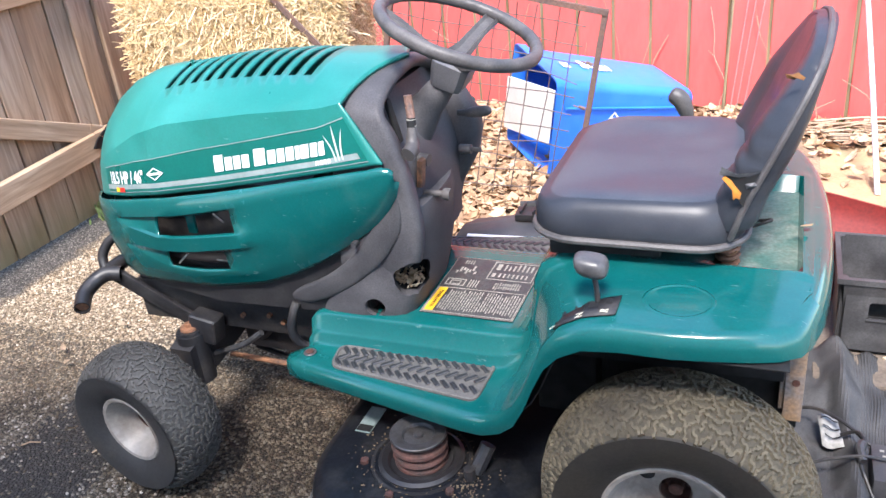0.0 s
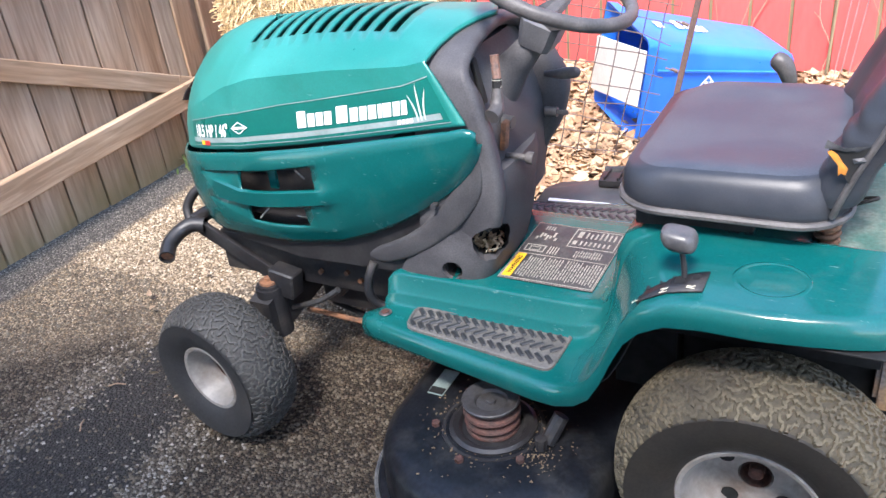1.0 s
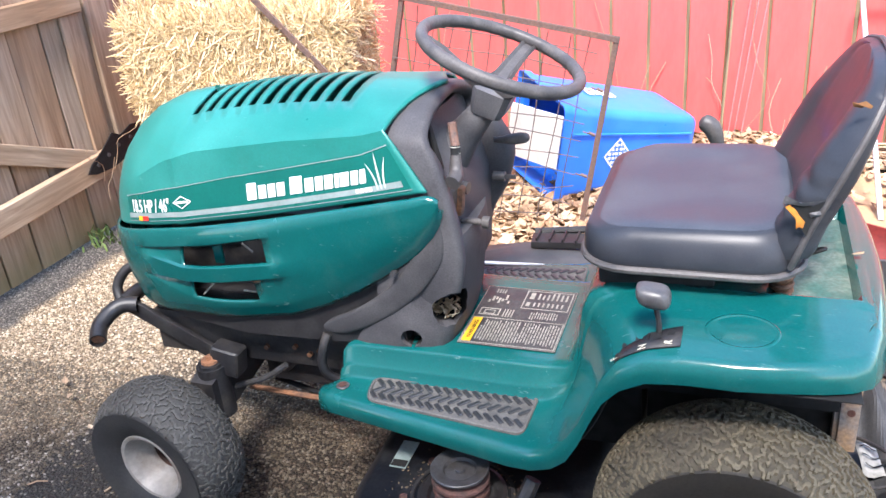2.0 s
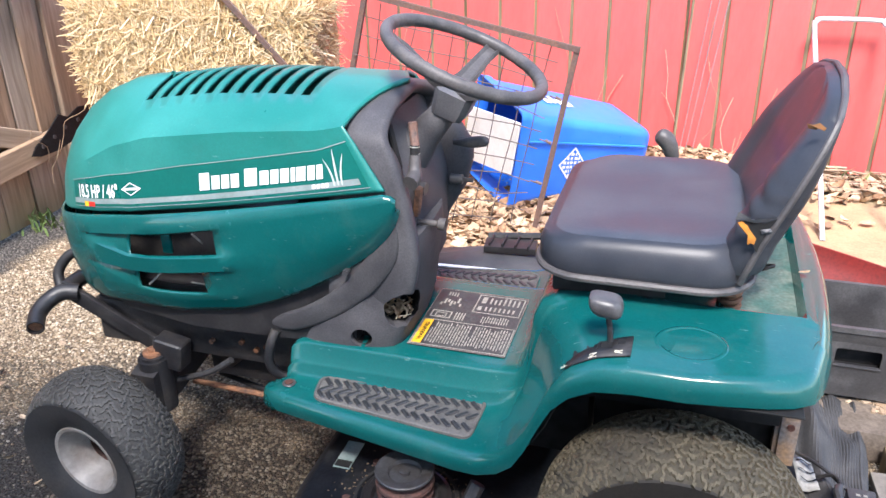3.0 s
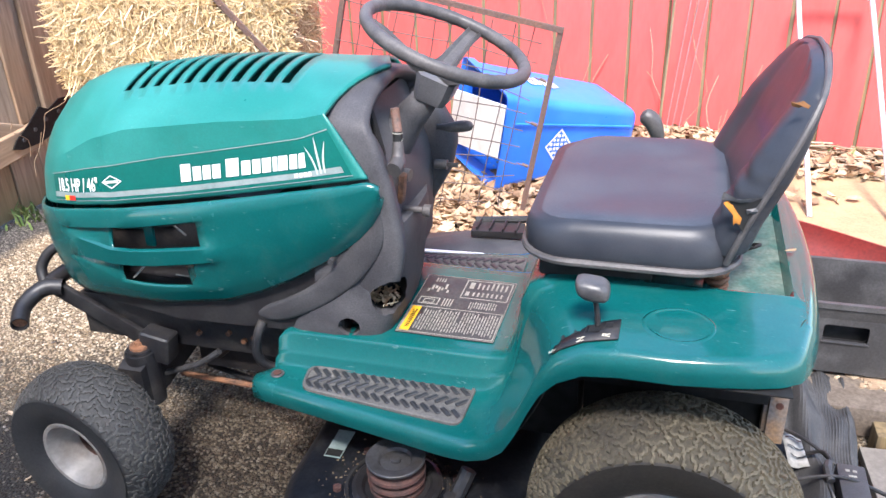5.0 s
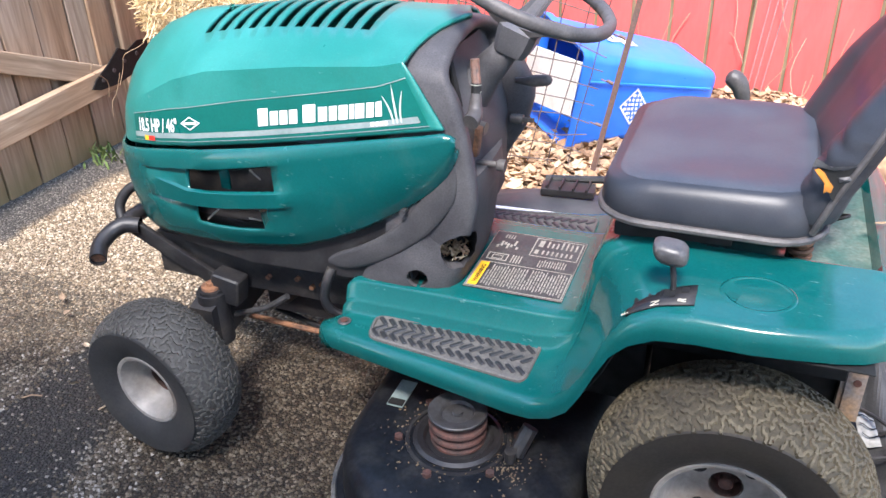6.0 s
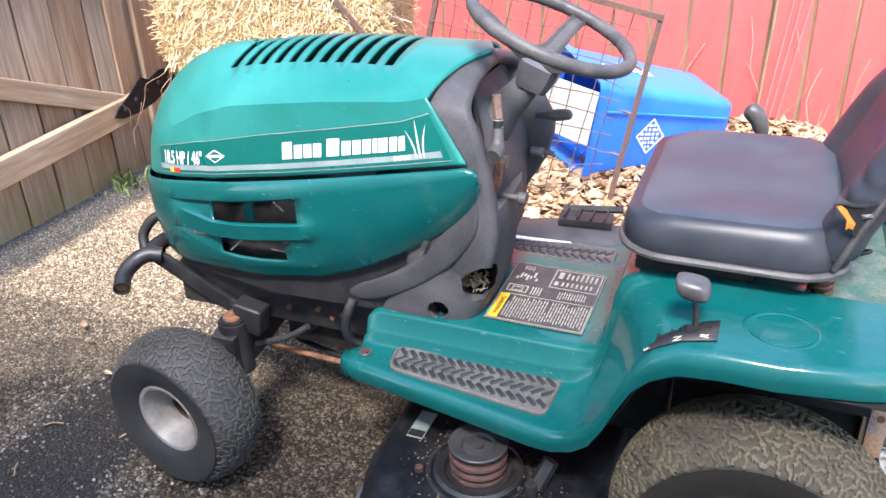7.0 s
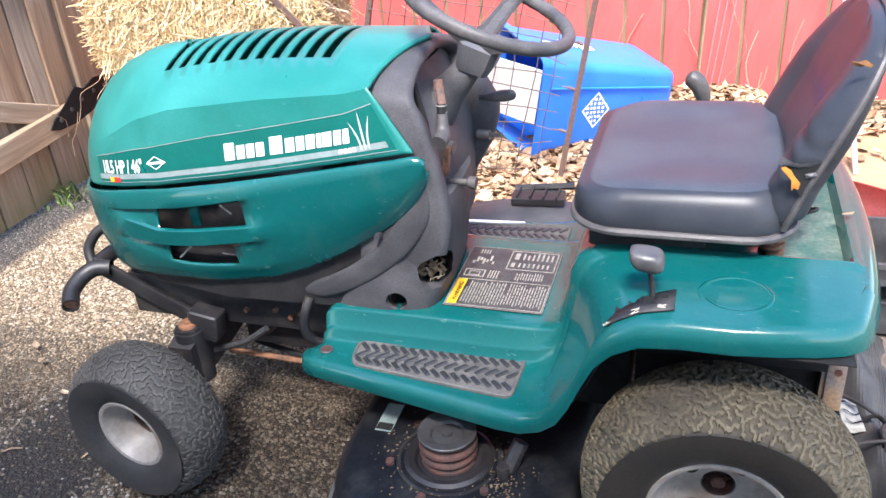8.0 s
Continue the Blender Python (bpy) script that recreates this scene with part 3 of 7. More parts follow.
for c, r, nrm, depth in (((-0.603, -0.205, 0.466), 0.0220, (0.12, -1, 0.05), 0.05), ((-0.524, -0.166, 0.532), 0.042, (0.52, -0.84, 0.12), 0.085)):
    q = Matrix.Translation(c) @ Vector(nrm).to_track_quat("Z", "Y").to_matrix().to_4x4()
    rag = [r * (1 + (random.uniform(-0.07, 0.07) if r > 0.03 else 0)) for i in range(22)]
    for solid in ((dash, near_flank) if r > 0.03 else (dash,)):
        bm = bmesh.new()
        ring_loft(bm, [[q @ Vector((rag[i] * math.cos(2 * math.pi * i / 22), rag[i] * math.sin(2 * math.pi * i / 22), zz)) for i in range(22)] for zz in (-depth, 0.06)])
        carve(solid, bm)
    bm = bmesh.new()
    ring_loft(bm, [[q @ Vector((k_ * rag[i] * math.cos(2 * math.pi * i / 22), k_ * rag[i] * math.sin(2 * math.pi * i / 22), zz)) for i in range(22)] for k_, zz in ((0.97, 0.3 * -depth), (0.97, 0.98 * -depth), (0.01, 0.985 * -depth))], True, False)
    hole = part("access_hole", bm, DARK, dash, "dark opening in the plastic")
    if r > 0.03:
        bm = bmesh.new()
        for _ in range(190):
            u, v, d = random.uniform(-0.9, 0.9), random.uniform(-0.95, -0.1), random.uniform(0.30, 0.9)
            if u * u + v * v > 0.85 or v > -0.95 + 0.85 * d:
                continue
            s = random.uniform(0.004, 0.011)
            mm = Matrix.Translation(q @ Vector((u * r, v * r, -depth * d))) @ Euler((random.uniform(-1, 1), random.uniform(-1, 1), random.uniform(0, 6))).to_matrix().to_4x4()
            bm.faces.new([bm.verts.new(mm @ Vector(p)) for p in ((-s, -s * 0.4, 0), (s, -s * 0.3, 0.001), (s, s * 0.3, 0), (-s, s * 0.4, 0.002))])
        ch = part("chaff", bm, CHAFF, hole, "dry chaff inside the opening", smooth=False)
        tagged(ch, kind="stuff")
        bm = bmesh.new()
        for k in range(5):
            p0 = q @ Vector((random.uniform(-0.4, 0.4) * r, -0.75 * r, -depth * 0.3))
            p1 = p0 + Vector((random.uniform(-0.02, 0.025), random.uniform(-0.015, 0.005), random.uniform(-0.004, 0.012)))
            tube(bm, [p0, p1], 0.0011, 4)
        tagged(part("straw", bm, WHITEISH, hole, "pale straws"), kind="stuff")
# hollow instrument panel between the pillars
bm = bmesh.new()
rings = []
panel_x = table([0.56, 0.60, 0.66, 0.72, 0.76, 0.80, 0.85, 0.90, 0.916, 0.924], [-0.516, -0.512, -0.505, -0.505, -0.512, -0.526, -0.548, -0.562, -0.580, -0.600])
for k in range(20):
    z = lerp(0.54, 0.900, k / 19)
    x0 = panel_x(z)
    row = [(-0.66, -0.17, z)]
    for j in range(15):
        s = -1 + j / 7
        row.append((x0 - 0.022 + 0.016 * (1 - s * s) + 0.010 * max(0.0, s), 0.150 * s, z))
    row.append((-0.66, 0.17, z))
    rings.append(row)
ring_loft(bm, rings)
inst = part("instrument_panel", bm, DASHM, dash, sharp=40)
bm = bmesh.new()
box(bm, (-0.545, -0.120, 0.850), (0.010, 0.018, 0.090), 0.004, Matrix.Rotation(radians(-12), 4, "Y"))
part("lever_slot", bm, DARK, inst)
bm = bmesh.new()
box(bm, (-0.508, -0.100, 0.735), (0.012, 0.022, 0.060), 0.004, Matrix.Rotation(radians(8), 4, "Y"))
part("fuse_cover", bm, RUST, dash)
bm = bmesh.new()
tube(bm, [(-0.520, -0.075, 0.755), (-0.498, -0.077, 0.753)], 0.013, 12)
part("choke_collar", bm, KNOB, dash)

# steering column and wheel
bm = bmesh.new()
tube(bm, [(-0.560, 0.0, 0.800), (-0.520, 0.0, 0.845), (-0.468, 0.0, 0.905)], 0.024, 16, radii=[0.050, 0.034, 0.024])
column = part("steering_column", bm, DASHM, tractor)
bm = bmesh.new()
ring_loft(bm, [[(c[0] + sx * a, sy * b, c[1] + sx * k) for sx, sy in ((-1, -0.7), (-0.7, -1), (0.7, -1), (1, -0.7), (1, 0.7), (0.7, 1), (-0.7, 1), (-1, 0.7))] for c, a, b, k in
               (((-0.474, 0.884), 0.022, 0.024, -0.008), ((-0.472, 0.886), 0.029, 0.031, -0.011), ((-0.464, 0.903), 0.033, 0.037, -0.013), ((-0.452, 0.935), 0.037, 0.042, -0.015), ((-0.447, 0.94), 0.03, 0.035, -0.012))])
part("column_boot", bm, COLUMN, column, "grey plastic boot")
WHEEL_C, WHEEL_T, WHEEL_R = Vector((-0.437, 0.0, 1.000)), radians(22), 0.1595
sw = Matrix.Translation(WHEEL_C) @ Matrix.Rotation(WHEEL_T, 4, "Y")
bm = bmesh.new()
rows = []
NS = 96
for i in range(NS):
    a = 2 * math.pi * i / NS
    rows.append([bm.verts.new(sw @ Vector(((WHEEL_R + 0.0118 * math.cos(b) - (0.0022 if i % 3 == 0 and math.cos(b) < -0.1 else 0)) * math.cos(a), (WHEEL_R + 0.0118 * math.cos(b) - (0.0022 if i % 3 == 0 and math.cos(b) < -0.1 else 0)) * math.sin(a), 0.0132 * math.sin(b)))) for b in (2 * math.pi * k / 12 for k in range(12))])
for i in range(NS):
    for k in range(12):
        bm.faces.new((rows[i][k], rows[(i + 1) % NS][k], rows[(i + 1) % NS][(k + 1) % 12], rows[i][(k + 1) % 12]))
wheel_ob = part("steering_wheel", bm, BLACKW, tractor, "black plastic three-spoke steering wheel", sharp=60)
for deg in (-158, 82, -30):
    bm = bmesh.new()
    a = radians(deg)
    d, n = Vector((math.cos(a), math.sin(a), 0)), Vector((-math.sin(a), math.cos(a), 0))
    rings = []
    for s, z, hw, th in ((0.012, -0.066, 0.026, 0.012), (0.05, -0.056, 0.021, 0.010), (0.11, -0.022, 0.017, 0.008), (0.165, -0.002, 0.018, 0.007)):
        rings.append([sw @ (d * s + n * (hw * u) + Vector((0, 0, z + th * v))) for u, v in ((-1, 0.2), (-0.75, 1), (-0.45, 0.2), (0.45, 0.2), (0.75, 1), (1, 0.2), (0.8, -1), (-0.8, -1))])
    ring_loft(bm, rings)
    part("spoke", bm, BLACKW, wheel_ob)
bm = bmesh.new()
for v in revolve(bm, [(0.0, -0.052), (0.024, -0.054), (0.030, -0.062), (0.030, -0.075), (0.0, -0.075)], "z", 20):
    for p in v:
        p.co = sw @ p.co
part("hub", bm, BLACKW, wheel_ob)

# dash controls
bm = bmesh.new()
tube(bm, smooth_path([(-0.500, -0.137, 0.908), (-0.498, -0.140, 0.890), (-0.493, -0.148, 0.865)]), 0.0085, 10)
lever = part("throttle_lever", bm, BROWN, dash, "worn brown and black throttle lever")
bm = bmesh.new()
tube(bm, [(-0.493, -0.149, 0.868), (-0.493, -0.151, 0.85)], 0.0092, 10)
band = part("lever_band", bm, DARK, lever)
bm = bmesh.new()
for dz in (0.853, 0.866):
    tube(bm, [(-0.493, -0.1495, dz), (-0.493, -0.1498, dz - 0.002)], 0.0097, 10)
part("band_line", bm, PALE, band)
bm = bmesh.new()
tube(bm, smooth_path([(-0.493, -0.151, 0.85), (-0.492, -0.157, 0.825), (-0.49, -0.168, 0.812), (-0.492, -0.185, 0.806)], 4), 0.012, 12, radii=[lerp(0.0092, 0.0150, min(1, k / 8)) for k in range(13)])
part("lever_grip", bm, BLACKW, lever)
bm = bmesh.new()
tube(bm, smooth_path([(-0.478, 0.05, 0.812), (-0.45, 0.05, 0.813), (-0.42, 0.05, 0.817), (-0.402, 0.05, 0.819)], 4), 0.009, 12, radii=[0.006, 0.006, 0.007, 0.008, 0.010, 0.0115, 0.012, 0.012, 0.0118, 0.0112, 0.0102, 0.008, 0.003])
part("choke_handle", bm, BLACKW, dash)
bm = bmesh.new()
tube(bm, [(-0.52, -0.08, 0.682), (-0.475, -0.08, 0.682), (-0.472, -0.08, 0.682), (-0.457, -0.08, 0.681)], 0.008, 12, radii=[0.007, 0.007, 0.0125, 0.0135])
part("parking_brake_knob", bm, BLACKW, dash)
bm = bmesh.new()
box(bm, (-0.462, 0.10, 0.711), (0.026, 0.004, 0.010), 0.001)
tube(bm, [(-0.50, 0.10, 0.711), (-0.473, 0.10, 0.711)], 0.011, 12)
part("ignition_key", bm, KNOB, dash)
# body pan with running boards, tunnel and fenders
OUT = [(-0.808, 0.245, 0.335), (-0.804, 0.268, 0.352), (-0.792, 0.292, 0.366), (-0.76, 0.306, 0.371), (-0.55, 0.345, 0.371), (-0.36, 0.38, 0.370), (-0.315, 0.389, 0.376), (-0.275, 0.398, 0.395), (-0.245, 0.406, 0.43),
       (-0.222, 0.413, 0.475), (-0.20, 0.419, 0.53), (-0.178, 0.425, 0.578), (-0.15, 0.430, 0.611), (-0.11, 0.435, 0.631), (-0.05, 0.439, 0.640), (0.03, 0.441, 0.641), (0.09, 0.433, 0.641), (0.145, 0.417, 0.640), (0.180, 0.400, 0.639),
       (0.203, 0.377, 0.637), (0.217, 0.348, 0.635), (0.227, 0.31, 0.634), (0.234, 0.28, 0.634)]
INN = [(-0.768, 0.395), (-0.757, 0.43), (-0.745, 0.441), (-0.728, 0.444), (-0.55, 0.444), (-0.36, 0.443), (-0.315, 0.444), (-0.282, 0.448), (-0.268, 0.465), (-0.262, 0.49), (-0.256, 0.53), (-0.25, 0.578), (-0.235, 0.612),
       (-0.20, 0.632), (-0.12, 0.640), (0.03, 0.641), (0.10, 0.641), (0.204, 0.640), (0.212, 0.640), (0.219, 0.639), (0.224, 0.637), (0.229, 0.635), (0.235, 0.634)]
bm = bmesh.new()
rows = []
for k, ((xo, yo, zo), (xi, zi)) in enumerate(zip(OUT, INN)):
    drop = 0.044 if k < 8 else (0.046 if k > 12 else 0.05)
    tray = 0.03 if 0.09 < xi < 0.208 else 0.0
    nx, ny = 0.0, -1.0
    if k > 14:
        pa, pb = OUT[k - 1], OUT[min(k + 1, len(OUT) - 1)]
        ln = math.hypot(pb[0] - pa[0], pb[1] - pa[1])
        nx, ny = -(pb[1] - pa[1]) / ln, -(pb[0] - pa[0]) / ln
    rim = [(-0.012, -drop - 0.004), (-0.001, -drop), (0.0035, -drop * 0.55), (0.001, -0.013), (-0.003, -0.0055), (-0.009, -0.0012), (-0.018, 0.0)]
    flare = 0.016 * max(0.0, min(1.0, (k - 16) / 3))
    rim = [(o - flare * dz / drop, dz) for o, dz in rim]
    half = [(xo + nx * o, -yo + ny * o, zo + dz) for o, dz in rim]
    if k == len(OUT) - 1:
        corner, xo = [(xo + nx * o, -yo + ny * o, zo + dz) for o, dz in rim], xo - 0.018
    half += [
            (lerp(xo, xi, 0.3), lerp(-yo, -0.23, 0.6), zo), *[(lerp(xo, xi, a), y, lerp(zo, zi, b)) for a, y, b in ((0.66, -0.2360, 0.01), (0.72, -0.2300, 0.10), (0.78, -0.2270, 0.34), (0.82, -0.2245, 0.41), (0.86, -0.2195, 0.46), (0.94, -0.2150, 0.90), (0.97, -0.2120, 0.97))], (xi, -0.2060, zi),
            (xi, -0.186, zi - tray), (xi, -0.10, zi - tray)]
    if k == 0:
        half = [(x + 0.004, y, z - 0.02) for x, y, z in half]
    if k == len(OUT) - 1:
        half = half[:7] + [(0.216 + 0.019 * (1 - (y / 0.28) ** 2), y, z) for x, y, z in half[7:]]
    far = [(x, -y, z) for x, y, z in half]
    if k < 8:
        far = far[:8] + [(x, y, z) for (x, _, z), y in zip(far[8:], (0.165, 0.162, 0.158, 0.154, 0.150, 0.146, 0.142, 0.134, 0.11, 0.06))]
    rows.append(half + [(0.235 if k == len(OUT) - 1 else xi, 0, zi - tray)] + list(reversed(far)))
edge = rows[-1]
for k in (5, 4, 3, 2, 1, 0):
    o, dz = rim[k]
    cx_, cy_, cz_ = corner[k]
    rows.append([(cx_, cy_ if i < 7 else -cy_, cz_) if i < 7 or i > len(edge) - 8 else (x + o + 0.018, y, z + dz) for i, (x, y, z) in enumerate(edge)])
ring_loft(bm, rows, False)
body = shell(part("body", bm, GREEN, tractor, "green moulded running boards and rear fenders", sharp=50), 0.004)
bm = bmesh.new()
box(bm, (0.155, 0, 0.6125), (0.112, 0.36, 0.002), 0)
part("tray_dirt", bm, DIRTYTRAY, body, "grimy green tray floor")
# round pressing on the fender
for sign in (-1, 1):
    bm = bmesh.new()
    rows = []
    for rr, zz in ((1.10, -0.0003), (1.05, 0.0009), (1.0, 0.0016), (0.95, 0.0009), (0.90, 0.0001), (0.0, 0.0003)):
        rows.append([(0.03 + 0.053 * rr * math.cos(a), sign * 0.340 + 0.050 * rr * math.sin(a), 0.6405 + zz) for a in (2 * math.pi * i / 32 for i in range(32))])
    ring_loft(bm, rows, True, False)
    part("fender_pressing", bm, GREEN, body)
for c in ((-0.744, -0.268, 0.373),):
    bm = bmesh.new()
    tube(bm, [c, (c[0], c[1], c[2] + 0.004)], 0.0085, 12)
    bb = part("board_bolt", bm, RUSTD, body)
    bm = bmesh.new()
    for row in revolve(bm, [(0.0145, 0.0004), (0.013, 0.0022), (0.009, 0.0026)], "z", 16):
        for v in row:
            v.co += Vector(c)
    part("washer", bm, KNOB, bb)


# foot pads with herringbone lugs
def foot_pad(sign):
    corner = [Vector((-0.690, -0.228, 0)), Vector((-0.676, -0.306, 0)), Vector((-0.336, -0.346, 0)), Vector((-0.332, -0.215, 0))]

    def outline(shrink, z, r):
        c = sum(corner, Vector()) / 4
        q = [p + Vector((math.copysign(shrink, c.x - p.x), math.copysign(shrink, c.y - p.y), 0)) for p in corner]
        out = []
        for i in range(4):
            p, a_, b_ = q[i], q[i - 1], q[(i + 1) % 4]
            da, db = (a_ - p).normalized() * r, (b_ - p).normalized() * r
            for k in range(6):
                t = k / 5
                e = p + da * (1 - t) ** 2 + db * t ** 2
                out.append((e.x, -sign * e.y, z))
        return out

    bm = bmesh.new()
    ring_loft(bm, [outline(0, 0.3712, 0.024), outline(0.0005, 0.3765, 0.024), outline(0.003, 0.3785, 0.023), outline(0.006, 0.3780, 0.022), outline(0.0075, 0.3750, 0.021)])
    pad = part("foot_pad", bm, RUBPAD, body, "black ribbed rubber foot pad", sharp=40)
    b2 = bmesh.new()
    box(b2, (0, 0, 0.0010), (0.030, 0.0105, 0.0044), 0.0024, seg=1)
    first = None
    for k in range(16):
        for r, ang in enumerate((-46, 46, -46)):
            x = -0.664 + 0.0208 * k + (0.0, 0.003, 0.0)[r]
            y = lerp(lerp(-0.232, -0.222, (x + 0.67) / 0.33), lerp(-0.302, -0.336, (x + 0.67) / 0.33), (0.19, 0.5, 0.81)[r])
            if x > -0.345:
                continue
            if first is None:
                first = part("lug", b2, RUBLUG, pad)
                lug = first
            else:
                lug = new("lug", first.data)
                lug.parent = pad
            lug.location, lug.rotation_euler = (x, -sign * y, 0.3752), (0, 0, radians(ang * -sign))
    return pad


foot_pad(-1)
foot_pad(1)

# instruction decal on the tunnel
bm = bmesh.new()
box(bm, (-0.416, -0.0445, 0.4458), (0.206, 0.247, 0.0012), 0)
dec = part("instruction_decal", bm, DECALK, body, "worn black instruction decal with pale print")


def on_decal(bm, u0, v0, u1, v1, z=0.4468):
    """u runs rearwards and v towards the far side, both from 0 to 1."""
    X = lambda u: -0.519 + 0.206 * u
    Y = lambda v: -0.168 + 0.247 * v
    bm.faces.new([bm.verts.new(p) for p in ((X(u0), Y(v0), z), (X(u1), Y(v0), z), (X(u1), Y(v1), z), (X(u0), Y(v1), z))])


bm = bmesh.new()
random.seed(11)


def frame_on(bm, u0, v0, u1, v1, t=0.012):
    on_decal(bm, u0, v0, u1, v0 + t)
    on_decal(bm, u0, v1 - t, u1, v1)
    on_decal(bm, u0, v0 + t, u0 + t, v1 - t)
    on_decal(bm, u1 - t, v0 + t, u1, v1 - t)


frame_on(bm, 0.015, 0.02, 0.985, 0.44)
frame_on(bm, 0.46, 0.64, 0.97, 0.97)
frame_on(bm, 0.004, 0.004, 0.996, 0.996, 0.005)
for k in range(28):
    u, v = 0.150 + k * 0.0293, random.uniform(0.06, 0.10)
    end = 0.405 if k % 7 else random.uniform(0.22, 0.36)
    while v < end - 0.02:
        step = random.uniform(0.035, 0.11)
        on_decal(bm, u, v, u + 0.0135, min(v + step, end))
        v += step + 0.012
for k in range(7):
    u = 0.60 + k * 0.05
    on_decal(bm, u, 0.82, u + 0.02, random.uniform(0.90, 0.95))
    on_decal(bm, u - 0.02, 0.69, u, 0.76)
on_decal(bm, 0.51, 0.82, 0.56, 0.93)
on_decal(bm, 0.50, 0.69, 0.54, 0.76)
for k in range(11):
    u = 0.60 + k * 0.027
    on_decal(bm, u, random.uniform(0.46, 0.49), u + 0.012, 0.535)
    on_decal(bm, u, 0.545, u + 0.012, random.uniform(0.58, 0.61))
for k in range(4):
    on_decal(bm, 0.31 + k * 0.03, 0.47, 0.325 + k * 0.03, 0.60)
frame_on(bm, 0.05, 0.48, 0.27, 0.60, 0.014)
frame_on(bm, 0.10, 0.50, 0.22, 0.57, 0.012)
for k in range(7):
    u, v = 0.08 + 0.035 * k, 0.70 + 0.03 * (k % 3)
    on_decal(bm, u, v, u + 0.024, v + 0.05 + 0.04 * (k % 2))
for k in range(4):
    on_decal(bm, 0.12 + 0.03 * k, 0.88, 0.135 + 0.03 * k, 0.95)
part("decal_print", bm, PALE, dec, smooth=False)
bm = bmesh.new()
on_decal(bm, 0.03, 0.035, 0.125, 0.425, 0.4471)
strip = part("warning_strip", bm, YELLOW, dec, smooth=False)
bm = letters("WARNING", 0.015)
for v in bm.verts:
    v.co = Vector((-0.497 - v.co.y * 0.9, -0.148 + v.co.x * 0.98, 0.4477))
part("warning_lettering", bm, DARK, strip, smooth=False)

# shift gate and lever on the near fender
bm = bmesh.new()
rows = []
for x, z, ya, yb in ((-0.160, 0.602, -0.392, -0.410), (-0.148, 0.6125, -0.384, -0.411), (-0.125, 0.625, -0.372, -0.410), (-0.11, 0.6315, -0.365, -0.409), (-0.085, 0.636, -0.352, -0.406), (-0.060, 0.6395, -0.345, -0.403)):
    rows.append([(x, ya, z + 0.004), (x, lerp(ya, yb, 0.5), z + 0.004), (x, yb, z + 0.004)])
ring_loft(bm, rows, False)
gate = shell(part("shift_gate", bm, STEEL, body, "black shift gate plate with pale letters"), 0.003)
bm = bmesh.new()
for x, z, y0, y1 in ((-0.140, 0.6195, -0.386, -0.372), (-0.120, 0.630, -0.380, -0.368), (-0.102, 0.6375, -0.384, -0.362), (-0.082, 0.6405, -0.372, -0.356)):
    bm.faces.new([bm.verts.new(p) for p in ((x - 0.011, y0, z - 0.003), (x + 0.011, y0, z + 0.003), (x + 0.011, y1, z + 0.003), (x - 0.011, y1, z - 0.003))])
part("gate_slot", bm, DARK, gate, smooth=False)
for ch, x, y, z in (("R", -0.073, -0.396, 0.6425), ("N", -0.112, -0.404, 0.6365), ("F", -0.156, -0.408, 0.612)):
    bm = letters(ch, 0.019, "CENTER")
    rot = Matrix.Rotation(radians(-20 if ch == "R" else (-25 if ch == "N" else -40)), 4, "Y")
    for v in bm.verts:
        v.co = Vector((x, y, z)) + rot @ Vector((-v.co.y, v.co.x, 0)) if ch != "R" else Vector((x - v.co.y * 0.9, y + v.co.x, z))
    part("gate_letter", bm, CREAM, gate, smooth=False)
bm = bmesh.new()
tube(bm, smooth_path([(-0.095, -0.366, 0.60), (-0.096, -0.364, 0.65), (-0.103, -0.36, 0.69)], 4), 0.0046, 8)
lev = part("shift_lever", bm, STEEL, tractor, "gear lever with worn grey knob")
bm = bmesh.new()
ring_loft(bm, [[(-0.106 + gx * math.copysign(abs(math.cos(t)) ** 0.6, math.cos(t)) - 0.15 * (z - 0.70), -0.358 + gy * math.copysign(abs(math.sin(t)) ** 0.6, math.sin(t)), z - 0.12 * gx * math.cos(t)) for t in (2 * math.pi * i / 20 for i in range(20))] for z, gx, gy in ((0.684, 0.012, 0.011), (0.686, 0.020, 0.017), (0.692, 0.025, 0.022), (0.699, 0.0270, 0.024), (0.708, 0.0270, 0.024), (0.714, 0.025, 0.021), (0.718, 0.019, 0.015), (0.719, 0.008, 0.007))])
part("knob", bm, KNOB, lev)
bm = bmesh.new()
tube(bm, smooth_path([(-0.03, 0.40, 0.64), (-0.045, 0.40, 0.70), (-0.06, 0.40, 0.735), (-0.085, 0.40, 0.752)], 4), 0.018, 12, radii=[0.009, 0.009, 0.010, 0.012, 0.016, 0.018, 0.019, 0.020, 0.021, 0.021, 0.020, 0.017, 0.008])
part("lift_lever", bm, BLACKW, tractor, "black deck lift lever grip")

# seat
bm = bmesh.new()


def seat_ring(inset, z, crown=0.0):
    pts = []
    x0, x1, hw = -0.248 + inset, 0.118 - inset, 0.243 - inset
    rr = max(0.02, 0.085 - inset * 0.4)
    for cx, cy, a0 in ((x1 - rr, hw - rr, 0), (x0 + rr, hw - rr, 90), (x0 + rr, -hw + rr, 180), (x1 - rr, -hw + rr, 270)):
        for k in range(7):
            a = radians(a0 + 15 * k)
            x, y = cx + rr * math.cos(a), cy + rr * math.sin(a)
            pts.append((x, y, z + crown * (x + 0.25) + 0.012 * max(0, (-0.16 - x) / 0.09) * (-1 if z > 0.74 else 0)))
    return pts


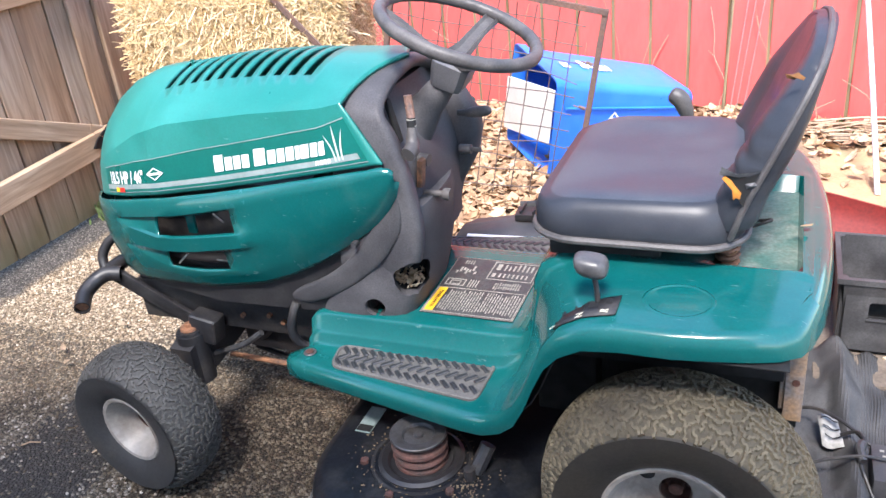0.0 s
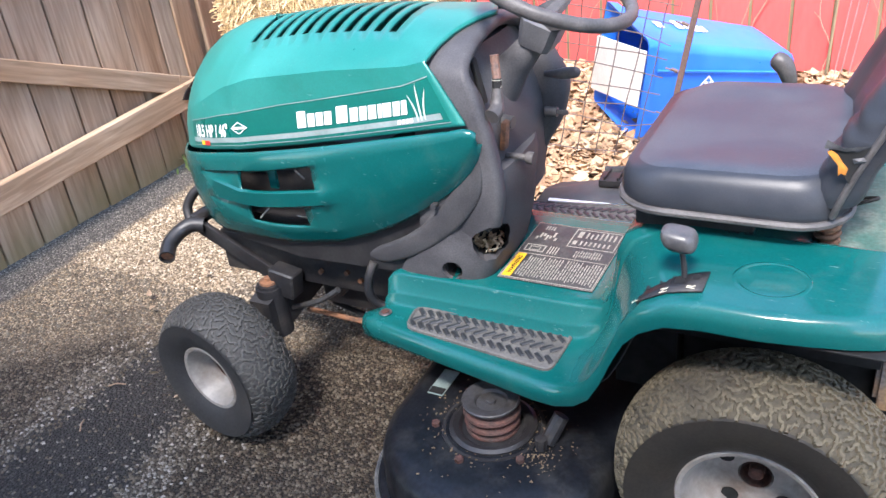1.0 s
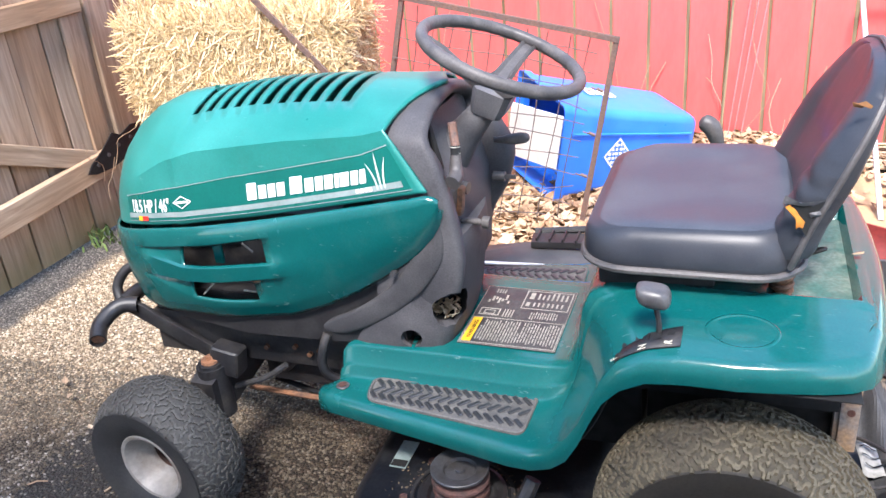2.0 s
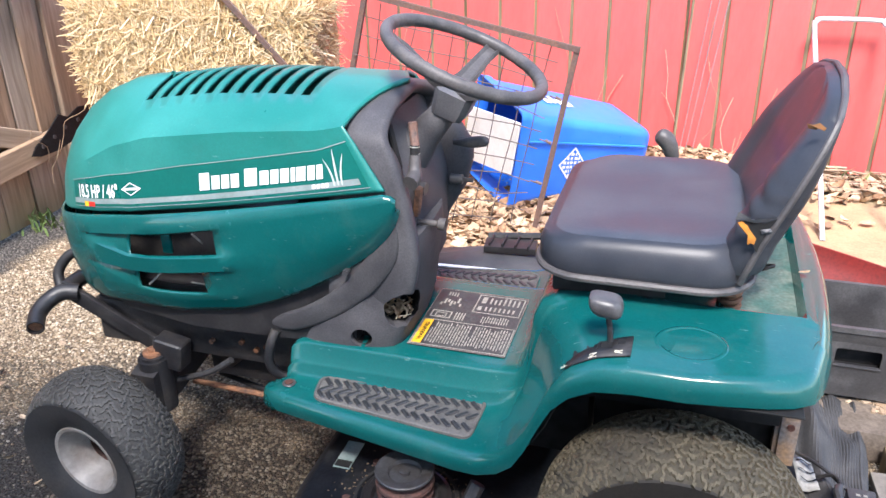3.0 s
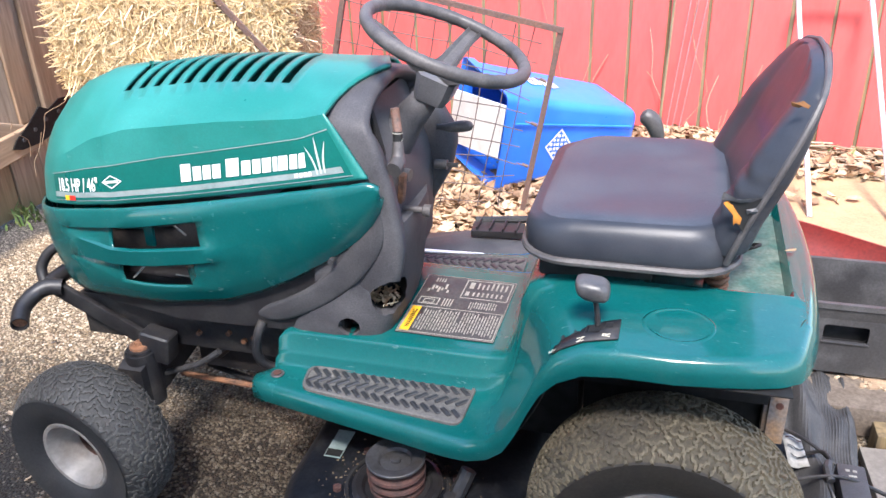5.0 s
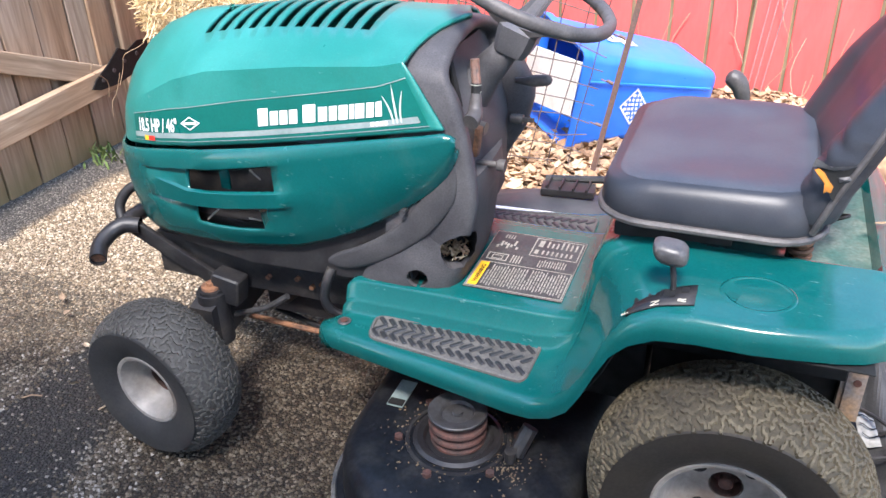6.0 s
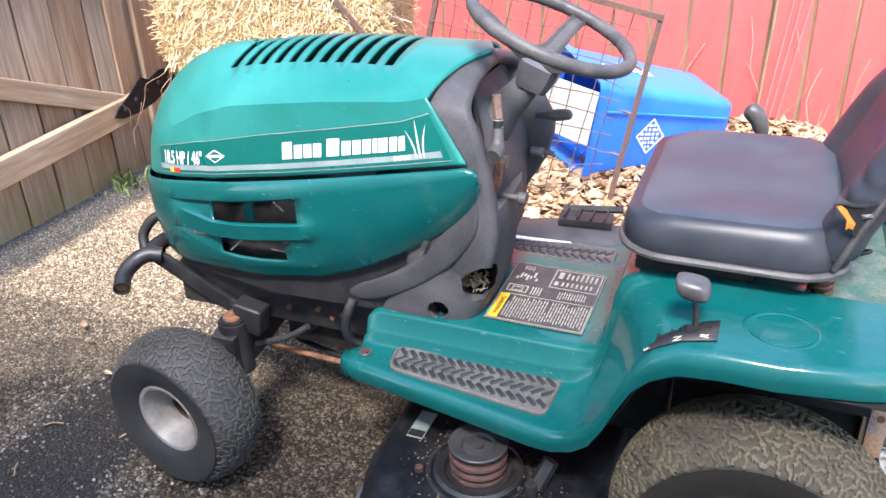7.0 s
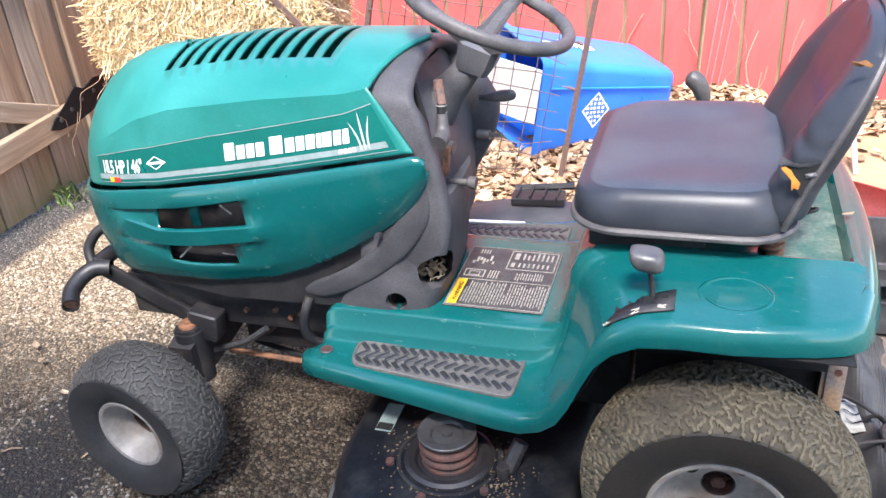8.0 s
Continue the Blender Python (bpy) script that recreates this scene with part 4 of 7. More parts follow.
ring_loft(bm, [seat_ring(0.012, 0.678), seat_ring(0.0, 0.683), seat_ring(-0.003, 0.70), seat_ring(-0.002, 0.720), seat_ring(0.004, 0.738), seat_ring(0.013, 0.7485, 0.02), seat_ring(0.022, 0.7528, 0.02), seat_ring(0.030, 0.7535, 0.02), seat_ring(0.042, 0.7500, 0.02), seat_ring(0.080, 0.7440, 0.02)])
cushion = part("seat", bm, VINYL, tractor, "torn black vinyl seat", sharp=60)
bm = bmesh.new()
rings = [seat_ring(0.026, 0.7490, 0.02), seat_ring(0.023, 0.7532, 0.02), seat_ring(0.030, 0.7552, 0.02), seat_ring(0.042, 0.7563, 0.02), seat_ring(0.058, 0.7562, 0.02), seat_ring(0.078, 0.7548, 0.02), seat_ring(0.095, 0.7528, 0.02), seat_ring(0.125, 0.7510, 0.02), seat_ring(0.148, 0.7505, 0.02)]
ring_loft(bm, rings)
part("seat_panel", bm, VINYLW, cushion, "worn grey vinyl seat panel", sharp=80)
bm = bmesh.new()
loop = seat_ring(-0.003, 0.685)
tube(bm, loop + loop[:1], 0.007, 8)
part("welt", bm, BLACKW, cushion)
# backrest: hollow middle, fat side bolsters with a crease, folds low on the sides
bm = bmesh.new()
rings = []
bx = table([0.68, 0.70, 0.76, 0.88, 0.97, 1.03, 1.08], [0.114, 0.122, 0.138, 0.190, 0.231, 0.256, 0.262])
back_w = table([0.70, 0.735, 0.78, 0.84, 0.88, 0.92, 0.95, 0.975, 0.990, 1.00, 1.008], [0.226, 0.236, 0.238, 0.236, 0.230, 0.218, 0.202, 0.180, 0.150, 0.11, 0.05])
crown_z = table([0.70, 0.95, 0.99, 1.008], [1.0, 1.0, 0.75, 0.5])
for kz in range(46):
    z = lerp(0.715, 1.008, (kz / 45) ** 0.9)
    w = back_w(z)
    n = 32
    front, back = [], []
    flat = max(0.0, min(1.0, (1.015 - z) / 0.12))
    low = max(0.0, min(1.0, (0.90 - z) / 0.06)) * max(0.0, min(1.0, (z - 0.765) / 0.03))
    for k in range(n + 1):
        s = -1 + 2 * k / n
        e = math.sqrt(max(0, 1 - abs(s) ** 7))
        th = (0.030 + 0.020 * abs(s) ** 2.2 * max(0.0, min(1.0, (0.98 - z) / 0.14))) * e * (0.6 + 0.4 * flat)
        mid = bx(z) - 0.030 + 0.024 * (1 - s * s) * max(0.0, min(1.0, (0.99 - z) / 0.14))
        d = abs(s)
        puff = 0.0
        if 0.56 < d:
            puff = (0.014 if s < 0 else 0.009) * math.sin(math.pi * min(1.0, (d - 0.56) / 0.44)) ** 1.2 * max(0.0, min(1.0, (0.985 - z) / 0.10))
        crease = -0.003 * math.exp(-((d - 0.56) / 0.07) ** 2)
        fold = 0.0052 * low * math.sin(170 * (z + 0.12 * (d - 0.7)) + 2.0) * min(1.0, (d - 0.62) / 0.12) if s < -0.62 else 0.0
        front.append((mid - th - (puff + crease + fold) * e, w * s, z))
        back.append((mid + th * 0.8, w * s, z))
    rings.append(front + back[::-1][1:-1])
ring_loft(bm, rings)
back = part("backrest", bm, VINYL, cushion, "creased black vinyl backrest with a tear", sharp=60)
bm = bmesh.new()
pts = [(bx(z) - 0.026, -back_w(z) - 0.001, z) for z in (0.70, 0.735, 0.78, 0.84, 0.88, 0.92, 0.95, 0.975, 0.992, 1.003)] + [(bx(1.008) - 0.026, -0.05, 1.010), (bx(1.01) - 0.026, 0, 1.011)]
pts = pts + [(x, -y, z) for x, y, z in reversed(pts[:-1])]
tube(bm, smooth_path(pts, 3), 0.0055, 8)
part("back_welt", bm, BLACKW, back)


def torn(pts, name, mat_, parent, lbl, lift=0.004):
    bm = bmesh.new()
    c = sum((Vector(p) for p in pts), Vector()) / len(pts)
    vs = [bm.verts.new(p) for p in pts]
    m = bm.verts.new(c + Vector((0, -lift, 0)))
    for i in range(len(vs)):
        bm.faces.new((vs[i], vs[(i + 1) % len(vs)], m))
    return part(name, bm, mat_, parent, lbl)


# the split at the lower corner: dark hollow, lifted flap, orange foam
torn([(x, -0.2455, z) for x, z in ((0.079, 0.822), (0.100, 0.823), (0.118, 0.819), (0.136, 0.829), (0.124, 0.806), (0.117, 0.785), (0.113, 0.767), (0.105, 0.780), (0.092, 0.800))], "tear_hollow", DARK, cushion, "dark hollow of the split vinyl", -0.003)
torn([(x, -0.2475, z) for x, z in ((0.078, 0.817), (0.084, 0.820), (0.093, 0.814), (0.101, 0.802), (0.109, 0.793), (0.107, 0.782), (0.101, 0.784), (0.097, 0.780), (0.097, 0.794), (0.086, 0.807))], "foam_tear", ORANGE, cushion, "orange foam showing through a tear")
torn([(x, -0.2475, z) for x, z in ((0.074, 0.822), (0.077, 0.836), (0.090, 0.826), (0.106, 0.825), (0.136, 0.831), (0.120, 0.823), (0.104, 0.819), (0.088, 0.821))], "torn_edge", VINYLE, cushion, "frayed vinyl edge", 0.003)
torn([(x, -0.2465, z) for x, z in ((0.113, 0.808), (0.128, 0.812), (0.132, 0.806), (0.116, 0.800))], "torn_edge", VINYLE, cushion, "frayed vinyl edge", 0.003)
torn([(x, -0.215, z) for x, z in ((0.157, 0.975), (0.166, 0.9735), (0.175, 0.977), (0.186, 0.969), (0.183, 0.965), (0.176, 0.9685), (0.170, 0.966), (0.160, 0.968))], "foam_tear", RUSTFOAM, back, "small frayed tear")
# seat springs and pan
for sx in (-0.15, 0.15):
    bm = bmesh.new()
    tube(bm, [(0.090 + 0.017 * math.cos(a), sx + 0.017 * math.sin(a), 0.606 + 0.070 * a / (2 * math.pi * 5)) for a in (2 * math.pi * k / 12 for k in range(61))], 0.0048, 6)
    tube(bm, [(0.09, sx, 0.60), (0.09, sx, 0.69)], 0.013, 10)
    part("seat_spring", bm, RUST, tractor, "rusty seat spring")
    bm = bmesh.new()
    for row in revolve(bm, [(0.0, 0.612), (0.022, 0.612), (0.026, 0.606), (0.034, 0.600), (0.036, 0.596)], "z", 18):
        for v in row:
            v.co += Vector((0.09, sx, 0.0))
    part("spring_cup", bm, RUST, tractor)
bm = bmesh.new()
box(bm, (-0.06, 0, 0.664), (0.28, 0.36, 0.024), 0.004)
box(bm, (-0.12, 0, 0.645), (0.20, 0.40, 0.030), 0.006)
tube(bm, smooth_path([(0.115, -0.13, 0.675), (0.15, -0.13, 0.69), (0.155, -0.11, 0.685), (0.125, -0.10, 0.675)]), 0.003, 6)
# the shade below the cushion is put into the pan's near-black colour
part("seat_pan", bm, DARK, tractor, "pan under the seat, near-black for the shade there")


# near-black sheets added as the shade in the wheel arches ahead of the rear wheels
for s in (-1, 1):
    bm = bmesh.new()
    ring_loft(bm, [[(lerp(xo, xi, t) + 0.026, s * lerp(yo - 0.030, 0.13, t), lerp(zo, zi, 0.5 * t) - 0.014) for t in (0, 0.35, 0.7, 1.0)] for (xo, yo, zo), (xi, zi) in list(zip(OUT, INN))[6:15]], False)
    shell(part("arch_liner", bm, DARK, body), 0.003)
# near-black sheets added as the shade under the fenders
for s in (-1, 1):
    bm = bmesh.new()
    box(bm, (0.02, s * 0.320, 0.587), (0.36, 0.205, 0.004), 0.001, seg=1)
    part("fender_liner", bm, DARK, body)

# wheels
def lug_strip(bm, pts, hw, place):
    """A raised strip; place maps (around, across, height) to space."""
    rows = []
    for k, (u, v) in enumerate(pts):
        a, b = pts[max(k - 1, 0)], pts[min(k + 1, len(pts) - 1)]
        d = Vector((b[0] - a[0], b[1] - a[1]))
        d.normalize()
        wide = 1.25 if k in (0, len(pts) - 1) else (1.0 if k in (1, len(pts) - 2) else 0.8)
        nx, ny = -d.y * hw * wide, d.x * hw * wide
        rows.append([place(u + nx, v + ny, -0.001), place(u + nx * 0.75, v + ny * 0.75, 1), place(u - nx * 0.75, v - ny * 0.75, 1), place(u - nx, v - ny, -0.001)])
    ring_loft(bm, rows, True, True)


def make_wheel(r, w, rim_r, lug_h, cols, nrow, dish, hub_r, tread_m, tyre_m, band_m):
    e = empty("wheel")
    h = w / 2
    prof_t = [(sg * q, r - dr * r / 0.234) for sg, q, dr in ((-1, 1.0, 0.050), (-1, 0.93, 0.036), (-1, 0.80, 0.0225), (-1, 0.55, 0.0095), (-1, 0.28, 0.0025), (1, 0, 0), (1, 0.28, 0.0025), (1, 0.55, 0.0095), (1, 0.80, 0.0225), (1, 0.93, 0.036), (1, 1.0, 0.050))]
    crown = table([a for a, _ in prof_t], [b for _, b in prof_t])
    bm = bmesh.new()
    prof = [(rim_r, -h * 0.70), (rim_r + 0.010, -h * 0.80), (rim_r + 0.024, -h * 0.91), (lerp(rim_r, r, 0.5), -h * 1.01), (lerp(rim_r, r, 0.72), -h * 1.02)]
    prof += [(b, a * h) for a, b in prof_t] + [(lerp(rim_r, r, 0.6), h * 1.02), (rim_r + 0.015, h * 0.92), (rim_r, h * 0.8)]
    revolve(bm, prof, "y", 64)
    part("tyre", bm, tyre_m, e, "worn black rubber tyre", sharp=50)
    tyre = e.children[-1]
    bm = bmesh.new()
    random.seed(5)

    def place(u, v, k):
        a = u / r
        s = max(-0.95, min(0.95, v / h))
        rad = crown(s) + (lug_h * k if k > 0 else k)
        y = s * h
        if k > 0 and abs(s) > 0.9:
            y += math.copysign(lug_h * 0.5, s)
        return Vector((rad * math.cos(a), y, rad * math.sin(a)))

    pu = 2 * math.pi * r / cols
    pv = 1.88 * h / nrow
    for i in range(cols):
        for j in range(nrow):
            u = (i + (0.5 if j % 2 else 0)) * pu
            v = -0.94 * h + (j + 0.5) * pv
            ju, jv = random.uniform(-0.06, 0.06), random.uniform(-0.05, 0.05)
            turn = radians((28, 88, -32)[(i + 2 * j) % 3] + random.gauss(0, 8))
            ca, sa = math.cos(turn), math.sin(turn)
            grow = random.uniform(0.95, 1.10)
            hook = 0.26 if (i + j) % 2 else -0.26
            pts = []
            for a, q in ((-0.50, -hook), (-0.38, -0.04), (-0.14, 0.07), (0.14, -0.07), (0.38, 0.04), (0.50, hook)):
                a, q = a * grow, q * grow
                pts.append((u + (a * ca - q * sa + ju) * pu, v + (a * sa + q * ca + jv) * pv))
            lug_strip(bm, pts, pv * 0.20, place)
    b2 = bmesh.new()
    revolve(b2, [(q + 0.0008, s_ * h) for s_, q in prof_t[1:-1]], "y", 64)
    part("tread_base", b2, band_m, tyre, sharp=60)
    t = part("tread", bm, tread_m, tyre, "dusty turf tread", smooth=False)
    tagged(t, kind="stuff")
    bm = bmesh.new()
    revolve(bm, [(rim_r + 0.002, -h * 0.70), (rim_r + 0.007, -h * 0.74), (rim_r + 0.003, -h * 0.78), (rim_r - 0.004, -h * 0.76), (rim_r - 0.009, -h * 0.66), (rim_r - 0.014, -h * 0.50), (rim_r * 0.74, -h * (dish + 0.16)), (rim_r * 0.60, -h * dish), (hub_r + 0.004, -h * (dish - 0.03)), (hub_r, -h * (dish - 0.16))], "y", 48)
    rim = part("rim", bm, RIMW, e, "dirty off-white steel rim", sharp=40)
    bm = bmesh.new()
    revolve(bm, [(hub_r + 0.0005, -h * (dish - 0.02)), (hub_r - 0.001, -h * (dish - 0.34)), (hub_r * 0.5, -h * (dish - 0.36)), (hub_r * 0.5, -h * (dish - 0.05)), (hub_r * 0.4, -h * (dish - 0.02)), (0.0, -h * (dish - 0.02))], "y", 24)
    part("axle_end", bm, RUSTD, rim, "rusty hub recess")
    for k in range(4 if rim_r > 0.1 else 0):
        a = radians(90 * k + 62)
        bm = bmesh.new()
        tube(bm, [(0.055 * math.cos(a) * rim_r / 0.1, -h * (dish + 0.045), 0.055 * math.sin(a) * rim_r / 0.1), (0.055 * math.cos(a) * rim_r / 0.1, -h * (dish + 0.06), 0.055 * math.sin(a) * rim_r / 0.1)], 0.015, 12)
        part("rim_hole", bm, DARK, rim)
    return e


def set_wheel(e, x, y, r, spin=0, steer=0, lean=0, sign=-1):
    e.parent = tractor
    e.matrix_basis = Matrix.Translation((x, y, r)) @ Matrix.Rotation(radians(steer), 4, "Z") @ Matrix.Rotation(radians(lean), 4, "X") @ Matrix.Rotation(radians(spin), 4, "Y") @ (Matrix.Identity(4) if sign < 0 else Matrix.Rotation(math.pi, 4, "Z"))


fw = make_wheel(0.182, 0.151, 0.081, 0.0042, 64, 9, 0.05, 0.040, TREADF, RUBBER, BANDF)
f2 = copy_thing(fw, Matrix.Identity(4))
set_wheel(fw, -1.171, -0.355, 0.186, 20, -7)
set_wheel(f2, -1.171, 0.345, 0.186, 70, -7, 0, 1)
rw = make_wheel(0.238, 0.196, 0.116, 0.0058, 84, 12, -0.05, 0.026, TREADR, RUBBERD, BANDR)
r2 = copy_thing(rw, Matrix.Identity(4))
set_wheel(rw, 0.036, -0.352, 0.2435, 10)
set_wheel(r2, 0.036, 0.345, 0.2435, 40, 0, 0, 1)

# frame, axle, steering gear
bm = bmesh.new()
for s in (-1, 1):
    box(bm, (-0.80, s * 0.13, 0.37), (1.02, 0.016, 0.11), 0.003)
box(bm, (-1.29, 0, 0.38), (0.03, 0.26, 0.10), 0.003)
box(bm, (-0.75, 0, 0.40), (0.8, 0.22, 0.04), 0.003)
box(bm, (-0.93, 0.01, 0.29), (0.24, 0.22, 0.12), 0.02)
part("frame", bm, STEEL, tractor, "black steel frame rails")
bm = bmesh.new()
ring_loft(bm, [[(-1.135 + a, y, z0), (-1.135 + a, y, z1), (-1.135 - a, y, z1), (-1.135 - a, y, z0)] for y, a, z0, z1 in ((-0.24, 0.03, 0.20, 0.30), (-0.16, 0.035, 0.21, 0.32), (0, 0.035, 0.24, 0.33), (0.16, 0.035, 0.21, 0.32), (0.24, 0.03, 0.20, 0.30))])
axle = part("front_axle", bm, STEEL, tractor)
for s in (-1, 1):
    bm = bmesh.new()
    tube(bm, [(-1.13, s * 0.195, 0.19), (-1.13, s * 0.195, 0.325)], 0.036, 16)
    tube(bm, [(-1.13, s * 0.195, 0.325), (-1.13, s * 0.195, 0.333)], 0.030, 16)
    tube(bm, [(-1.13, s * 0.20, 0.20), (-1.176, s * 0.33, 0.186)], 0.014, 10)
    box(bm, (-1.095, s * 0.172, 0.332), (0.075, 0.05, 0.072), 0.010, Matrix.Rotation(radians(10), 4, "Y"), seg=3)
    part("kingpin", bm, STEEL, axle)
    bm = bmesh.new()
    for row in revolve(bm, [(0.0, 0.349), (0.009, 0.349), (0.010, 0.341), (0.022, 0.340), (0.023, 0.334)], "z", 12):
        for v in row:
            v.co += Vector((-1.13, s * 0.195, 0))
    part("kingpin_bolt", bm, RUST, axle)
bm = bmesh.new()
tube(bm, smooth_path([(-1.15, -0.165, 0.262), (-1.155, -0.17, 0.243), (-1.135, -0.165, 0.236), (-1.088, -0.16, 0.250), (-1.009, -0.16, 0.283), (-0.952, -0.155, 0.322)], 5), 0.0075, 8)
part("drag_link", bm, GREYM, axle, "bent grey steering rod")
bm = bmesh.new()
tube(bm, [(-1.09, -0.12, 0.217), (-0.76, -0.12, 0.207)], 0.007, 8)
part("tie_rod", bm, RUST, axle, "rusty rod")
bm = bmesh.new()
tube(bm, [(-1.06, -0.05, 0.20), (-0.74, -0.10, 0.17)], 0.007, 8)
tube(bm, [(-1.02, -0.08, 0.24), (-0.94, -0.13, 0.32)], 0.008, 8)
part("lift_rod", bm, STEEL, axle)
for k, (x, z) in enumerate(((-1.004, 0.357), (-0.927, 0.366), (-0.891, 0.351), (-0.864, 0.364))):
    bm = bmesh.new()
    tube(bm, [(x, -0.138, z), (x, -0.147, z)], 0.0065, 6)
    part("frame_bolt", bm, RUST, tractor)
bm = bmesh.new()
pts = smooth_path([(-0.80, -0.20, 0.452), (-0.808, -0.214, 0.425), (-0.815, -0.218, 0.385), (-0.806, -0.212, 0.352), (-0.78, -0.20, 0.335), (-0.74, -0.19, 0.33)], 10)
tube(bm, pts, 0.0105, 12)
part("fuel_hose", bm, STEEL, tractor, "black rubber hose")

# front bumper tube
bm = bmesh.new()
pts = smooth_path([(-1.374, -0.268, 0.404), (-1.388, -0.247, 0.411), (-1.397, -0.225, 0.420), (-1.393, -0.190, 0.434), (-1.374, -0.165, 0.443), (-1.340, -0.15, 0.440)], 5)
rows = tube(bm, pts, 0.0195, 16, cap=False)
inner = tube(bm, pts[:8], 0.0165, 16, cap=False)
for i in range(16):
    bm.faces.new((rows[0][i], rows[0][(i + 1) % 16], inner[0][(i + 1) % 16], inner[0][i]))
box(bm, (-1.268, -0.15, 0.388), (0.27, 0.014, 0.040), 0.004, Matrix.Rotation(radians(27), 4, "Y"))
mouth = bmesh.new()
tube(mouth, pts[2:6], 0.0158, 16)
bump = part("front_bumper", bm, STEELG, tractor, "black tubular front bumper with an open end")
bm = bmesh.new()
tube(bm, smooth_path([(-1.395, -0.145, 0.44), (-1.408, -0.13, 0.475), (-1.385, -0.11, 0.512), (-1.355, -0.09, 0.515), (-1.34, -0.05, 0.47)], 6), 0.0125, 12)
tube(bm, [(-1.395, 0.15, 0.435), (-1.395, -0.15, 0.435)], 0.02, 12)
part("bumper_loop", bm, STEELG, bump)
part("pipe_mouth", mouth, RUST, bump, "rusty inside of the pipe end")

# mower deck
bm = bmesh.new()


def deck_ring(grow, z):
    pts = []
    cx, cy, R = -0.455, -0.345, 0.235 + grow
    for k in range(25):
        a = radians(180 + 180 * k / 24)
        pts.append((cx + R * 1.06 * math.cos(a), cy + R * math.sin(a), z))
    for k in range(25):
        a = radians(180 * k / 24)
        pts.append((cx + R * 1.06 * math.cos(a), 0.33 + R * math.sin(a), z))
    return pts


ring_loft(bm, [deck_ring(0.016, 0.075), deck_ring(0.022, 0.085), deck_ring(0.016, 0.098), deck_ring(0.002, 0.104), deck_ring(-0.001, 0.165), deck_ring(-0.010, 0.190), deck_ring(-0.030, 0.202), deck_ring(-0.075, 0.206), deck_ring(-0.20, 0.208)])
deck = part("mower_deck", bm, DECKP, tractor, "dirty black mower deck under the tractor", sharp=40)
bm = bmesh.new()
tube(bm, [Vector(p) for p in deck_ring(0.022, 0.086)] + [Vector(deck_ring(0.022, 0.086)[0])], 0.006, 6)
part("deck_rim", bm, WORNRIM, deck, "worn deck rim")
pc = Vector((-0.467, -0.348, 0.0))
bm = bmesh.new()
prof = [(0.0, 0.2745), (0.010, 0.2745), (0.0105, 0.268), (0.030, 0.267), (0.0335, 0.273), (0.046, 0.277), (0.0565, 0.2785), (0.0585, 0.277), (0.058, 0.273), (0.048, 0.268), (0.042, 0.262)]
for row in revolve(bm, prof, "z", 40):
    for v in row:
        v.co += pc
pul = part("pulley", bm, GREYM, deck, "grey steel belt pulley stack")
bm = bmesh.new()
prof = [(0.042, 0.262), (0.056, 0.255), (0.058, 0.250), (0.056, 0.246), (0.042, 0.240), (0.055, 0.233), (0.057, 0.229), (0.055, 0.225), (0.042, 0.220), (0.054, 0.214), (0.055, 0.210), (0.04, 0.207)]
for row in revolve(bm, prof, "z", 40):
    for v in row:
        v.co += pc
part("sheave", bm, RUSTD, pul, "rusty lower sheaves")
bm = bmesh.new()
for prof in ([(0.09, 0.204), (0.09, 0.212), (0.082, 0.216), (0.070, 0.214), (0.064, 0.208), (0.05, 0.208)], [(0.106, 0.204), (0.105, 0.209), (0.098, 0.209), (0.097, 0.204)]):
    for row in revolve(bm, prof, "z", 36):
        for v in row:
            v.co += pc
part("spindle_housing", bm, STEELG, deck)
for k in range(6):
    a = radians(60 * k + 20)
    bm = bmesh.new()
    p = pc + Vector((0.118 * math.cos(a), 0.118 * math.sin(a), 0.205))
    tube(bm, [p, p + Vector((0, 0, 0.010))], 0.009, 6)
    part("deck_bolt", bm, RUSTD, deck)
bm = bmesh.new()
box(bm, (-0.625, -0.262, 0.2085), (0.036, 0.085, 0.002), 0)
stk = part("deck_label", bm, STRIPE, deck, "scuffed silver label", smooth=False)
bm = bmesh.new()
box(bm, (-0.625, -0.292, 0.2100), (0.033, 0.020, 0.001), 0)
part("label_print", bm, DARK, stk, smooth=False)
bm = bmesh.new()
random.seed(21)
for k in range(300):
    a, rr = random.uniform(0, 6.28), random.choice((random.gauss(0.108, 0.012), random.uniform(0.07, 0.2)))
    x, y = pc.x + rr * math.cos(a), pc.y + rr * math.sin(a)
    if k > 200:
        x, y = random.gauss(-0.345, 0.022), random.gauss(-0.40, 0.025)
    z = 0.2085
    s = random.uniform(0.001, 0.0035) * (0.6 if k > 200 else 0.8)
    box(bm, (x, y, z), (s * 2, s, s * 0.7), 0, Matrix.Rotation(random.uniform(0, 3), 4, "Z"))
db = part("dry_debris", bm, STRAWD, deck, "bits of dry grass on the deck", smooth=False)
tagged(db, kind="stuff")
bm = bmesh.new()
tube(bm, [(-0.345, -0.36, 0.21), (-0.325, -0.33, 0.26)], 0.016, 10)
tube(bm, [(-0.35, -0.38, 0.21), (-0.35, -0.38, 0.235)], 0.012, 8)
part("belt_keeper", bm, STEEL, deck)
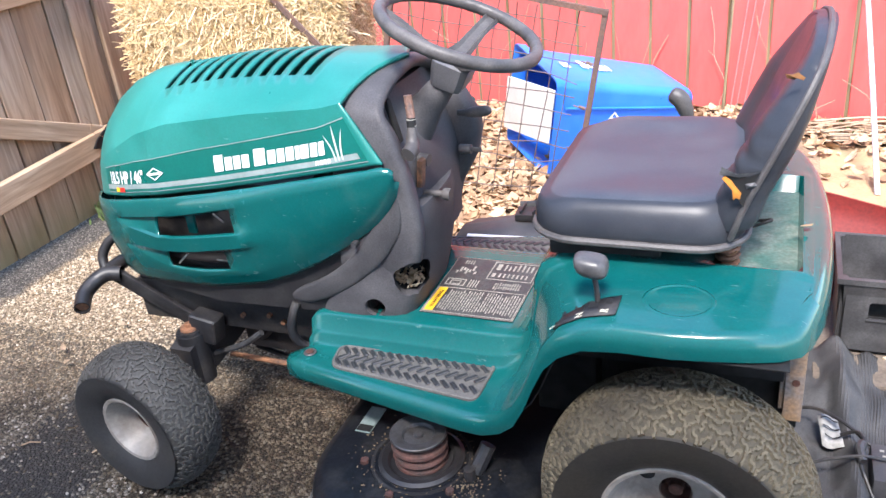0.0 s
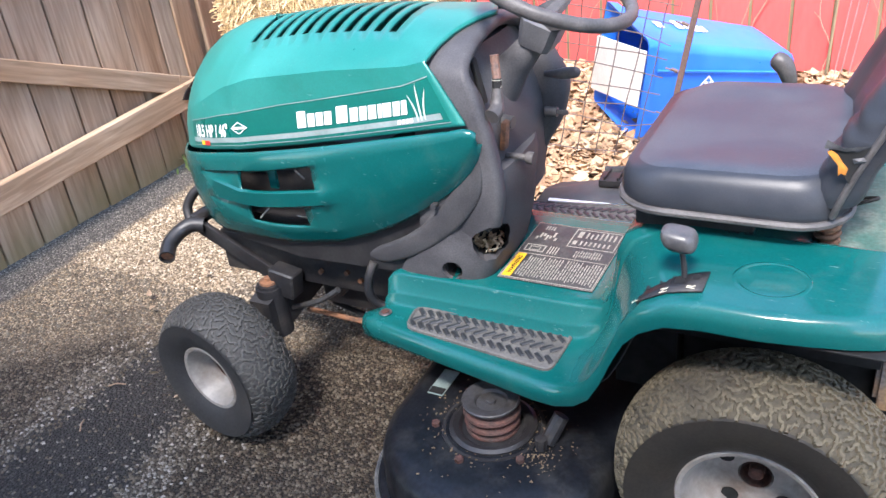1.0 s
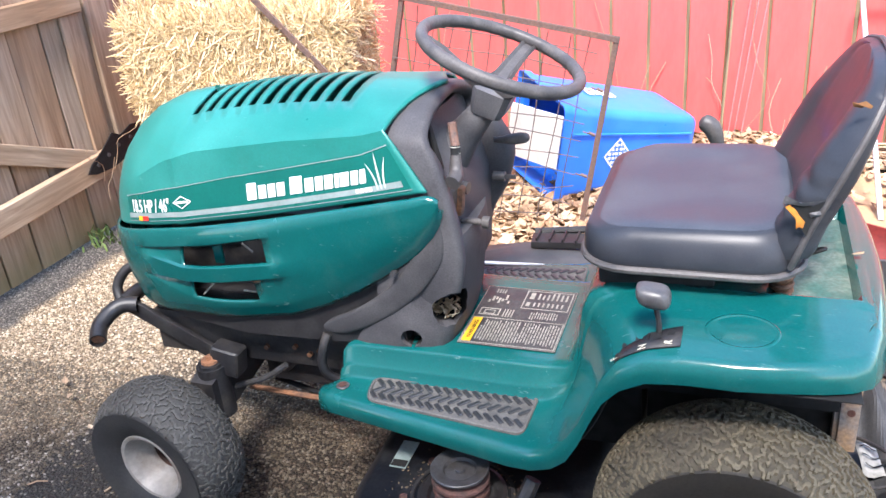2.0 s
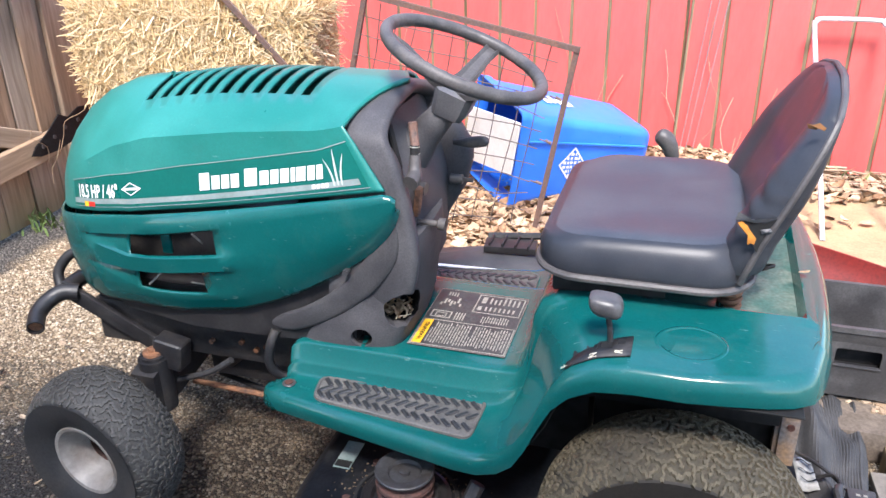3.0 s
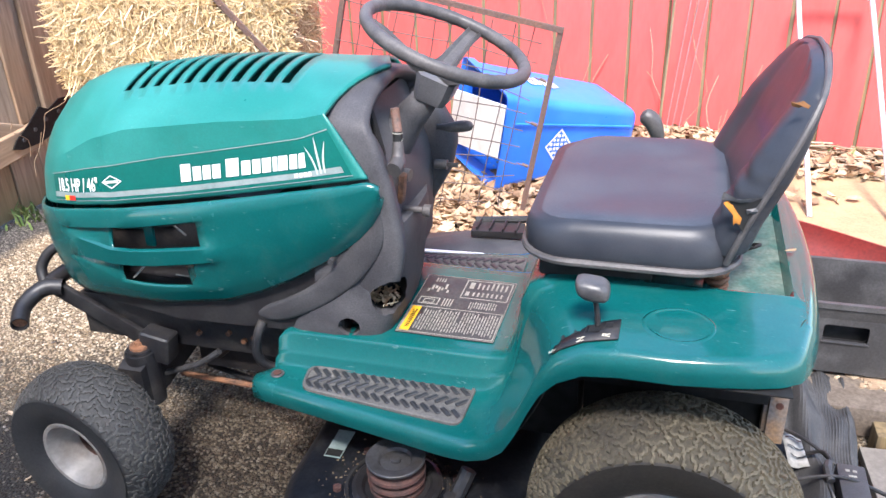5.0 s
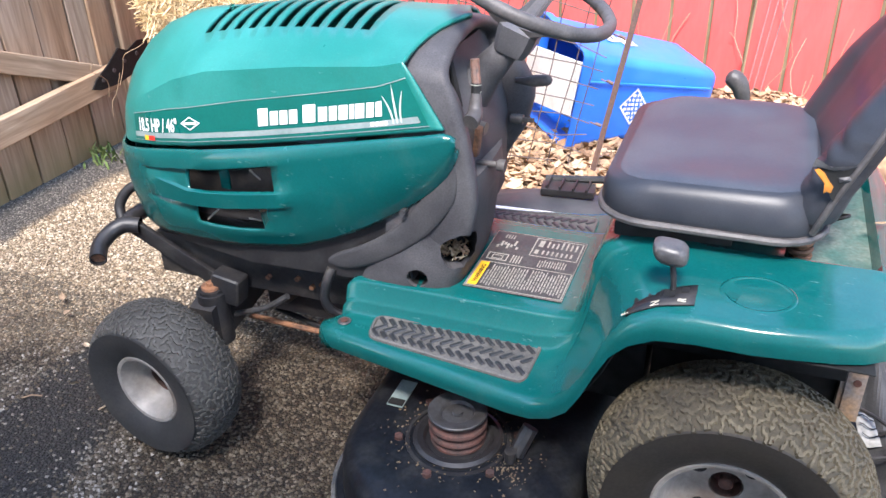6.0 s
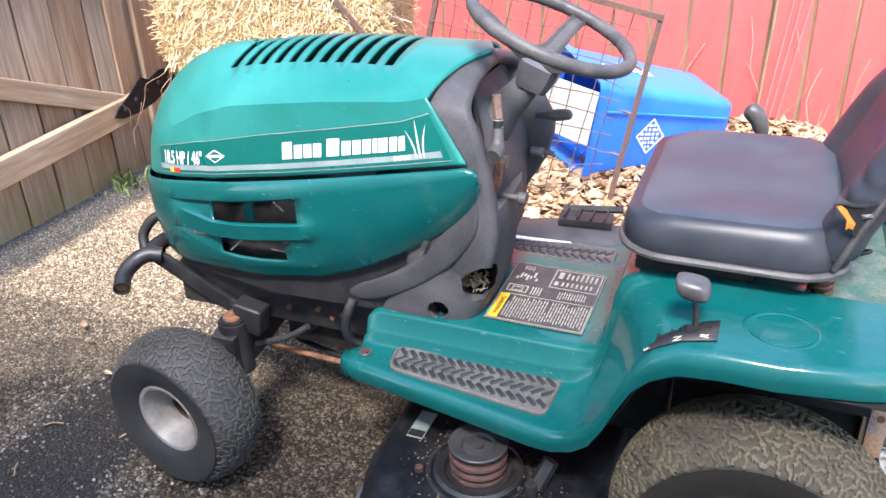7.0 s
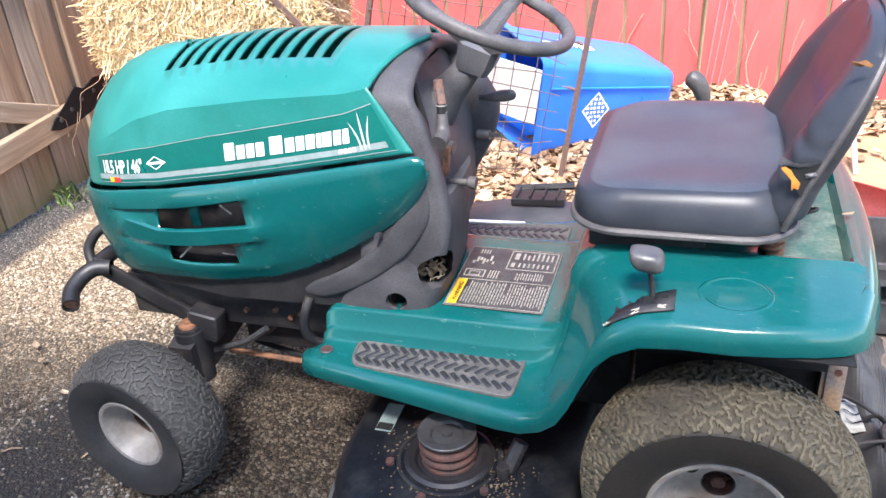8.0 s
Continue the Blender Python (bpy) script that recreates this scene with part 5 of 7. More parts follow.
# discharge chute on the far side
bm = bmesh.new()
ring_loft(bm, [[(-0.74, y, z), (-0.62, y + 0.02, z + 0.012), (-0.36, y + 0.03, z + 0.012), (-0.28, y, z)] for y, z in ((0.52, 0.225), (0.66, 0.235), (0.78, 0.20), (0.86, 0.14))], False)
chute = shell(part("discharge_chute", bm, BLACK, deck, "black plastic discharge chute"), 0.006)
bm = bmesh.new()
box(bm, (-0.50, 0.72, 0.262), (0.16, 0.07, 0.022), 0.004, Matrix.Rotation(radians(6), 4, "Z"))
for k in range(4):
    box(bm, (-0.56 + 0.04 * k, 0.72, 0.276), (0.006, 0.07, 0.014), 0.002)
tube(bm, [(-0.58, 0.76, 0.27), (-0.40, 0.78, 0.28)], 0.012, 8)
part("chute_hinge", bm, STEELG, chute)
bm = bmesh.new()
box(bm, (-0.60, 0.565, 0.252), (0.18, 0.014, 0.003), 0, Matrix.Rotation(radians(3), 4, "Z"))
part("chute_label", bm, WHITE, chute)
# rear hitch plate, and boxes for the dark underside
bm = bmesh.new()
box(bm, (0.219, -0.20, 0.44), (0.032, 0.012, 0.22), 0.002)
box(bm, (0.200, -0.15, 0.45), (0.010, 0.10, 0.20), 0.002)
hp = part("hitch_plate", bm, RUSTPLATE, tractor, "rusty bolted rear plate")
bm = bmesh.new()
tube(bm, [(0.221, -0.205, 0.415), (0.221, -0.208, 0.415)], 0.007, 10)
part("plate_bolt", bm, RUSTD, hp)
# added near-black boxes stand in for the shade inside and below the body
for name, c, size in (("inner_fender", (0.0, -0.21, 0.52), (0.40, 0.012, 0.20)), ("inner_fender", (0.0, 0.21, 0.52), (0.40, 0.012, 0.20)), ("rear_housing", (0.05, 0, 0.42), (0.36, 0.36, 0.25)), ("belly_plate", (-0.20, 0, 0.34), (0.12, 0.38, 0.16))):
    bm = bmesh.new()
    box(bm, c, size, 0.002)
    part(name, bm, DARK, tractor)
# ---- setting ----
def island_mat(name, colours, rough=0.8, bump=0.2, trans=0.0):
    """Each loose piece takes its own colour."""
    m = bpy.data.materials.new(name)
    m.use_nodes = True
    N, L = m.node_tree.nodes, m.node_tree.links
    g = N.new("ShaderNodeNewGeometry")
    r = N.new("ShaderNodeValToRGB")
    r.color_ramp.interpolation = "LINEAR"
    while len(r.color_ramp.elements) < len(colours):
        r.color_ramp.elements.new(0.5)
    for i, c in enumerate(colours):
        r.color_ramp.elements[i].position = i / (len(colours) - 1)
        r.color_ramp.elements[i].color = (*c, 1)
    L.new(g.outputs["Random Per Island"], r.inputs["Fac"])
    n = N.new("ShaderNodeTexNoise")
    n.inputs["Scale"].default_value, n.inputs["Detail"].default_value = 90, 4
    t = N.new("ShaderNodeTexCoord")
    L.new(t.outputs["Object"], n.inputs["Vector"])
    h = N.new("ShaderNodeHueSaturation")
    v = N.new("ShaderNodeMapRange")
    v.inputs["From Min"].default_value, v.inputs["From Max"].default_value = 0.3, 0.7
    v.inputs["To Min"].default_value, v.inputs["To Max"].default_value = 0.75, 1.2
    L.new(n.outputs["Fac"], v.inputs["Value"])
    L.new(v.outputs[0], h.inputs["Value"])
    L.new(r.outputs["Color"], h.inputs["Color"])
    b = N["Principled BSDF"]
    L.new(h.outputs["Color"], b.inputs["Base Color"])
    b.inputs["Roughness"].default_value = rough
    bp = N.new("ShaderNodeBump")
    bp.inputs["Strength"].default_value, bp.inputs["Distance"].default_value = bump, 0.002
    L.new(n.outputs["Fac"], bp.inputs["Height"])
    L.new(bp.outputs[0], b.inputs["Normal"])
    return m


def ground_mat():
    m = bpy.data.materials.new("exposed_gravel")
    m.use_nodes = True
    N, L = m.node_tree.nodes, m.node_tree.links
    b = N["Principled BSDF"]
    t = N.new("ShaderNodeTexCoord")

    def noise_(scale, detail=5, rough=0.6):
        n = N.new("ShaderNodeTexNoise")
        n.inputs["Scale"].default_value, n.inputs["Detail"].default_value, n.inputs["Roughness"].default_value = scale, detail, rough
        L.new(t.outputs["Object"], n.inputs["Vector"])
        return n

    def ramp_(src, *stops):
        r = N.new("ShaderNodeValToRGB")
        while len(r.color_ramp.elements) < len(stops):
            r.color_ramp.elements.new(0.5)
        for i, (p, c) in enumerate(stops):
            r.color_ramp.elements[i].position, r.color_ramp.elements[i].color = p, (*c, 1)
        L.new(src, r.inputs["Fac"])
        return r

    def mix_(fac, a, c, mode="MIX"):
        x = N.new("ShaderNodeMix")
        x.data_type, x.blend_type = "RGBA", mode
        if isinstance(fac, float):
            x.inputs[0].default_value = fac
        else:
            L.new(fac, x.inputs[0])
        L.new(a, x.inputs[6])
        L.new(c, x.inputs[7])
        return x.outputs[2]

    vor = N.new("ShaderNodeTexVoronoi")
    vor.inputs["Scale"].default_value = 140
    wob = noise_(40, 2)
    vm = N.new("ShaderNodeVectorMath")
    vm.operation = "MULTIPLY_ADD"
    vm.inputs[1].default_value = (0.006, 0.006, 0.006)
    L.new(wob.outputs["Color"], vm.inputs[0])
    L.new(t.outputs["Object"], vm.inputs[2])
    L.new(vm.outputs[0], vor.inputs["Vector"])
    hue = N.new("ShaderNodeSeparateColor")
    L.new(vor.outputs["Color"], hue.inputs[0])
    stone = ramp_(hue.outputs[0], (0.0, (0.155, 0.110, 0.068)), (0.3, (0.32, 0.248, 0.162)), (0.6, (0.46, 0.375, 0.267)), (0.85, (0.31, 0.212, 0.115)), (1.0, (0.64, 0.555, 0.43)))
    # dirty stone, darkened further to carry the shade under the tractor
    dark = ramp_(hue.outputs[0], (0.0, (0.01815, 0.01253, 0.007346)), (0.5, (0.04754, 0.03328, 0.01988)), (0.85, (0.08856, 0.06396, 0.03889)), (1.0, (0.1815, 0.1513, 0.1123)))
    wear = ramp_(noise_(2.1, 8, 0.68).outputs["Fac"], (0.38, (0, 0, 0)), (0.50, (1, 1, 1)))
    # broad dirt with tractor and near-side shade painted in, cleaner sandy stone towards the fence
    sep = N.new("ShaderNodeSeparateXYZ")
    L.new(t.outputs["Object"], sep.inputs[0])
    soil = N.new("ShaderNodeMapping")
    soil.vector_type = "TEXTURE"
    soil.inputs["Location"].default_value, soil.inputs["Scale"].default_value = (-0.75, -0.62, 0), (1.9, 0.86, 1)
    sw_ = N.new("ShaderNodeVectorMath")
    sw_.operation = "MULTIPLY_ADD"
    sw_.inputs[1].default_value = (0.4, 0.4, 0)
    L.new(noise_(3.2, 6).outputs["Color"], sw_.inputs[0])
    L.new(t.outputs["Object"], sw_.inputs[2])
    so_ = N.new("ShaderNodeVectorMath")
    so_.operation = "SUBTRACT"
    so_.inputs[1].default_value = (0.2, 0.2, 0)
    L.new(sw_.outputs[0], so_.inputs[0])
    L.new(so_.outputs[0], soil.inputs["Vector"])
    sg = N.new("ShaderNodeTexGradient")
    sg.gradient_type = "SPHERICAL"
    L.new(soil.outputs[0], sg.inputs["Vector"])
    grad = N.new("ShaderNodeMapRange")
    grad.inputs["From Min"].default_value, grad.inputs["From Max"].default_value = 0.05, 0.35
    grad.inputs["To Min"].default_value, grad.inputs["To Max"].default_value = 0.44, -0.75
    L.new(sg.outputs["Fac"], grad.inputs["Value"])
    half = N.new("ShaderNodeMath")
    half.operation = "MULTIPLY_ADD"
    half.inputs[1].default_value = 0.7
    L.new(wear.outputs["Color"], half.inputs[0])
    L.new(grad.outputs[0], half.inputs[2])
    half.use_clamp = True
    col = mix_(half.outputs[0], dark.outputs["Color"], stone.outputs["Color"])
    # strip of black tar with a border of pale crushed stone
    mp = N.new("ShaderNodeMapping")
    mp.vector_type = "TEXTURE"
    mp.inputs["Location"].default_value, mp.inputs["Rotation"].default_value, mp.inputs["Scale"].default_value = (-1.485, -1.20, 0), (0, 0, radians(92)), (1.6, 0.265, 1)
    warp = N.new("ShaderNodeVectorMath")
    warp.operation = "MULTIPLY_ADD"
    warp.inputs[1].default_value = (0.15, 0.15, 0)
    L.new(noise_(5, 5).outputs["Color"], warp.inputs[0])
    L.new(t.outputs["Object"], warp.inputs[2])
    off = N.new("ShaderNodeVectorMath")
    off.operation = "SUBTRACT"
    off.inputs[1].default_value = (0.075, 0.075, 0)
    L.new(warp.outputs[0], off.inputs[0])
    L.new(off.outputs[0], mp.inputs["Vector"])
    sph = N.new("ShaderNodeTexGradient")
    sph.gradient_type = "SPHERICAL"
    L.new(mp.outputs[0], sph.inputs["Vector"])
    spill = ramp_(sph.outputs["Fac"], (0.16, (0, 0, 0)), (0.22, (1, 1, 1)))
    mh = N.new("ShaderNodeMapping")
    mh.vector_type = "TEXTURE"
    mh.inputs["Location"].default_value, mh.inputs["Rotation"].default_value, mh.inputs["Scale"].default_value = (-1.475, -1.20, 0), (0, 0, radians(92)), (1.7, 0.37, 1)
    L.new(so_.outputs[0], mh.inputs["Vector"])
    hg = N.new("ShaderNodeTexGradient")
    hg.gradient_type = "SPHERICAL"
    L.new(mh.outputs[0], hg.inputs["Vector"])
    border = ramp_(hg.outputs["Fac"], (0.10, (0, 0, 0)), (0.26, (0.8, 0.8, 0.8)))
    crushed = ramp_(hue.outputs[0], (0.0, (0.045, 0.037, 0.028)), (0.5, (0.105, 0.088, 0.068)), (0.85, (0.18, 0.158, 0.128)), (1.0, (0.36, 0.33, 0.28)))
    patchy = N.new("ShaderNodeMath")
    patchy.operation = "MULTIPLY"
    L.new(border.outputs["Color"], patchy.inputs[0])
    L.new(ramp_(noise_(7, 6, 0.65).outputs["Fac"], (0.36, (0.25, 0.25, 0.25)), (0.52, (1, 1, 1))).outputs["Color"], patchy.inputs[1])
    col = mix_(patchy.outputs[0], col, crushed.outputs["Color"])
    tar = ramp_(hue.outputs[0], (0.0, (0.024, 0.022, 0.020)), (0.7, (0.042, 0.038, 0.034)), (0.93, (0.062, 0.056, 0.048)), (1.0, (0.20, 0.18, 0.15)))
    col = mix_(spill.outputs["Color"], col, tar.outputs["Color"])
    # dark grit along the wooden fence
    strip = N.new("ShaderNodeMapRange")
    strip.inputs["From Min"].default_value, strip.inputs["From Max"].default_value = -2.40, -2.34
    strip.inputs["To Min"].default_value, strip.inputs["To Max"].default_value = 1.0, 0.0
    sx = N.new("ShaderNodeMath")
    sx.operation = "MULTIPLY_ADD"
    sx.inputs[1].default_value = 0.16
    L.new(noise_(9, 4).outputs["Fac"], sx.inputs[0])
    sub = N.new("ShaderNodeMath")
    sub.operation = "SUBTRACT"
    sub.inputs[1].default_value = 0.08
    L.new(sep.outputs["X"], sx.inputs[2])
    L.new(sx.outputs[0], sub.inputs[0])
    L.new(sub.outputs[0], strip.inputs["Value"])
    grit = ramp_(hue.outputs[0], (0.0, (0.05, 0.045, 0.042)), (0.6, (0.11, 0.10, 0.092)), (1.0, (0.26, 0.24, 0.21)))
    col = mix_(strip.outputs[0], col, grit.outputs["Color"])
    # dark fines between the stones
    fines = ramp_(vor.outputs["Distance"], (0.25, (1.12, 1.12, 1.12)), (0.62, (0.34, 0.32, 0.30)))
    col = mix_(1.0, col, fines.outputs["Color"], "MULTIPLY")
    L.new(col, b.inputs["Base Color"])
    b.inputs["Roughness"].default_value = 0.85
    bp = N.new("ShaderNodeBump")
    bp.inputs["Strength"].default_value, bp.inputs["Distance"].default_value = 1.0, 0.009
    inv = N.new("ShaderNodeMath")
    inv.operation = "SUBTRACT"
    inv.inputs[0].default_value = 1.0
    L.new(vor.outputs["Distance"], inv.inputs[1])
    L.new(inv.outputs[0], bp.inputs["Height"])
    L.new(bp.outputs[0], b.inputs["Normal"])
    return m


def wood_mat(name, light, dark_, green=0.0, along="z"):
    """Weathered planks: long grain, knots, stains."""
    m = bpy.data.materials.new(name)
    m.use_nodes = True
    N, L = m.node_tree.nodes, m.node_tree.links
    b = N["Principled BSDF"]
    t = N.new("ShaderNodeTexCoord")
    info = N.new("ShaderNodeObjectInfo")
    vm = N.new("ShaderNodeVectorMath")
    vm.operation = "MULTIPLY_ADD"
    vm.inputs[1].default_value = (7, 7, 7)
    comb = N.new("ShaderNodeCombineXYZ")
    for k in range(3):
        L.new(info.outputs["Random"], comb.inputs[k])
    L.new(comb.outputs[0], vm.inputs[0])
    L.new(t.outputs["Object"], vm.inputs[2])
    mp = N.new("ShaderNodeMapping")
    mp.inputs["Scale"].default_value = (1, 1, 0.07) if along == "z" else (1, 0.07, 1)
    L.new(vm.outputs[0], mp.inputs["Vector"])
    g = N.new("ShaderNodeTexNoise")
    g.inputs["Scale"].default_value, g.inputs["Detail"].default_value, g.inputs["Distortion"].default_value = 55, 6, 0.6
    L.new(mp.outputs[0], g.inputs["Vector"])
    s = N.new("ShaderNodeTexNoise")
    s.inputs["Scale"].default_value, s.inputs["Detail"].default_value = 3.5, 5
    mp2 = N.new("ShaderNodeMapping")
    mp2.inputs["Scale"].default_value = (1, 1, 0.35) if along == "z" else (1, 0.35, 1)
    L.new(vm.outputs[0], mp2.inputs["Vector"])
    L.new(mp2.outputs[0], s.inputs["Vector"])
    r = N.new("ShaderNodeValToRGB")
    r.color_ramp.elements[0].position, r.color_ramp.elements[1].position = 0.30, 0.68
    r.color_ramp.elements[0].color, r.color_ramp.elements[1].color = (*dark_, 1), (*light, 1)
    L.new(g.outputs["Fac"], r.inputs["Fac"])
    st = N.new("ShaderNodeValToRGB")
    st.color_ramp.elements[0].position, st.color_ramp.elements[1].position = 0.42, 0.66
    st.color_ramp.elements[0].color, st.color_ramp.elements[1].color = (1, 1, 1, 1), (0.72, 0.56, 0.42, 1)
    L.new(s.outputs["Fac"], st.inputs["Fac"])
    mx = N.new("ShaderNodeMix")
    mx.data_type, mx.blend_type = "RGBA", "MULTIPLY"
    mx.inputs[0].default_value = 0.8
    L.new(r.outputs["Color"], mx.inputs[6])
    L.new(st.outputs["Color"], mx.inputs[7])
    h = N.new("ShaderNodeHueSaturation")
    rr = N.new("ShaderNodeMapRange")
    rr.inputs["To Min"].default_value, rr.inputs["To Max"].default_value = 0.82, 1.15
    L.new(info.outputs["Random"], rr.inputs["Value"])
    L.new(rr.outputs[0], h.inputs["Value"])
    L.new(mx.outputs[2], h.inputs["Color"])
    last = h.outputs["Color"]
    if green:
        # algae grows up from the damp foot of the boards
        sp = N.new("ShaderNodeSeparateXYZ")
        L.new(t.outputs["Object"], sp.inputs[0])
        ad = N.new("ShaderNodeMath")
        ad.operation = "MULTIPLY_ADD"
        ad.inputs[1].default_value = -0.25
        L.new(s.outputs["Fac"], ad.inputs[0])
        L.new(sp.outputs["Z"], ad.inputs[2])
        gm = N.new("ShaderNodeMapRange")
        gm.inputs["From Min"].default_value, gm.inputs["From Max"].default_value = -0.10, 0.06
        gm.inputs["To Min"].default_value, gm.inputs["To Max"].default_value = green, 0.0
        L.new(ad.outputs[0], gm.inputs["Value"])
        mg = N.new("ShaderNodeMix")
        mg.data_type = "RGBA"
        L.new(gm.outputs[0], mg.inputs[0])
        L.new(last, mg.inputs[6])
        mg.inputs[7].default_value = (0.16, 0.145, 0.055, 1)
        last = mg.outputs[2]
    L.new(last, b.inputs["Base Color"])
    b.inputs["Roughness"].default_value = 0.85
    bp = N.new("ShaderNodeBump")
    bp.inputs["Strength"].default_value, bp.inputs["Distance"].default_value = 0.5, 0.002
    L.new(g.outputs["Fac"], bp.inputs["Height"])
    L.new(bp.outputs[0], b.inputs["Normal"])
    return m


BOARD = wood_mat("weathered_boards", (0.42, 0.32, 0.235), (0.24, 0.172, 0.12), green=0.6)
RAIL = wood_mat("weathered_rails", (0.42, 0.315, 0.22), (0.24, 0.168, 0.11), along="y")
POSTM = wood_mat("weathered_post", (0.38, 0.295, 0.22), (0.21, 0.152, 0.105), along="y")
BATTEN = wood_mat("mossy_battens", (0.26, 0.21, 0.12), (0.09, 0.075, 0.045))
GROUND = ground_mat()
STRAW = island_mat("straw", ((0.66, 0.48, 0.25), (0.50, 0.34, 0.155), (0.78, 0.63, 0.41), (0.33, 0.21, 0.09), (0.66, 0.49, 0.27), (0.80, 0.66, 0.45)), 0.5)
LEAVES = island_mat("dry_leaves", ((0.41, 0.26, 0.150), (0.28, 0.155, 0.08), (0.50, 0.35, 0.215), (0.18, 0.095, 0.05), (0.43, 0.295, 0.18), (0.56, 0.42, 0.28)), 0.75)
TWIG = island_mat("dry_twigs", ((0.36, 0.26, 0.17), (0.24, 0.16, 0.10), (0.50, 0.39, 0.27)), 0.8)
WEED = island_mat("green_weeds", ((0.07, 0.12, 0.03), (0.10, 0.15, 0.04), (0.16, 0.18, 0.06)), 0.7)
SOIL = mat("leafy_soil", (0.17, 0.12, 0.075), 0.95, var=0.3, scale=8, second=(0.28, 0.20, 0.125), fine=90, bump=0.8, dist=0.01)
SLABM = mat("tan_paving", (0.36, 0.255, 0.14), 0.85, var=0.12, scale=5, second=(0.27, 0.19, 0.105), fine=110, bump=0.35)
BLUE = mat("blue_plastic", (0.020, 0.175, 0.80), 0.38, var=0.04, scale=6, second=(0.035, 0.21, 0.84), fine=200, bump=0.05)
WHITEP = mat("white_sheet", (0.80, 0.79, 0.74), 0.5, var=0.05, scale=10, second=(0.70, 0.68, 0.62), bump=0.05)
WHITEM = mat("white_painted_tube", (0.52, 0.50, 0.51), 0.45, var=0.08, scale=20, second=(0.40, 0.37, 0.37), bump=0.05)
RODM = mat("grey_rod", (0.25, 0.20, 0.195), 0.6, var=0.1, scale=20, second=(0.18, 0.14, 0.135), bump=0.05)
PAPER = mat("grubby_paper", (0.27, 0.265, 0.25), 0.7, var=0.15, scale=40, second=(0.16, 0.155, 0.145), bump=0.1)
IRON = mat("brown_angle_iron", (0.11, 0.072, 0.062), 0.7, metal=0.1, var=0.25, scale=25, second=(0.16, 0.085, 0.06), fine=160, bump=0.25)
WIRE = mat("rusty_wire", (0.11, 0.082, 0.075), 0.7, metal=0.1, var=0.2, scale=60, bump=0.1)
HINGE = mat("black_hinge_iron", (0.007, 0.007, 0.008), 0.6, var=0.3, scale=40, second=(0.016, 0.015, 0.015), bump=0.2, spec=0.2)
TOTE = mat("scuffed_black_plastic", (0.034, 0.033, 0.034), 0.5, var=0.2, scale=9, second=(0.078, 0.076, 0.076), mix_at=0.58, fine=200, bump=0.12)
FABRIC = mat("black_mesh_cloth", (0.034, 0.034, 0.036), 0.85, var=0.25, scale=14, second=(0.070, 0.068, 0.068), fine=300, bump=0.3)
REDSHEET = mat("dark_red_metal", (0.17, 0.016, 0.012), 0.5, var=0.2, scale=6, second=(0.12, 0.016, 0.013), fine=120, bump=0.1)
OLDB = mat("dirty_old_board", (0.125, 0.098, 0.076), 0.9, var=0.25, scale=14, second=(0.075, 0.058, 0.045), fine=120, bump=0.5)
GREYPAN = mat("stained_grey_panel", (0.24, 0.21, 0.175), 0.6, var=0.15, scale=6, second=(0.14, 0.12, 0.10), fine=120, bump=0.15)

# ground
bm = bmesh.new()
xs = [-60, -20, -6] + [-4 + 0.5 * i for i in range(17)] + [6, 20, 60]
rows = [[(x, y, 0) for x in xs] for y in xs]
ring_loft(bm, rows, False)
tagged(finish("ground", bm, GROUND), "rough exposed gravel driveway with dark stains and painted-in shade", "ground", kind="structure")


def gravel(n, region, sizes, m, label):
    """Pebbles standing out of the drive, as low faceted stones."""
    verts, faces = [], []
    for _ in range(n):
        x, y = region()
        a, b, c = (random.uniform(*sizes) for _ in range(3))
        t = random.uniform(0, math.pi)
        ct, st, k = math.cos(t), math.sin(t), len(verts)
        for px, py, pz in ((a, 0, 0), (0, b, 0), (-a, 0, 0), (0, -b, 0), (a * 0.45, b * 0.45, c * 0.75), (-a * 0.5, b * 0.3, c * 0.8), (-a * 0.2, -b * 0.5, c * 0.7)):
            verts.append((x + px * ct - py * st, y + px * st + py * ct, pz + 0.0005))
        faces += [(k, k + 1, k + 4), (k + 1, k + 2, k + 5), (k + 1, k + 5, k + 4), (k + 2, k + 3, k + 6), (k + 2, k + 6, k + 5), (k + 3, k, k + 6), (k, k + 4, k + 6), (k + 4, k + 5, k + 6)]
    me = bpy.data.meshes.new("loose_gravel")
    me.from_pydata(verts, [], faces)
    me.materials.append(m)
    return tagged(new("loose_gravel", me), label, "gravel", kind="stuff")


PALEPEB = island_mat("sandy_pebbles", ((0.40, 0.32, 0.22), (0.24, 0.175, 0.11), (0.52, 0.44, 0.32), (0.33, 0.25, 0.165), (0.62, 0.55, 0.43)), 0.75)
# the darker pebble colours hold both dirt and the shade over the drive
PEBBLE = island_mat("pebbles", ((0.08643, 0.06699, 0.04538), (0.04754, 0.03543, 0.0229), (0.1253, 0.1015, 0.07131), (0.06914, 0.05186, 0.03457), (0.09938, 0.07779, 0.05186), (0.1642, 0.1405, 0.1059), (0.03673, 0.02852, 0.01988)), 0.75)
random.seed(91)


def stained_shaded_spot():
    """A place on the used, shade-darkened part of the drive; few stones show through the tar."""
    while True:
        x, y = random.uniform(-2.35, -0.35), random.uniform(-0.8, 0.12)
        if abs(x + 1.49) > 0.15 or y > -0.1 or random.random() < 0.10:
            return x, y


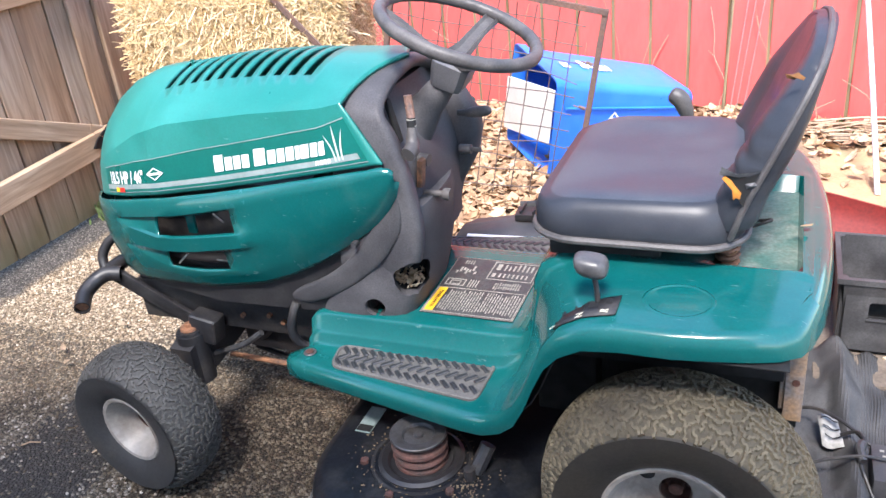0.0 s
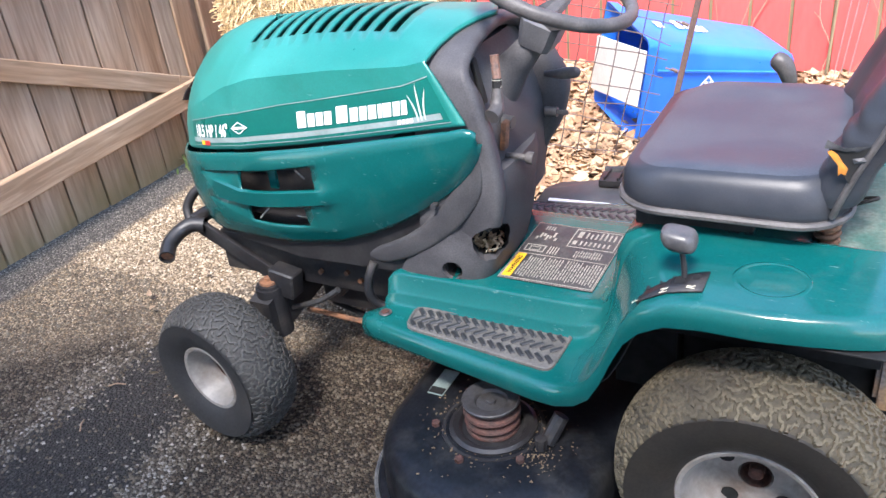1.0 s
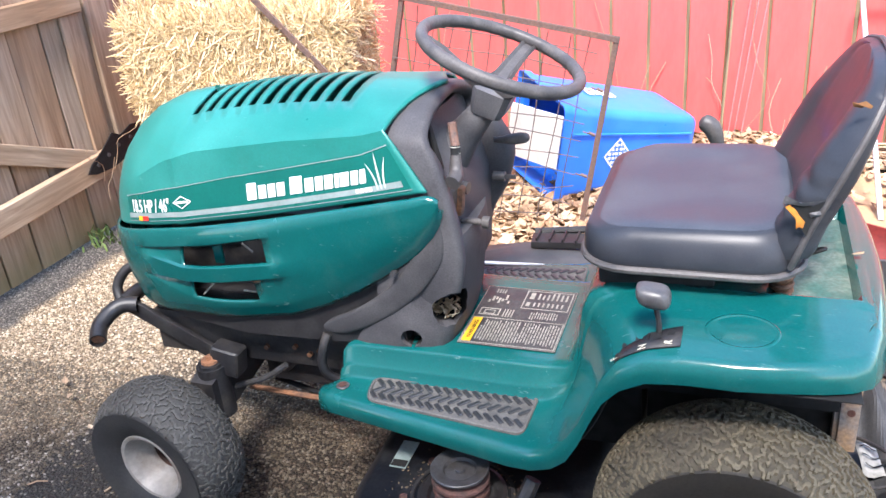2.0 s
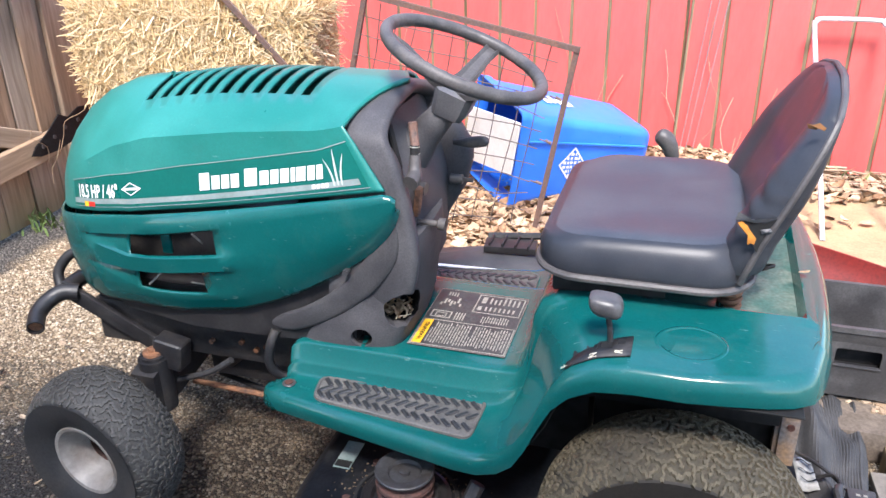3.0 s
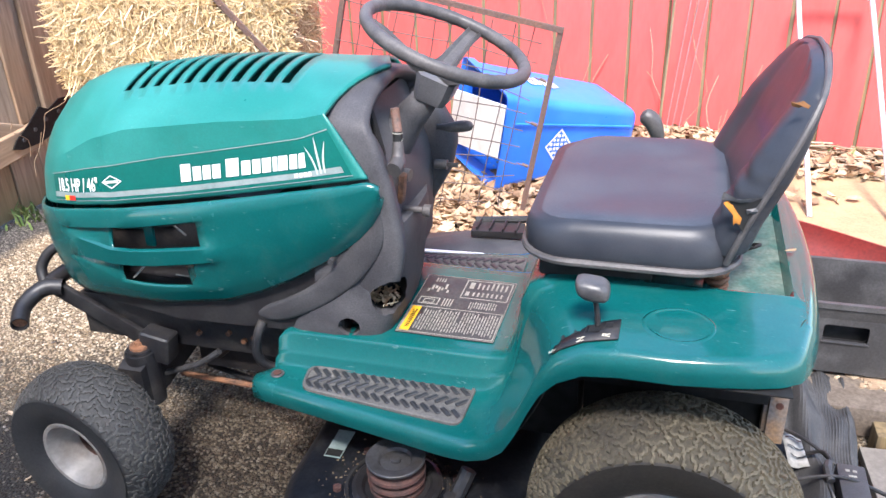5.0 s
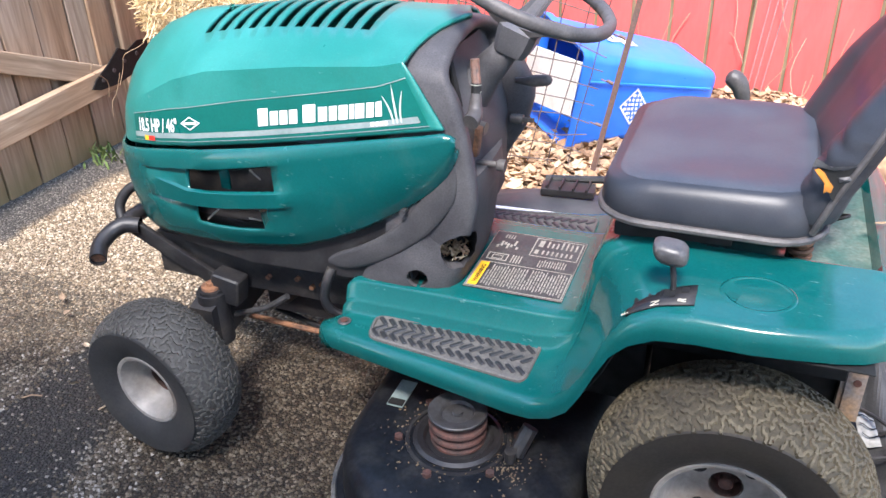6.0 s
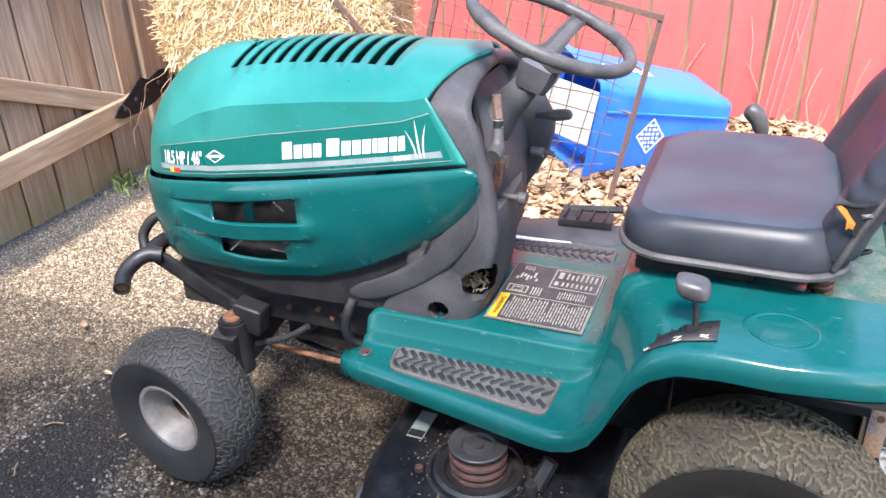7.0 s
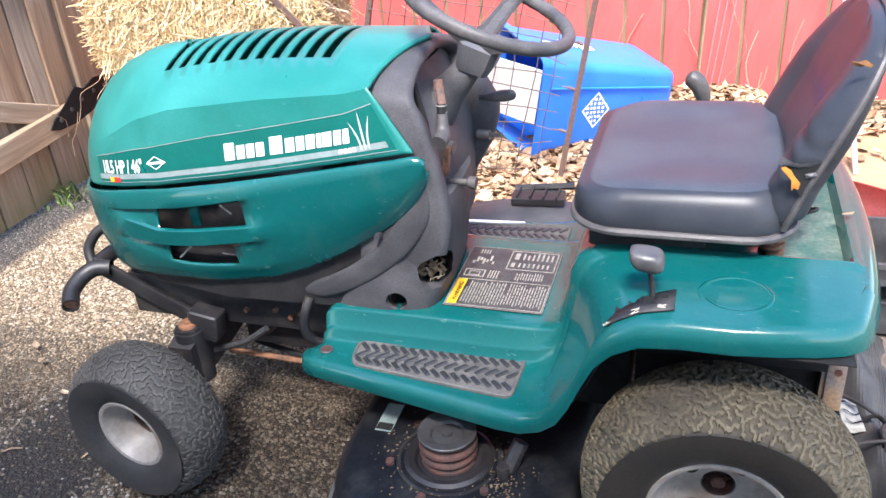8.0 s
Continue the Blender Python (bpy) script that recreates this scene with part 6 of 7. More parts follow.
gravel(11000, stained_shaded_spot, (0.0028, 0.0062), PEBBLE, "small brown pebbles set in the stained drive, darkened for shade")
GREYPEB = island_mat("pale_grey_pebbles", ((0.13, 0.11, 0.085), (0.24, 0.215, 0.18), (0.08, 0.066, 0.052), (0.36, 0.33, 0.29), (0.16, 0.14, 0.11)), 0.75)
gravel(900, lambda: (random.choice((-1.72, -1.26, -1.26)) + random.gauss(0, 0.06), random.uniform(-0.8, -0.15)), (0.0028, 0.0060), GREYPEB, "pale crushed pebbles beside the tar strip")
gravel(5000, lambda: (random.uniform(-2.35, -0.9), random.uniform(0.12, 0.85)), (0.0028, 0.0062), PALEPEB, "small sandy pebbles set in the pale part of the drive")


def rise(x, y):
    """Height of the leaf bed behind the tractor."""
    a = max(0.0, min(1.0, (y - 0.75) / 0.45))
    b = max(0.0, min(1.0, (x + 2.2) / 0.5)) * max(0.0, min(1.0, (0.35 - x) / 0.25))
    bump = 0.025 * noise.noise(Vector((x * 2.2, y * 2.2, 0)))
    return (0.085 + bump) * a * a * (3 - 2 * a) * b + 0.002


bm = bmesh.new()
ring_loft(bm, [[(-2.3 + 0.08 * i, 0.72 + 0.08 * j, rise(-2.3 + 0.08 * i, 0.72 + 0.08 * j)) for i in range(35)] for j in range(21)], False)
tagged(finish("leaf_bed", bm, SOIL), "brown soil bed under fallen leaves", "ground", kind="structure")


def scatter_leaves(bm, n, region, z_of, size=(0.025, 0.055)):
    for _ in range(n):
        x, y = region()
        s = random.uniform(*size)
        w = s * random.uniform(0.4, 0.75)
        m = Matrix.Translation((x, y, z_of(x, y) + random.uniform(0.003, 0.028))) @ Euler((random.gauss(0, 0.33), random.gauss(0, 0.33), random.uniform(0, 6.28))).to_matrix().to_4x4()
        c = random.uniform(-0.35, 0.6) * s
        prof = ((-1.0, 0.08), (-0.45, 0.8), (0.15, 1.0), (0.65, 0.6), (1.0, 0.06))
        L_, M_, R_ = [], [], []
        for u, k in prof:
            bend = c * u * u
            L_.append(bm.verts.new(m @ Vector((u * s, w * k * random.uniform(0.8, 1.15), bend + abs(c) * 0.5 * k))))
            M_.append(bm.verts.new(m @ Vector((u * s, 0, bend))))
            R_.append(bm.verts.new(m @ Vector((u * s, -w * k * random.uniform(0.8, 1.15), bend + abs(c) * 0.5 * k))))
        for k in range(4):
            bm.faces.new((L_[k], L_[k + 1], M_[k + 1], M_[k]))
            bm.faces.new((M_[k], M_[k + 1], R_[k + 1], R_[k]))


random.seed(31)
bm = bmesh.new()
scatter_leaves(bm, 9500, lambda: (random.uniform(-1.35, 0.2), random.uniform(0.85, 2.28)), rise, (0.015, 0.036))
scatter_leaves(bm, 1100, lambda: (random.uniform(0.2, 1.5), 2.29 - abs(random.gauss(0, 0.13))), lambda x, y: 0.02, (0.014, 0.038))
scatter_leaves(bm, 60, lambda: (random.uniform(0.3, 1.3), random.uniform(1.6, 2.1)), lambda x, y: 0.008, (0.02, 0.04))
tagged(finish("fallen_leaves", bm, LEAVES, smooth=False), "dry brown fallen leaves in a loose drift", "leaves", kind="stuff")
random.seed(33)
bm = bmesh.new()
for _ in range(60):
    x, y = random.uniform(0.2, 1.4), 2.27 - abs(random.gauss(0, 0.09))
    a, l = random.gauss(0.1, 0.35), random.uniform(0.10, 0.45)
    d = Vector((math.cos(a), math.sin(a) * 0.5, random.uniform(-0.05, 0.08))) * l / 2
    c = Vector((x, y, random.uniform(0.03, 0.07)))
    tube(bm, [c - d, c + Vector((0, 0, random.uniform(-0.01, 0.01))), c + d], random.uniform(0.002, 0.006), 5)
for _ in range(9):
    x, y = random.uniform(-1.1, 0.5), random.uniform(2.15, 2.28)
    h = random.uniform(0.12, 0.45)
    tube(bm, smooth_path([(x, y, rise(x, y)), (x + random.uniform(-0.05, 0.05), y + 0.01, h * 0.6), (x + random.uniform(-0.12, 0.12), y + 0.015, h)], 3), 0.0022, 4)
for _ in range(8):
    x, h = random.choice((random.uniform(-1.35, -0.75), random.uniform(-0.75, 0.1))), random.uniform(0.25, 0.75)
    y = 2.285
    pts = [(x, y - 0.05, rise(x, y))]
    for k in range(1, 6):
        x += random.gauss(0.015, 0.045)
        pts.append((x, y - 0.05 + 0.045 * min(1, k / 3) + random.gauss(0, 0.004), h * k / 5))
    tube(bm, smooth_path(pts, 3), 0.0013, 4)
    if random.random() < 0.7:
        p = Vector(pts[3])
        tube(bm, [p, p + Vector((random.uniform(-0.09, 0.09), -0.01, random.uniform(0.02, 0.12)))], 0.0014, 4)
for _ in range(7):
    y = random.uniform(1.0, 1.3)
    p = Vector((-2.47, y, random.uniform(0.15, 0.3)))
    pts = [p]
    for k in range(4):
        p = p + Vector((random.uniform(0.0, 0.03), random.gauss(0, 0.04), random.uniform(0.02, 0.08)))
        pts.append(p)
    tube(bm, smooth_path(pts, 3), 0.0016, 4)
tagged(finish("dry_twigs", bm, TWIG), "dry twigs and stems along the red fence", "twigs", kind="stuff")
bm = bmesh.new()
for x, y, l, a in ((0.55, 2.13, 0.5, 0.12), (0.75, 2.08, 0.6, -0.05), (0.5, 2.2, 0.4, 0.3)):
    d = Vector((math.cos(a), math.sin(a), 0)) * l / 2
    c = Vector((x, y, 0.035))
    tube(bm, [c - d, c, c + d], 0.014, 8, radii=[0.012, 0.016, 0.010])
tagged(finish("fallen_branches", bm, TWIG), "bare pale fallen branches by the fence", "branches", kind="stuff")
bm = bmesh.new()
box(bm, (0.95, 1.72, 0.006), (1.5, 0.72, 0.012), 0.004, seg=1)
tagged(finish("paving_slab", bm, SLABM, smooth=False), "tan sandy paving by the red fence", "paving", kind="structure")
random.seed(41)
bm = bmesh.new()
for cx, cy, n in ((-2.49, 0.98, 45), (-2.44, 1.12, 25), (0.40, 2.25, 30), (0.62, 2.26, 20)):
    for _ in range(n):
        x, y = cx + random.gauss(0, 0.04), cy + random.gauss(0, 0.05)
        h, a = random.uniform(0.02, 0.09), random.uniform(0, 6.28)
        dx, dy = math.cos(a), math.sin(a)
        w = 0.004
        p = [Vector((x, y, 0)), Vector((x + dx * h * 0.3, y + dy * h * 0.3, h * 0.7)), Vector((x + dx * h * 0.8, y + dy * h * 0.8, h))]
        n_ = Vector((-dy, dx, 0)) * w
        v = [bm.verts.new(q) for q in (p[0] - n_, p[0] + n_, p[1] + n_ * 1.4, p[1] - n_ * 1.4, p[2])]
        bm.faces.new(v[:4])
        bm.faces.new((v[3], v[2], v[4]))
tagged(finish("weeds", bm, WEED, smooth=False), "small green weeds at the fence foot", "weeds", kind="stuff")

# unseen wall added behind the camera to block sun; its shade lies over the near part of the drive
bm = bmesh.new()
box(bm, (-0.5, -3.1, SHADE_WALL_H / 2), (5.4, 0.2, SHADE_WALL_H), 0)
tagged(finish("wall_house", bm, WALLM, smooth=False), "unseen pale wall added to shade the near drive", "wall", kind="structure")

# straw bales
random.seed(51)


def straw_bale(x0, x1, y0, y1, z0, z1, n, label):
    ob = tagged(empty("straw_bale", ((x0 + x1) / 2, (y0 + y1) / 2, z0)), label, "straw bale", group="straw bales")
    cx, cy = (x0 + x1) / 2, (y0 + y1) / 2
    bm = bmesh.new()
    box(bm, (0, 0, (z1 - z0) / 2), (x1 - x0 - 0.05, y1 - y0 - 0.05, z1 - z0 - 0.03), 0.05, seg=3)
    part("core", bm, STRAWCORE, ob)
    bm = bmesh.new()
    hx, hy, hz = (x1 - x0) / 2, (y1 - y0) / 2, (z1 - z0) / 2
    for _ in range(n):
        f = random.random()
        sag = lambda u: 0.025 * math.sin(u * 9) + 0.02 * noise.noise(Vector((u * 5, 0, 3)))
        if f < 0.55:
            p = Vector((random.uniform(-hx, hx), -hy + random.gauss(0, 0.012), random.uniform(-hz, hz)))
            nrm = Vector((0, -1, 0))
        elif f < 0.80:
            p = Vector((random.uniform(-hx, hx), random.uniform(-hy, hy), hz + random.gauss(0, 0.010)))
            nrm = Vector((0, 0, 1))
        elif f < 0.92:
            p = Vector((-hx + random.gauss(0, 0.012), random.uniform(-hy, hy), random.uniform(-hz, hz)))
            nrm = Vector((-1, 0, 0))
        else:
            p = Vector((hx + random.gauss(0, 0.012), random.uniform(-hy, hy), random.uniform(-hz, hz)))
            nrm = Vector((1, 0, 0))
        p.z += sag(p.x) * (1 if p.z > 0 else 0.4)
        k = Vector((abs(p.x) / hx, abs(p.y) / hy, abs(p.z) / hz))
        r = max(0, k.x - 0.86) ** 1.5 * 2.2 + max(0, k.z - 0.78) ** 1.5 * 2.2
        p -= nrm * r * 0.30
        d = Vector((random.gauss(0, 0.8), random.gauss(0, 0.35), random.gauss(-0.15, 0.9)))
        d = (d - nrm * d.dot(nrm) * 0.75).normalized()
        l = random.uniform(0.02, 0.085)
        w = random.uniform(0.0009, 0.0024)
        side = d.cross(nrm).normalized() * w
        lift = nrm * random.uniform(-0.2, 0.55) * l
        pts = [p - d * l + nrm * 0.004, p + nrm * 0.007 + Vector((random.gauss(0, 0.003), 0, random.gauss(0, 0.003))), p + d * l + lift]
        a = [bm.verts.new(q - side) for q in pts]
        b = [bm.verts.new(q + side) for q in pts]
        for i in range(2):
            bm.faces.new((a[i], a[i + 1], b[i + 1], b[i]))
    for v in bm.verts:
        v.co.z += hz
    s = part("loose_straw", bm, STRAW, ob, "loose golden stalks", smooth=False)
    tagged(s, kind="stuff")
    return ob


STRAWCORE = mat("packed_straw", (0.28, 0.19, 0.075), 0.9, var=0.3, scale=40, second=(0.13, 0.08, 0.03), fine=160, bump=0.8, dist=0.01)
straw_bale(-2.33, -1.37, 1.15, 1.50, 0.485, 0.90, 36000, "golden straw bale with loose stalks, stacked on another bale")
straw_bale(-2.02, -1.45, 1.22, 1.60, 0.02, 0.480, 900, "lower straw bale under the stack")
bm = bmesh.new()
box(bm, (0, 0, 0), (0.70, 0.008, 0.024), 0.002, seg=1)
strap = tagged(finish("wooden_strip", bm, IRON, smooth=False), "thin brown strip leaning across the straw bale", "strip")
strap.matrix_world = Matrix.Translation((-1.445, 1.105, 0.715)) @ Matrix.Rotation(radians(47), 4, "Y")

# wooden gate and fence
fence = tagged(empty("wooden_fence", (-2.57, 0, 0)), "weathered grey-brown board fence with rails and braces", "fence", kind="structure")
random.seed(4)
bw = 0.163
for i in range(25):
    y = -1.54 + bw * i
    bm = bmesh.new()
    n = 6
    rows = []
    for k in range(n + 1):
        z = 0.015 + 1.85 * k / n
        wv = 0.0775 + random.uniform(-0.0012, 0.0012)
        cu = random.uniform(-0.0015, 0.0015)
        rows.append([(-0.011 + cu, -wv, z), (0.009 + cu, -wv, z), (0.011 + cu, -wv + 0.003, z), (0.011 + cu, wv - 0.003, z), (0.009 + cu, wv, z), (-0.011 + cu, wv, z)])
    ring_loft(bm, rows)
    b = part("board", bm, BOARD, fence, smooth=False)
    b.location = (random.uniform(-0.003, 0.003), y, 0)
bm = bmesh.new()
box(bm, (-0.03, 0.4, 0.95), (0.02, 4.0, 1.8), 0)
part("back_boards", bm, BATTEN, fence, smooth=False)


def fence_bar(name, y0, z0, y1, z1, wide, x=0.033, d=0.038, m=None):
    bm = bmesh.new()
    L = math.hypot(y1 - y0, z1 - z0)
    box(bm, (0, 0, 0), (d, L, wide), 0.004, seg=1)
    b = part(name, bm, m or RAIL, fence, smooth=False)
    b.location = (x, (y0 + y1) / 2, (z0 + z1) / 2)
    b.rotation_euler = (math.atan2(z1 - z0, y1 - y0), 0, 0)
    return b


fence_bar("brace", -1.3, 1.297, 1.06, 0.330, 0.080, 0.031, 0.036)
fence_bar("brace", -1.55, 0.200, 1.12, 0.313, 0.103, 0.052, 0.036)
fence_bar("rail", -1.5, 0.957, 1.19, 0.957, 0.085)
fence_bar("stile", 1.135, 0.36, 1.135, 1.86, 0.105, 0.020, 0.014, POSTM)
fence_bar("post", 1.30, 0.0, 1.30, 1.9, 0.15, 0.022, 0.024, POSTM)
bm = bmesh.new()
vs = [bm.verts.new((0, y, z)) for y, z in ((0.955, 0.305), (0.985, 0.335), (1.06, 0.372), (1.14, 0.425), (1.19, 0.40), (1.26, 0.425), (1.33, 0.415), (1.36, 0.36), (1.30, 0.335), (1.20, 0.30), (1.10, 0.285), (1.0, 0.29))]
f = bm.faces.new(vs)
r = bmesh.ops.extrude_face_region(bm, geom=[f])
bmesh.ops.translate(bm, vec=(0.006, 0, 0), verts=[v for v in r["geom"] if isinstance(v, bmesh.types.BMVert)])
hg = finish("strap_hinge", bm, HINGE, smooth=False)
hg.location = (-2.495, 0, 0)
tagged(hg, "black iron strap hinge on the gate brace", "hinge")
for y, z in ((1.02, 0.325), (1.09, 0.345), (1.16, 0.365), (1.24, 0.375), (1.31, 0.375)):
    bm = bmesh.new()
    tube(bm, [(0.004, y, z), (0.010, y, z)], 0.009, 8)
    part("hinge_bolt", bm, GREYM, hg)

# red fence
redf = tagged(empty("red_fence", (0, 2.32, 0)), "bright red painted board fence with narrow gaps", "fence", kind="structure")
random.seed(8)
for i in range(26):
    x = -2.518 + 0.168 * i
    bm = bmesh.new()
    rows = []
    for k in range(7):
        z = 0.01 + 1.9 * k / 6
        wa, wb = 0.0772 + random.uniform(-0.0025, 0.001), 0.0772 + random.uniform(-0.0025, 0.001)
        cu = random.uniform(-0.002, 0.002)
        rows.append([(-wa, 0.010 + cu, z), (-wa, -0.008 + cu, z), (-wa + 0.003, -0.010 + cu, z), (wb - 0.003, -0.010 + cu, z), (wb, -0.008 + cu, z), (wb, 0.010 + cu, z)])
    ring_loft(bm, rows)
    b = part("board", bm, REDP, redf, smooth=False)
    b.location = (x, random.uniform(-0.003, 0.003), 0)
bm = bmesh.new()
box(bm, (-0.4, 0.0035, 0.95), (4.4, 0.012, 1.88), 0)
part("back_battens", bm, BATTEN, redf, smooth=False)

# thin rods leaning on the red fence
for xa, xb, r in ((-0.085, -0.055, 0.006), (-0.055, 0.030, 0.0024), (-0.030, 0.065, 0.0024), (0.0, 0.105, 0.0024)):
    bm = bmesh.new()
    tube(bm, [(xa, 2.24, rise(xa, 2.24) + 0.0), (xb, 2.300, 0.95), (xb + (xb - xa) * 0.5, 2.303, 1.4)], r, 8)
    tagged(finish("garden_rod", bm, RODM if r < 0.005 else BATTEN), "thin rod leaning against the red fence", "rod", group="rods at the red fence")

# white tubular frame against the fence
bm = bmesh.new()
tube(bm, smooth_path([(0.508, 1.58, 0.012), (0.47, 1.87, 0.33), (0.428, 2.19, 0.665), (0.432, 2.225, 0.705), (0.46, 2.235, 0.715), (0.66, 2.235, 0.715), (0.69, 2.225, 0.70), (0.705, 2.19, 0.66), (0.79, 1.58, 0.012)], 6), 0.0100, 12)
tagged(finish("tubular_frame", bm, WHITEM), "white painted tubular frame leaning by the fence", "frame")

# blue bin on its side
bin_ob = tagged(empty("recycling_bin", (-0.5, 1.6, 0.1)), "bright blue plastic bin lying on its side in leaves", "bin")
A = [Vector(p) for p in ((-0.655, 1.365, 0.115), (-0.588, 1.312, 0.500), (-0.815, 1.565, 0.575), (-0.90, 1.65, 0.16))]
B = [Vector(p) for p in ((-0.185, 1.80, 0.085), (-0.148, 1.745, 0.340), (-0.335, 1.955, 0.39), (-0.39, 2.0, 0.10))]


def quad_ring(q, r):
    """A four-cornered ring with rounded corners."""
    out = []
    for i in range(4):
        p, a, b = q[i], q[i - 1], q[(i + 1) % 4]
        da, db = (a - p).normalized() * r, (b - p).normalized() * r
        for k in range(4):
            t = k / 3
            out.append(p + da * (1 - t) ** 2 + db * t ** 2)
    return out


def mixq(t, grow=0.0):
    q = [A[i].lerp(B[i], t) for i in range(4)]
    c = sum(q, Vector()) / 4
    return [p + (p - c).normalized() * grow for p in q]


bm = bmesh.new()
rings = [quad_ring(mixq(0.06, -0.03), 0.02), quad_ring(mixq(-0.01, -0.004), 0.025), quad_ring(mixq(-0.015, 0.010), 0.03), quad_ring(mixq(0.045, 0.012), 0.03), quad_ring(mixq(0.05, 0.0), 0.03)]
rings += [quad_ring(mixq(t), 0.035) for t in (0.2, 0.4, 0.6, 0.8, 0.94)] + [quad_ring(mixq(0.985, -0.015), 0.04), quad_ring(mixq(1.0, -0.05), 0.04)]
ring_loft(bm, rings, True, False)
vs = [bm.verts.new(p) for p in quad_ring(mixq(1.0, -0.05), 0.04)]
bm.faces.new(vs)
vs = [bm.verts.new(p) for p in quad_ring(mixq(0.5, -0.03), 0.03)]
bm.faces.new(vs)
for v in bm.verts:
    v.co -= Vector((-0.5, 1.6, 0.1))
part("body", bm, BLUE, bin_ob, sharp=50)


def bin_face(s, t, off=0.004):
    """A place on the bin's front side: s along it, t up it."""
    p = A[0].lerp(B[0], s).lerp(A[1].lerp(B[1], s), t)
    n = (B[0] - A[0]).cross(A[1] - A[0]).normalized()
    if n.y > 0:
        n = -n
    return p + n * off - Vector((-0.5, 1.6, 0.1))


bm = bmesh.new()
for t in (0.74,):
    a = [bin_face(0.06 + 0.88 * k / 12, t, 0.006) for k in range(13)]
    tube(bm, a, 0.005, 6)
part("lid_seam", bm, BLUE, bin_ob)
bm = bmesh.new()
cs, ct = 0.405, 0.46
for k in range(4):
    d = ((0, 1), (1, 0), (0, -1), (-1, 0))
    a, b = d[k], d[(k + 1) % 4]
    q = [(a, 1.0), (b, 1.0), (b, 0.86), (a, 0.86)]
    bm.faces.new([bm.verts.new(bin_face(cs + p[0] * 0.102 * s, ct + p[1] * 0.235 * s, 0.0035)) for p, s in q])
random.seed(3)
for r_ in range(6):
    v = -0.62 + 0.25 * r_
    w_ = 0.86 - abs(v)
    u = -w_
    while u < w_ - 0.1:
        l = random.uniform(0.08, 0.25)
        q = [(u, v - 0.08), (min(u + l, w_), v - 0.08), (min(u + l, w_), v + 0.08), (u, v + 0.08)]
        bm.faces.new([bm.verts.new(bin_face(cs + a * 0.096, ct + b * 0.222, 0.0035)) for a, b in q])
        u += l + random.uniform(0.05, 0.14)
part("diamond_shape", bm, WHITE, bin_ob, "plain white diamond shape", smooth=False)
bm = bmesh.new()
TN, TF = A[1], A[2]
for s0, s1, v0, v1 in ((0.16, 0.21, 0.42, 0.56), (0.30, 0.345, 0.45, 0.66), (0.36, 0.385, 0.47, 0.66), (0.40, 0.47, 0.42, 0.60), (0.485, 0.50, 0.44, 0.6)):
    q = []
    for s, v in ((s0, v0), (s1, v0), (s1, v1), (s0, v1)):
        p = A[1].lerp(B[1], s).lerp(A[2].lerp(B[2], s), v) + Vector((0, -0.001, 0.005)) - Vector((-0.5, 1.6, 0.1))
        q.append(bm.verts.new(p))
    bm.faces.new(q)
part("top_mark", bm, WHITE, bin_ob, "pale scuffed marks", smooth=False)
bm = bmesh.new()
W4 = [Vector(p) for p in ((-0.618, 1.318, 0.272), (-0.578, 1.290, 0.482), (-0.840, 1.582, 0.448), (-0.886, 1.626, 0.222))]
n = Vector((-0.7, -0.7, 0)) * 0.02
rows = [[p + n - Vector((-0.5, 1.6, 0.1)) for p in W4], [p + n * 1.5 - Vector((-0.5, 1.6, 0.1)) for p in W4]]
ring_loft(bm, rows)
part("white_sheet", bm, WHITEP, bin_ob, "white panel in the bin's open end", smooth=False)

# angle-iron frame with wire mesh
cage = tagged(empty("wire_panel", (0, 1.2, 0)), "rusty angle-iron frame with a wire mesh panel", "wire panel")
TL, TR, BL, BR = Vector((-1.135, 0, 0.925)), Vector((-0.396, 0, 0.768)), Vector((-1.355, 0, 0.03)), Vector((-0.540, 0, 0.0))
for a, b in ((TL, TR), (TR, BR), (TL, BL)):
    lay = Vector((0, 0.0 if b is TR else 0.004, 0))
    bm = bmesh.new()
    d = (b - a).normalized()
    s = Vector((0, 1, 0)).cross(d)
    rings = []
    for p in (a - d * 0.01, b + d * 0.01):
        rings.append([p + lay + s * u + Vector((0, v, 0)) for u, v in ((-0.009, -0.009), (0.009, -0.009), (0.009, -0.0055), (-0.0055, -0.0055), (-0.0055, 0.009), (-0.009, 0.009))])
    ring_loft(bm, rings)
    part("angle_bar", bm, IRON, cage, smooth=False)
random.seed(9)


def cage_at(u, v):
    return TL.lerp(TR, u).lerp(BL.lerp(BR, u), v)


for k in range(1, 11):
    bm = bmesh.new()
    u = k / 11 * 0.97
    tube(bm, [cage_at(u + random.gauss(0, 0.006), v) + Vector((0, random.gauss(0.0, 0.008), 0)) for v in (0.02, 0.2, 0.4, 0.6, 0.8, 1.0)], 0.0021, 5)
    part("wire", bm, WIRE, cage)
for k in range(1, 13):
    bm = bmesh.new()
    v = k / 13
    tube(bm, [cage_at(u, v + random.gauss(0, 0.006)) + Vector((0, random.gauss(0, 0.008), 0)) for u in (0.0, 0.2, 0.4, 0.6, 0.8, 0.93)], 0.0021, 5)
    part("wire", bm, WIRE, cage)
for v in (0.22, 0.42, 0.62):
    bm = bmesh.new()
    tube(bm, [cage_at(0.93, v), cage_at(0.985, v + 0.01)], 0.003, 6)
    tube(bm, [cage_at(0.955, v), cage_at(0.985, v + 0.008)], 0.006, 6)
    part("mesh_clip", bm, IRON, cage)

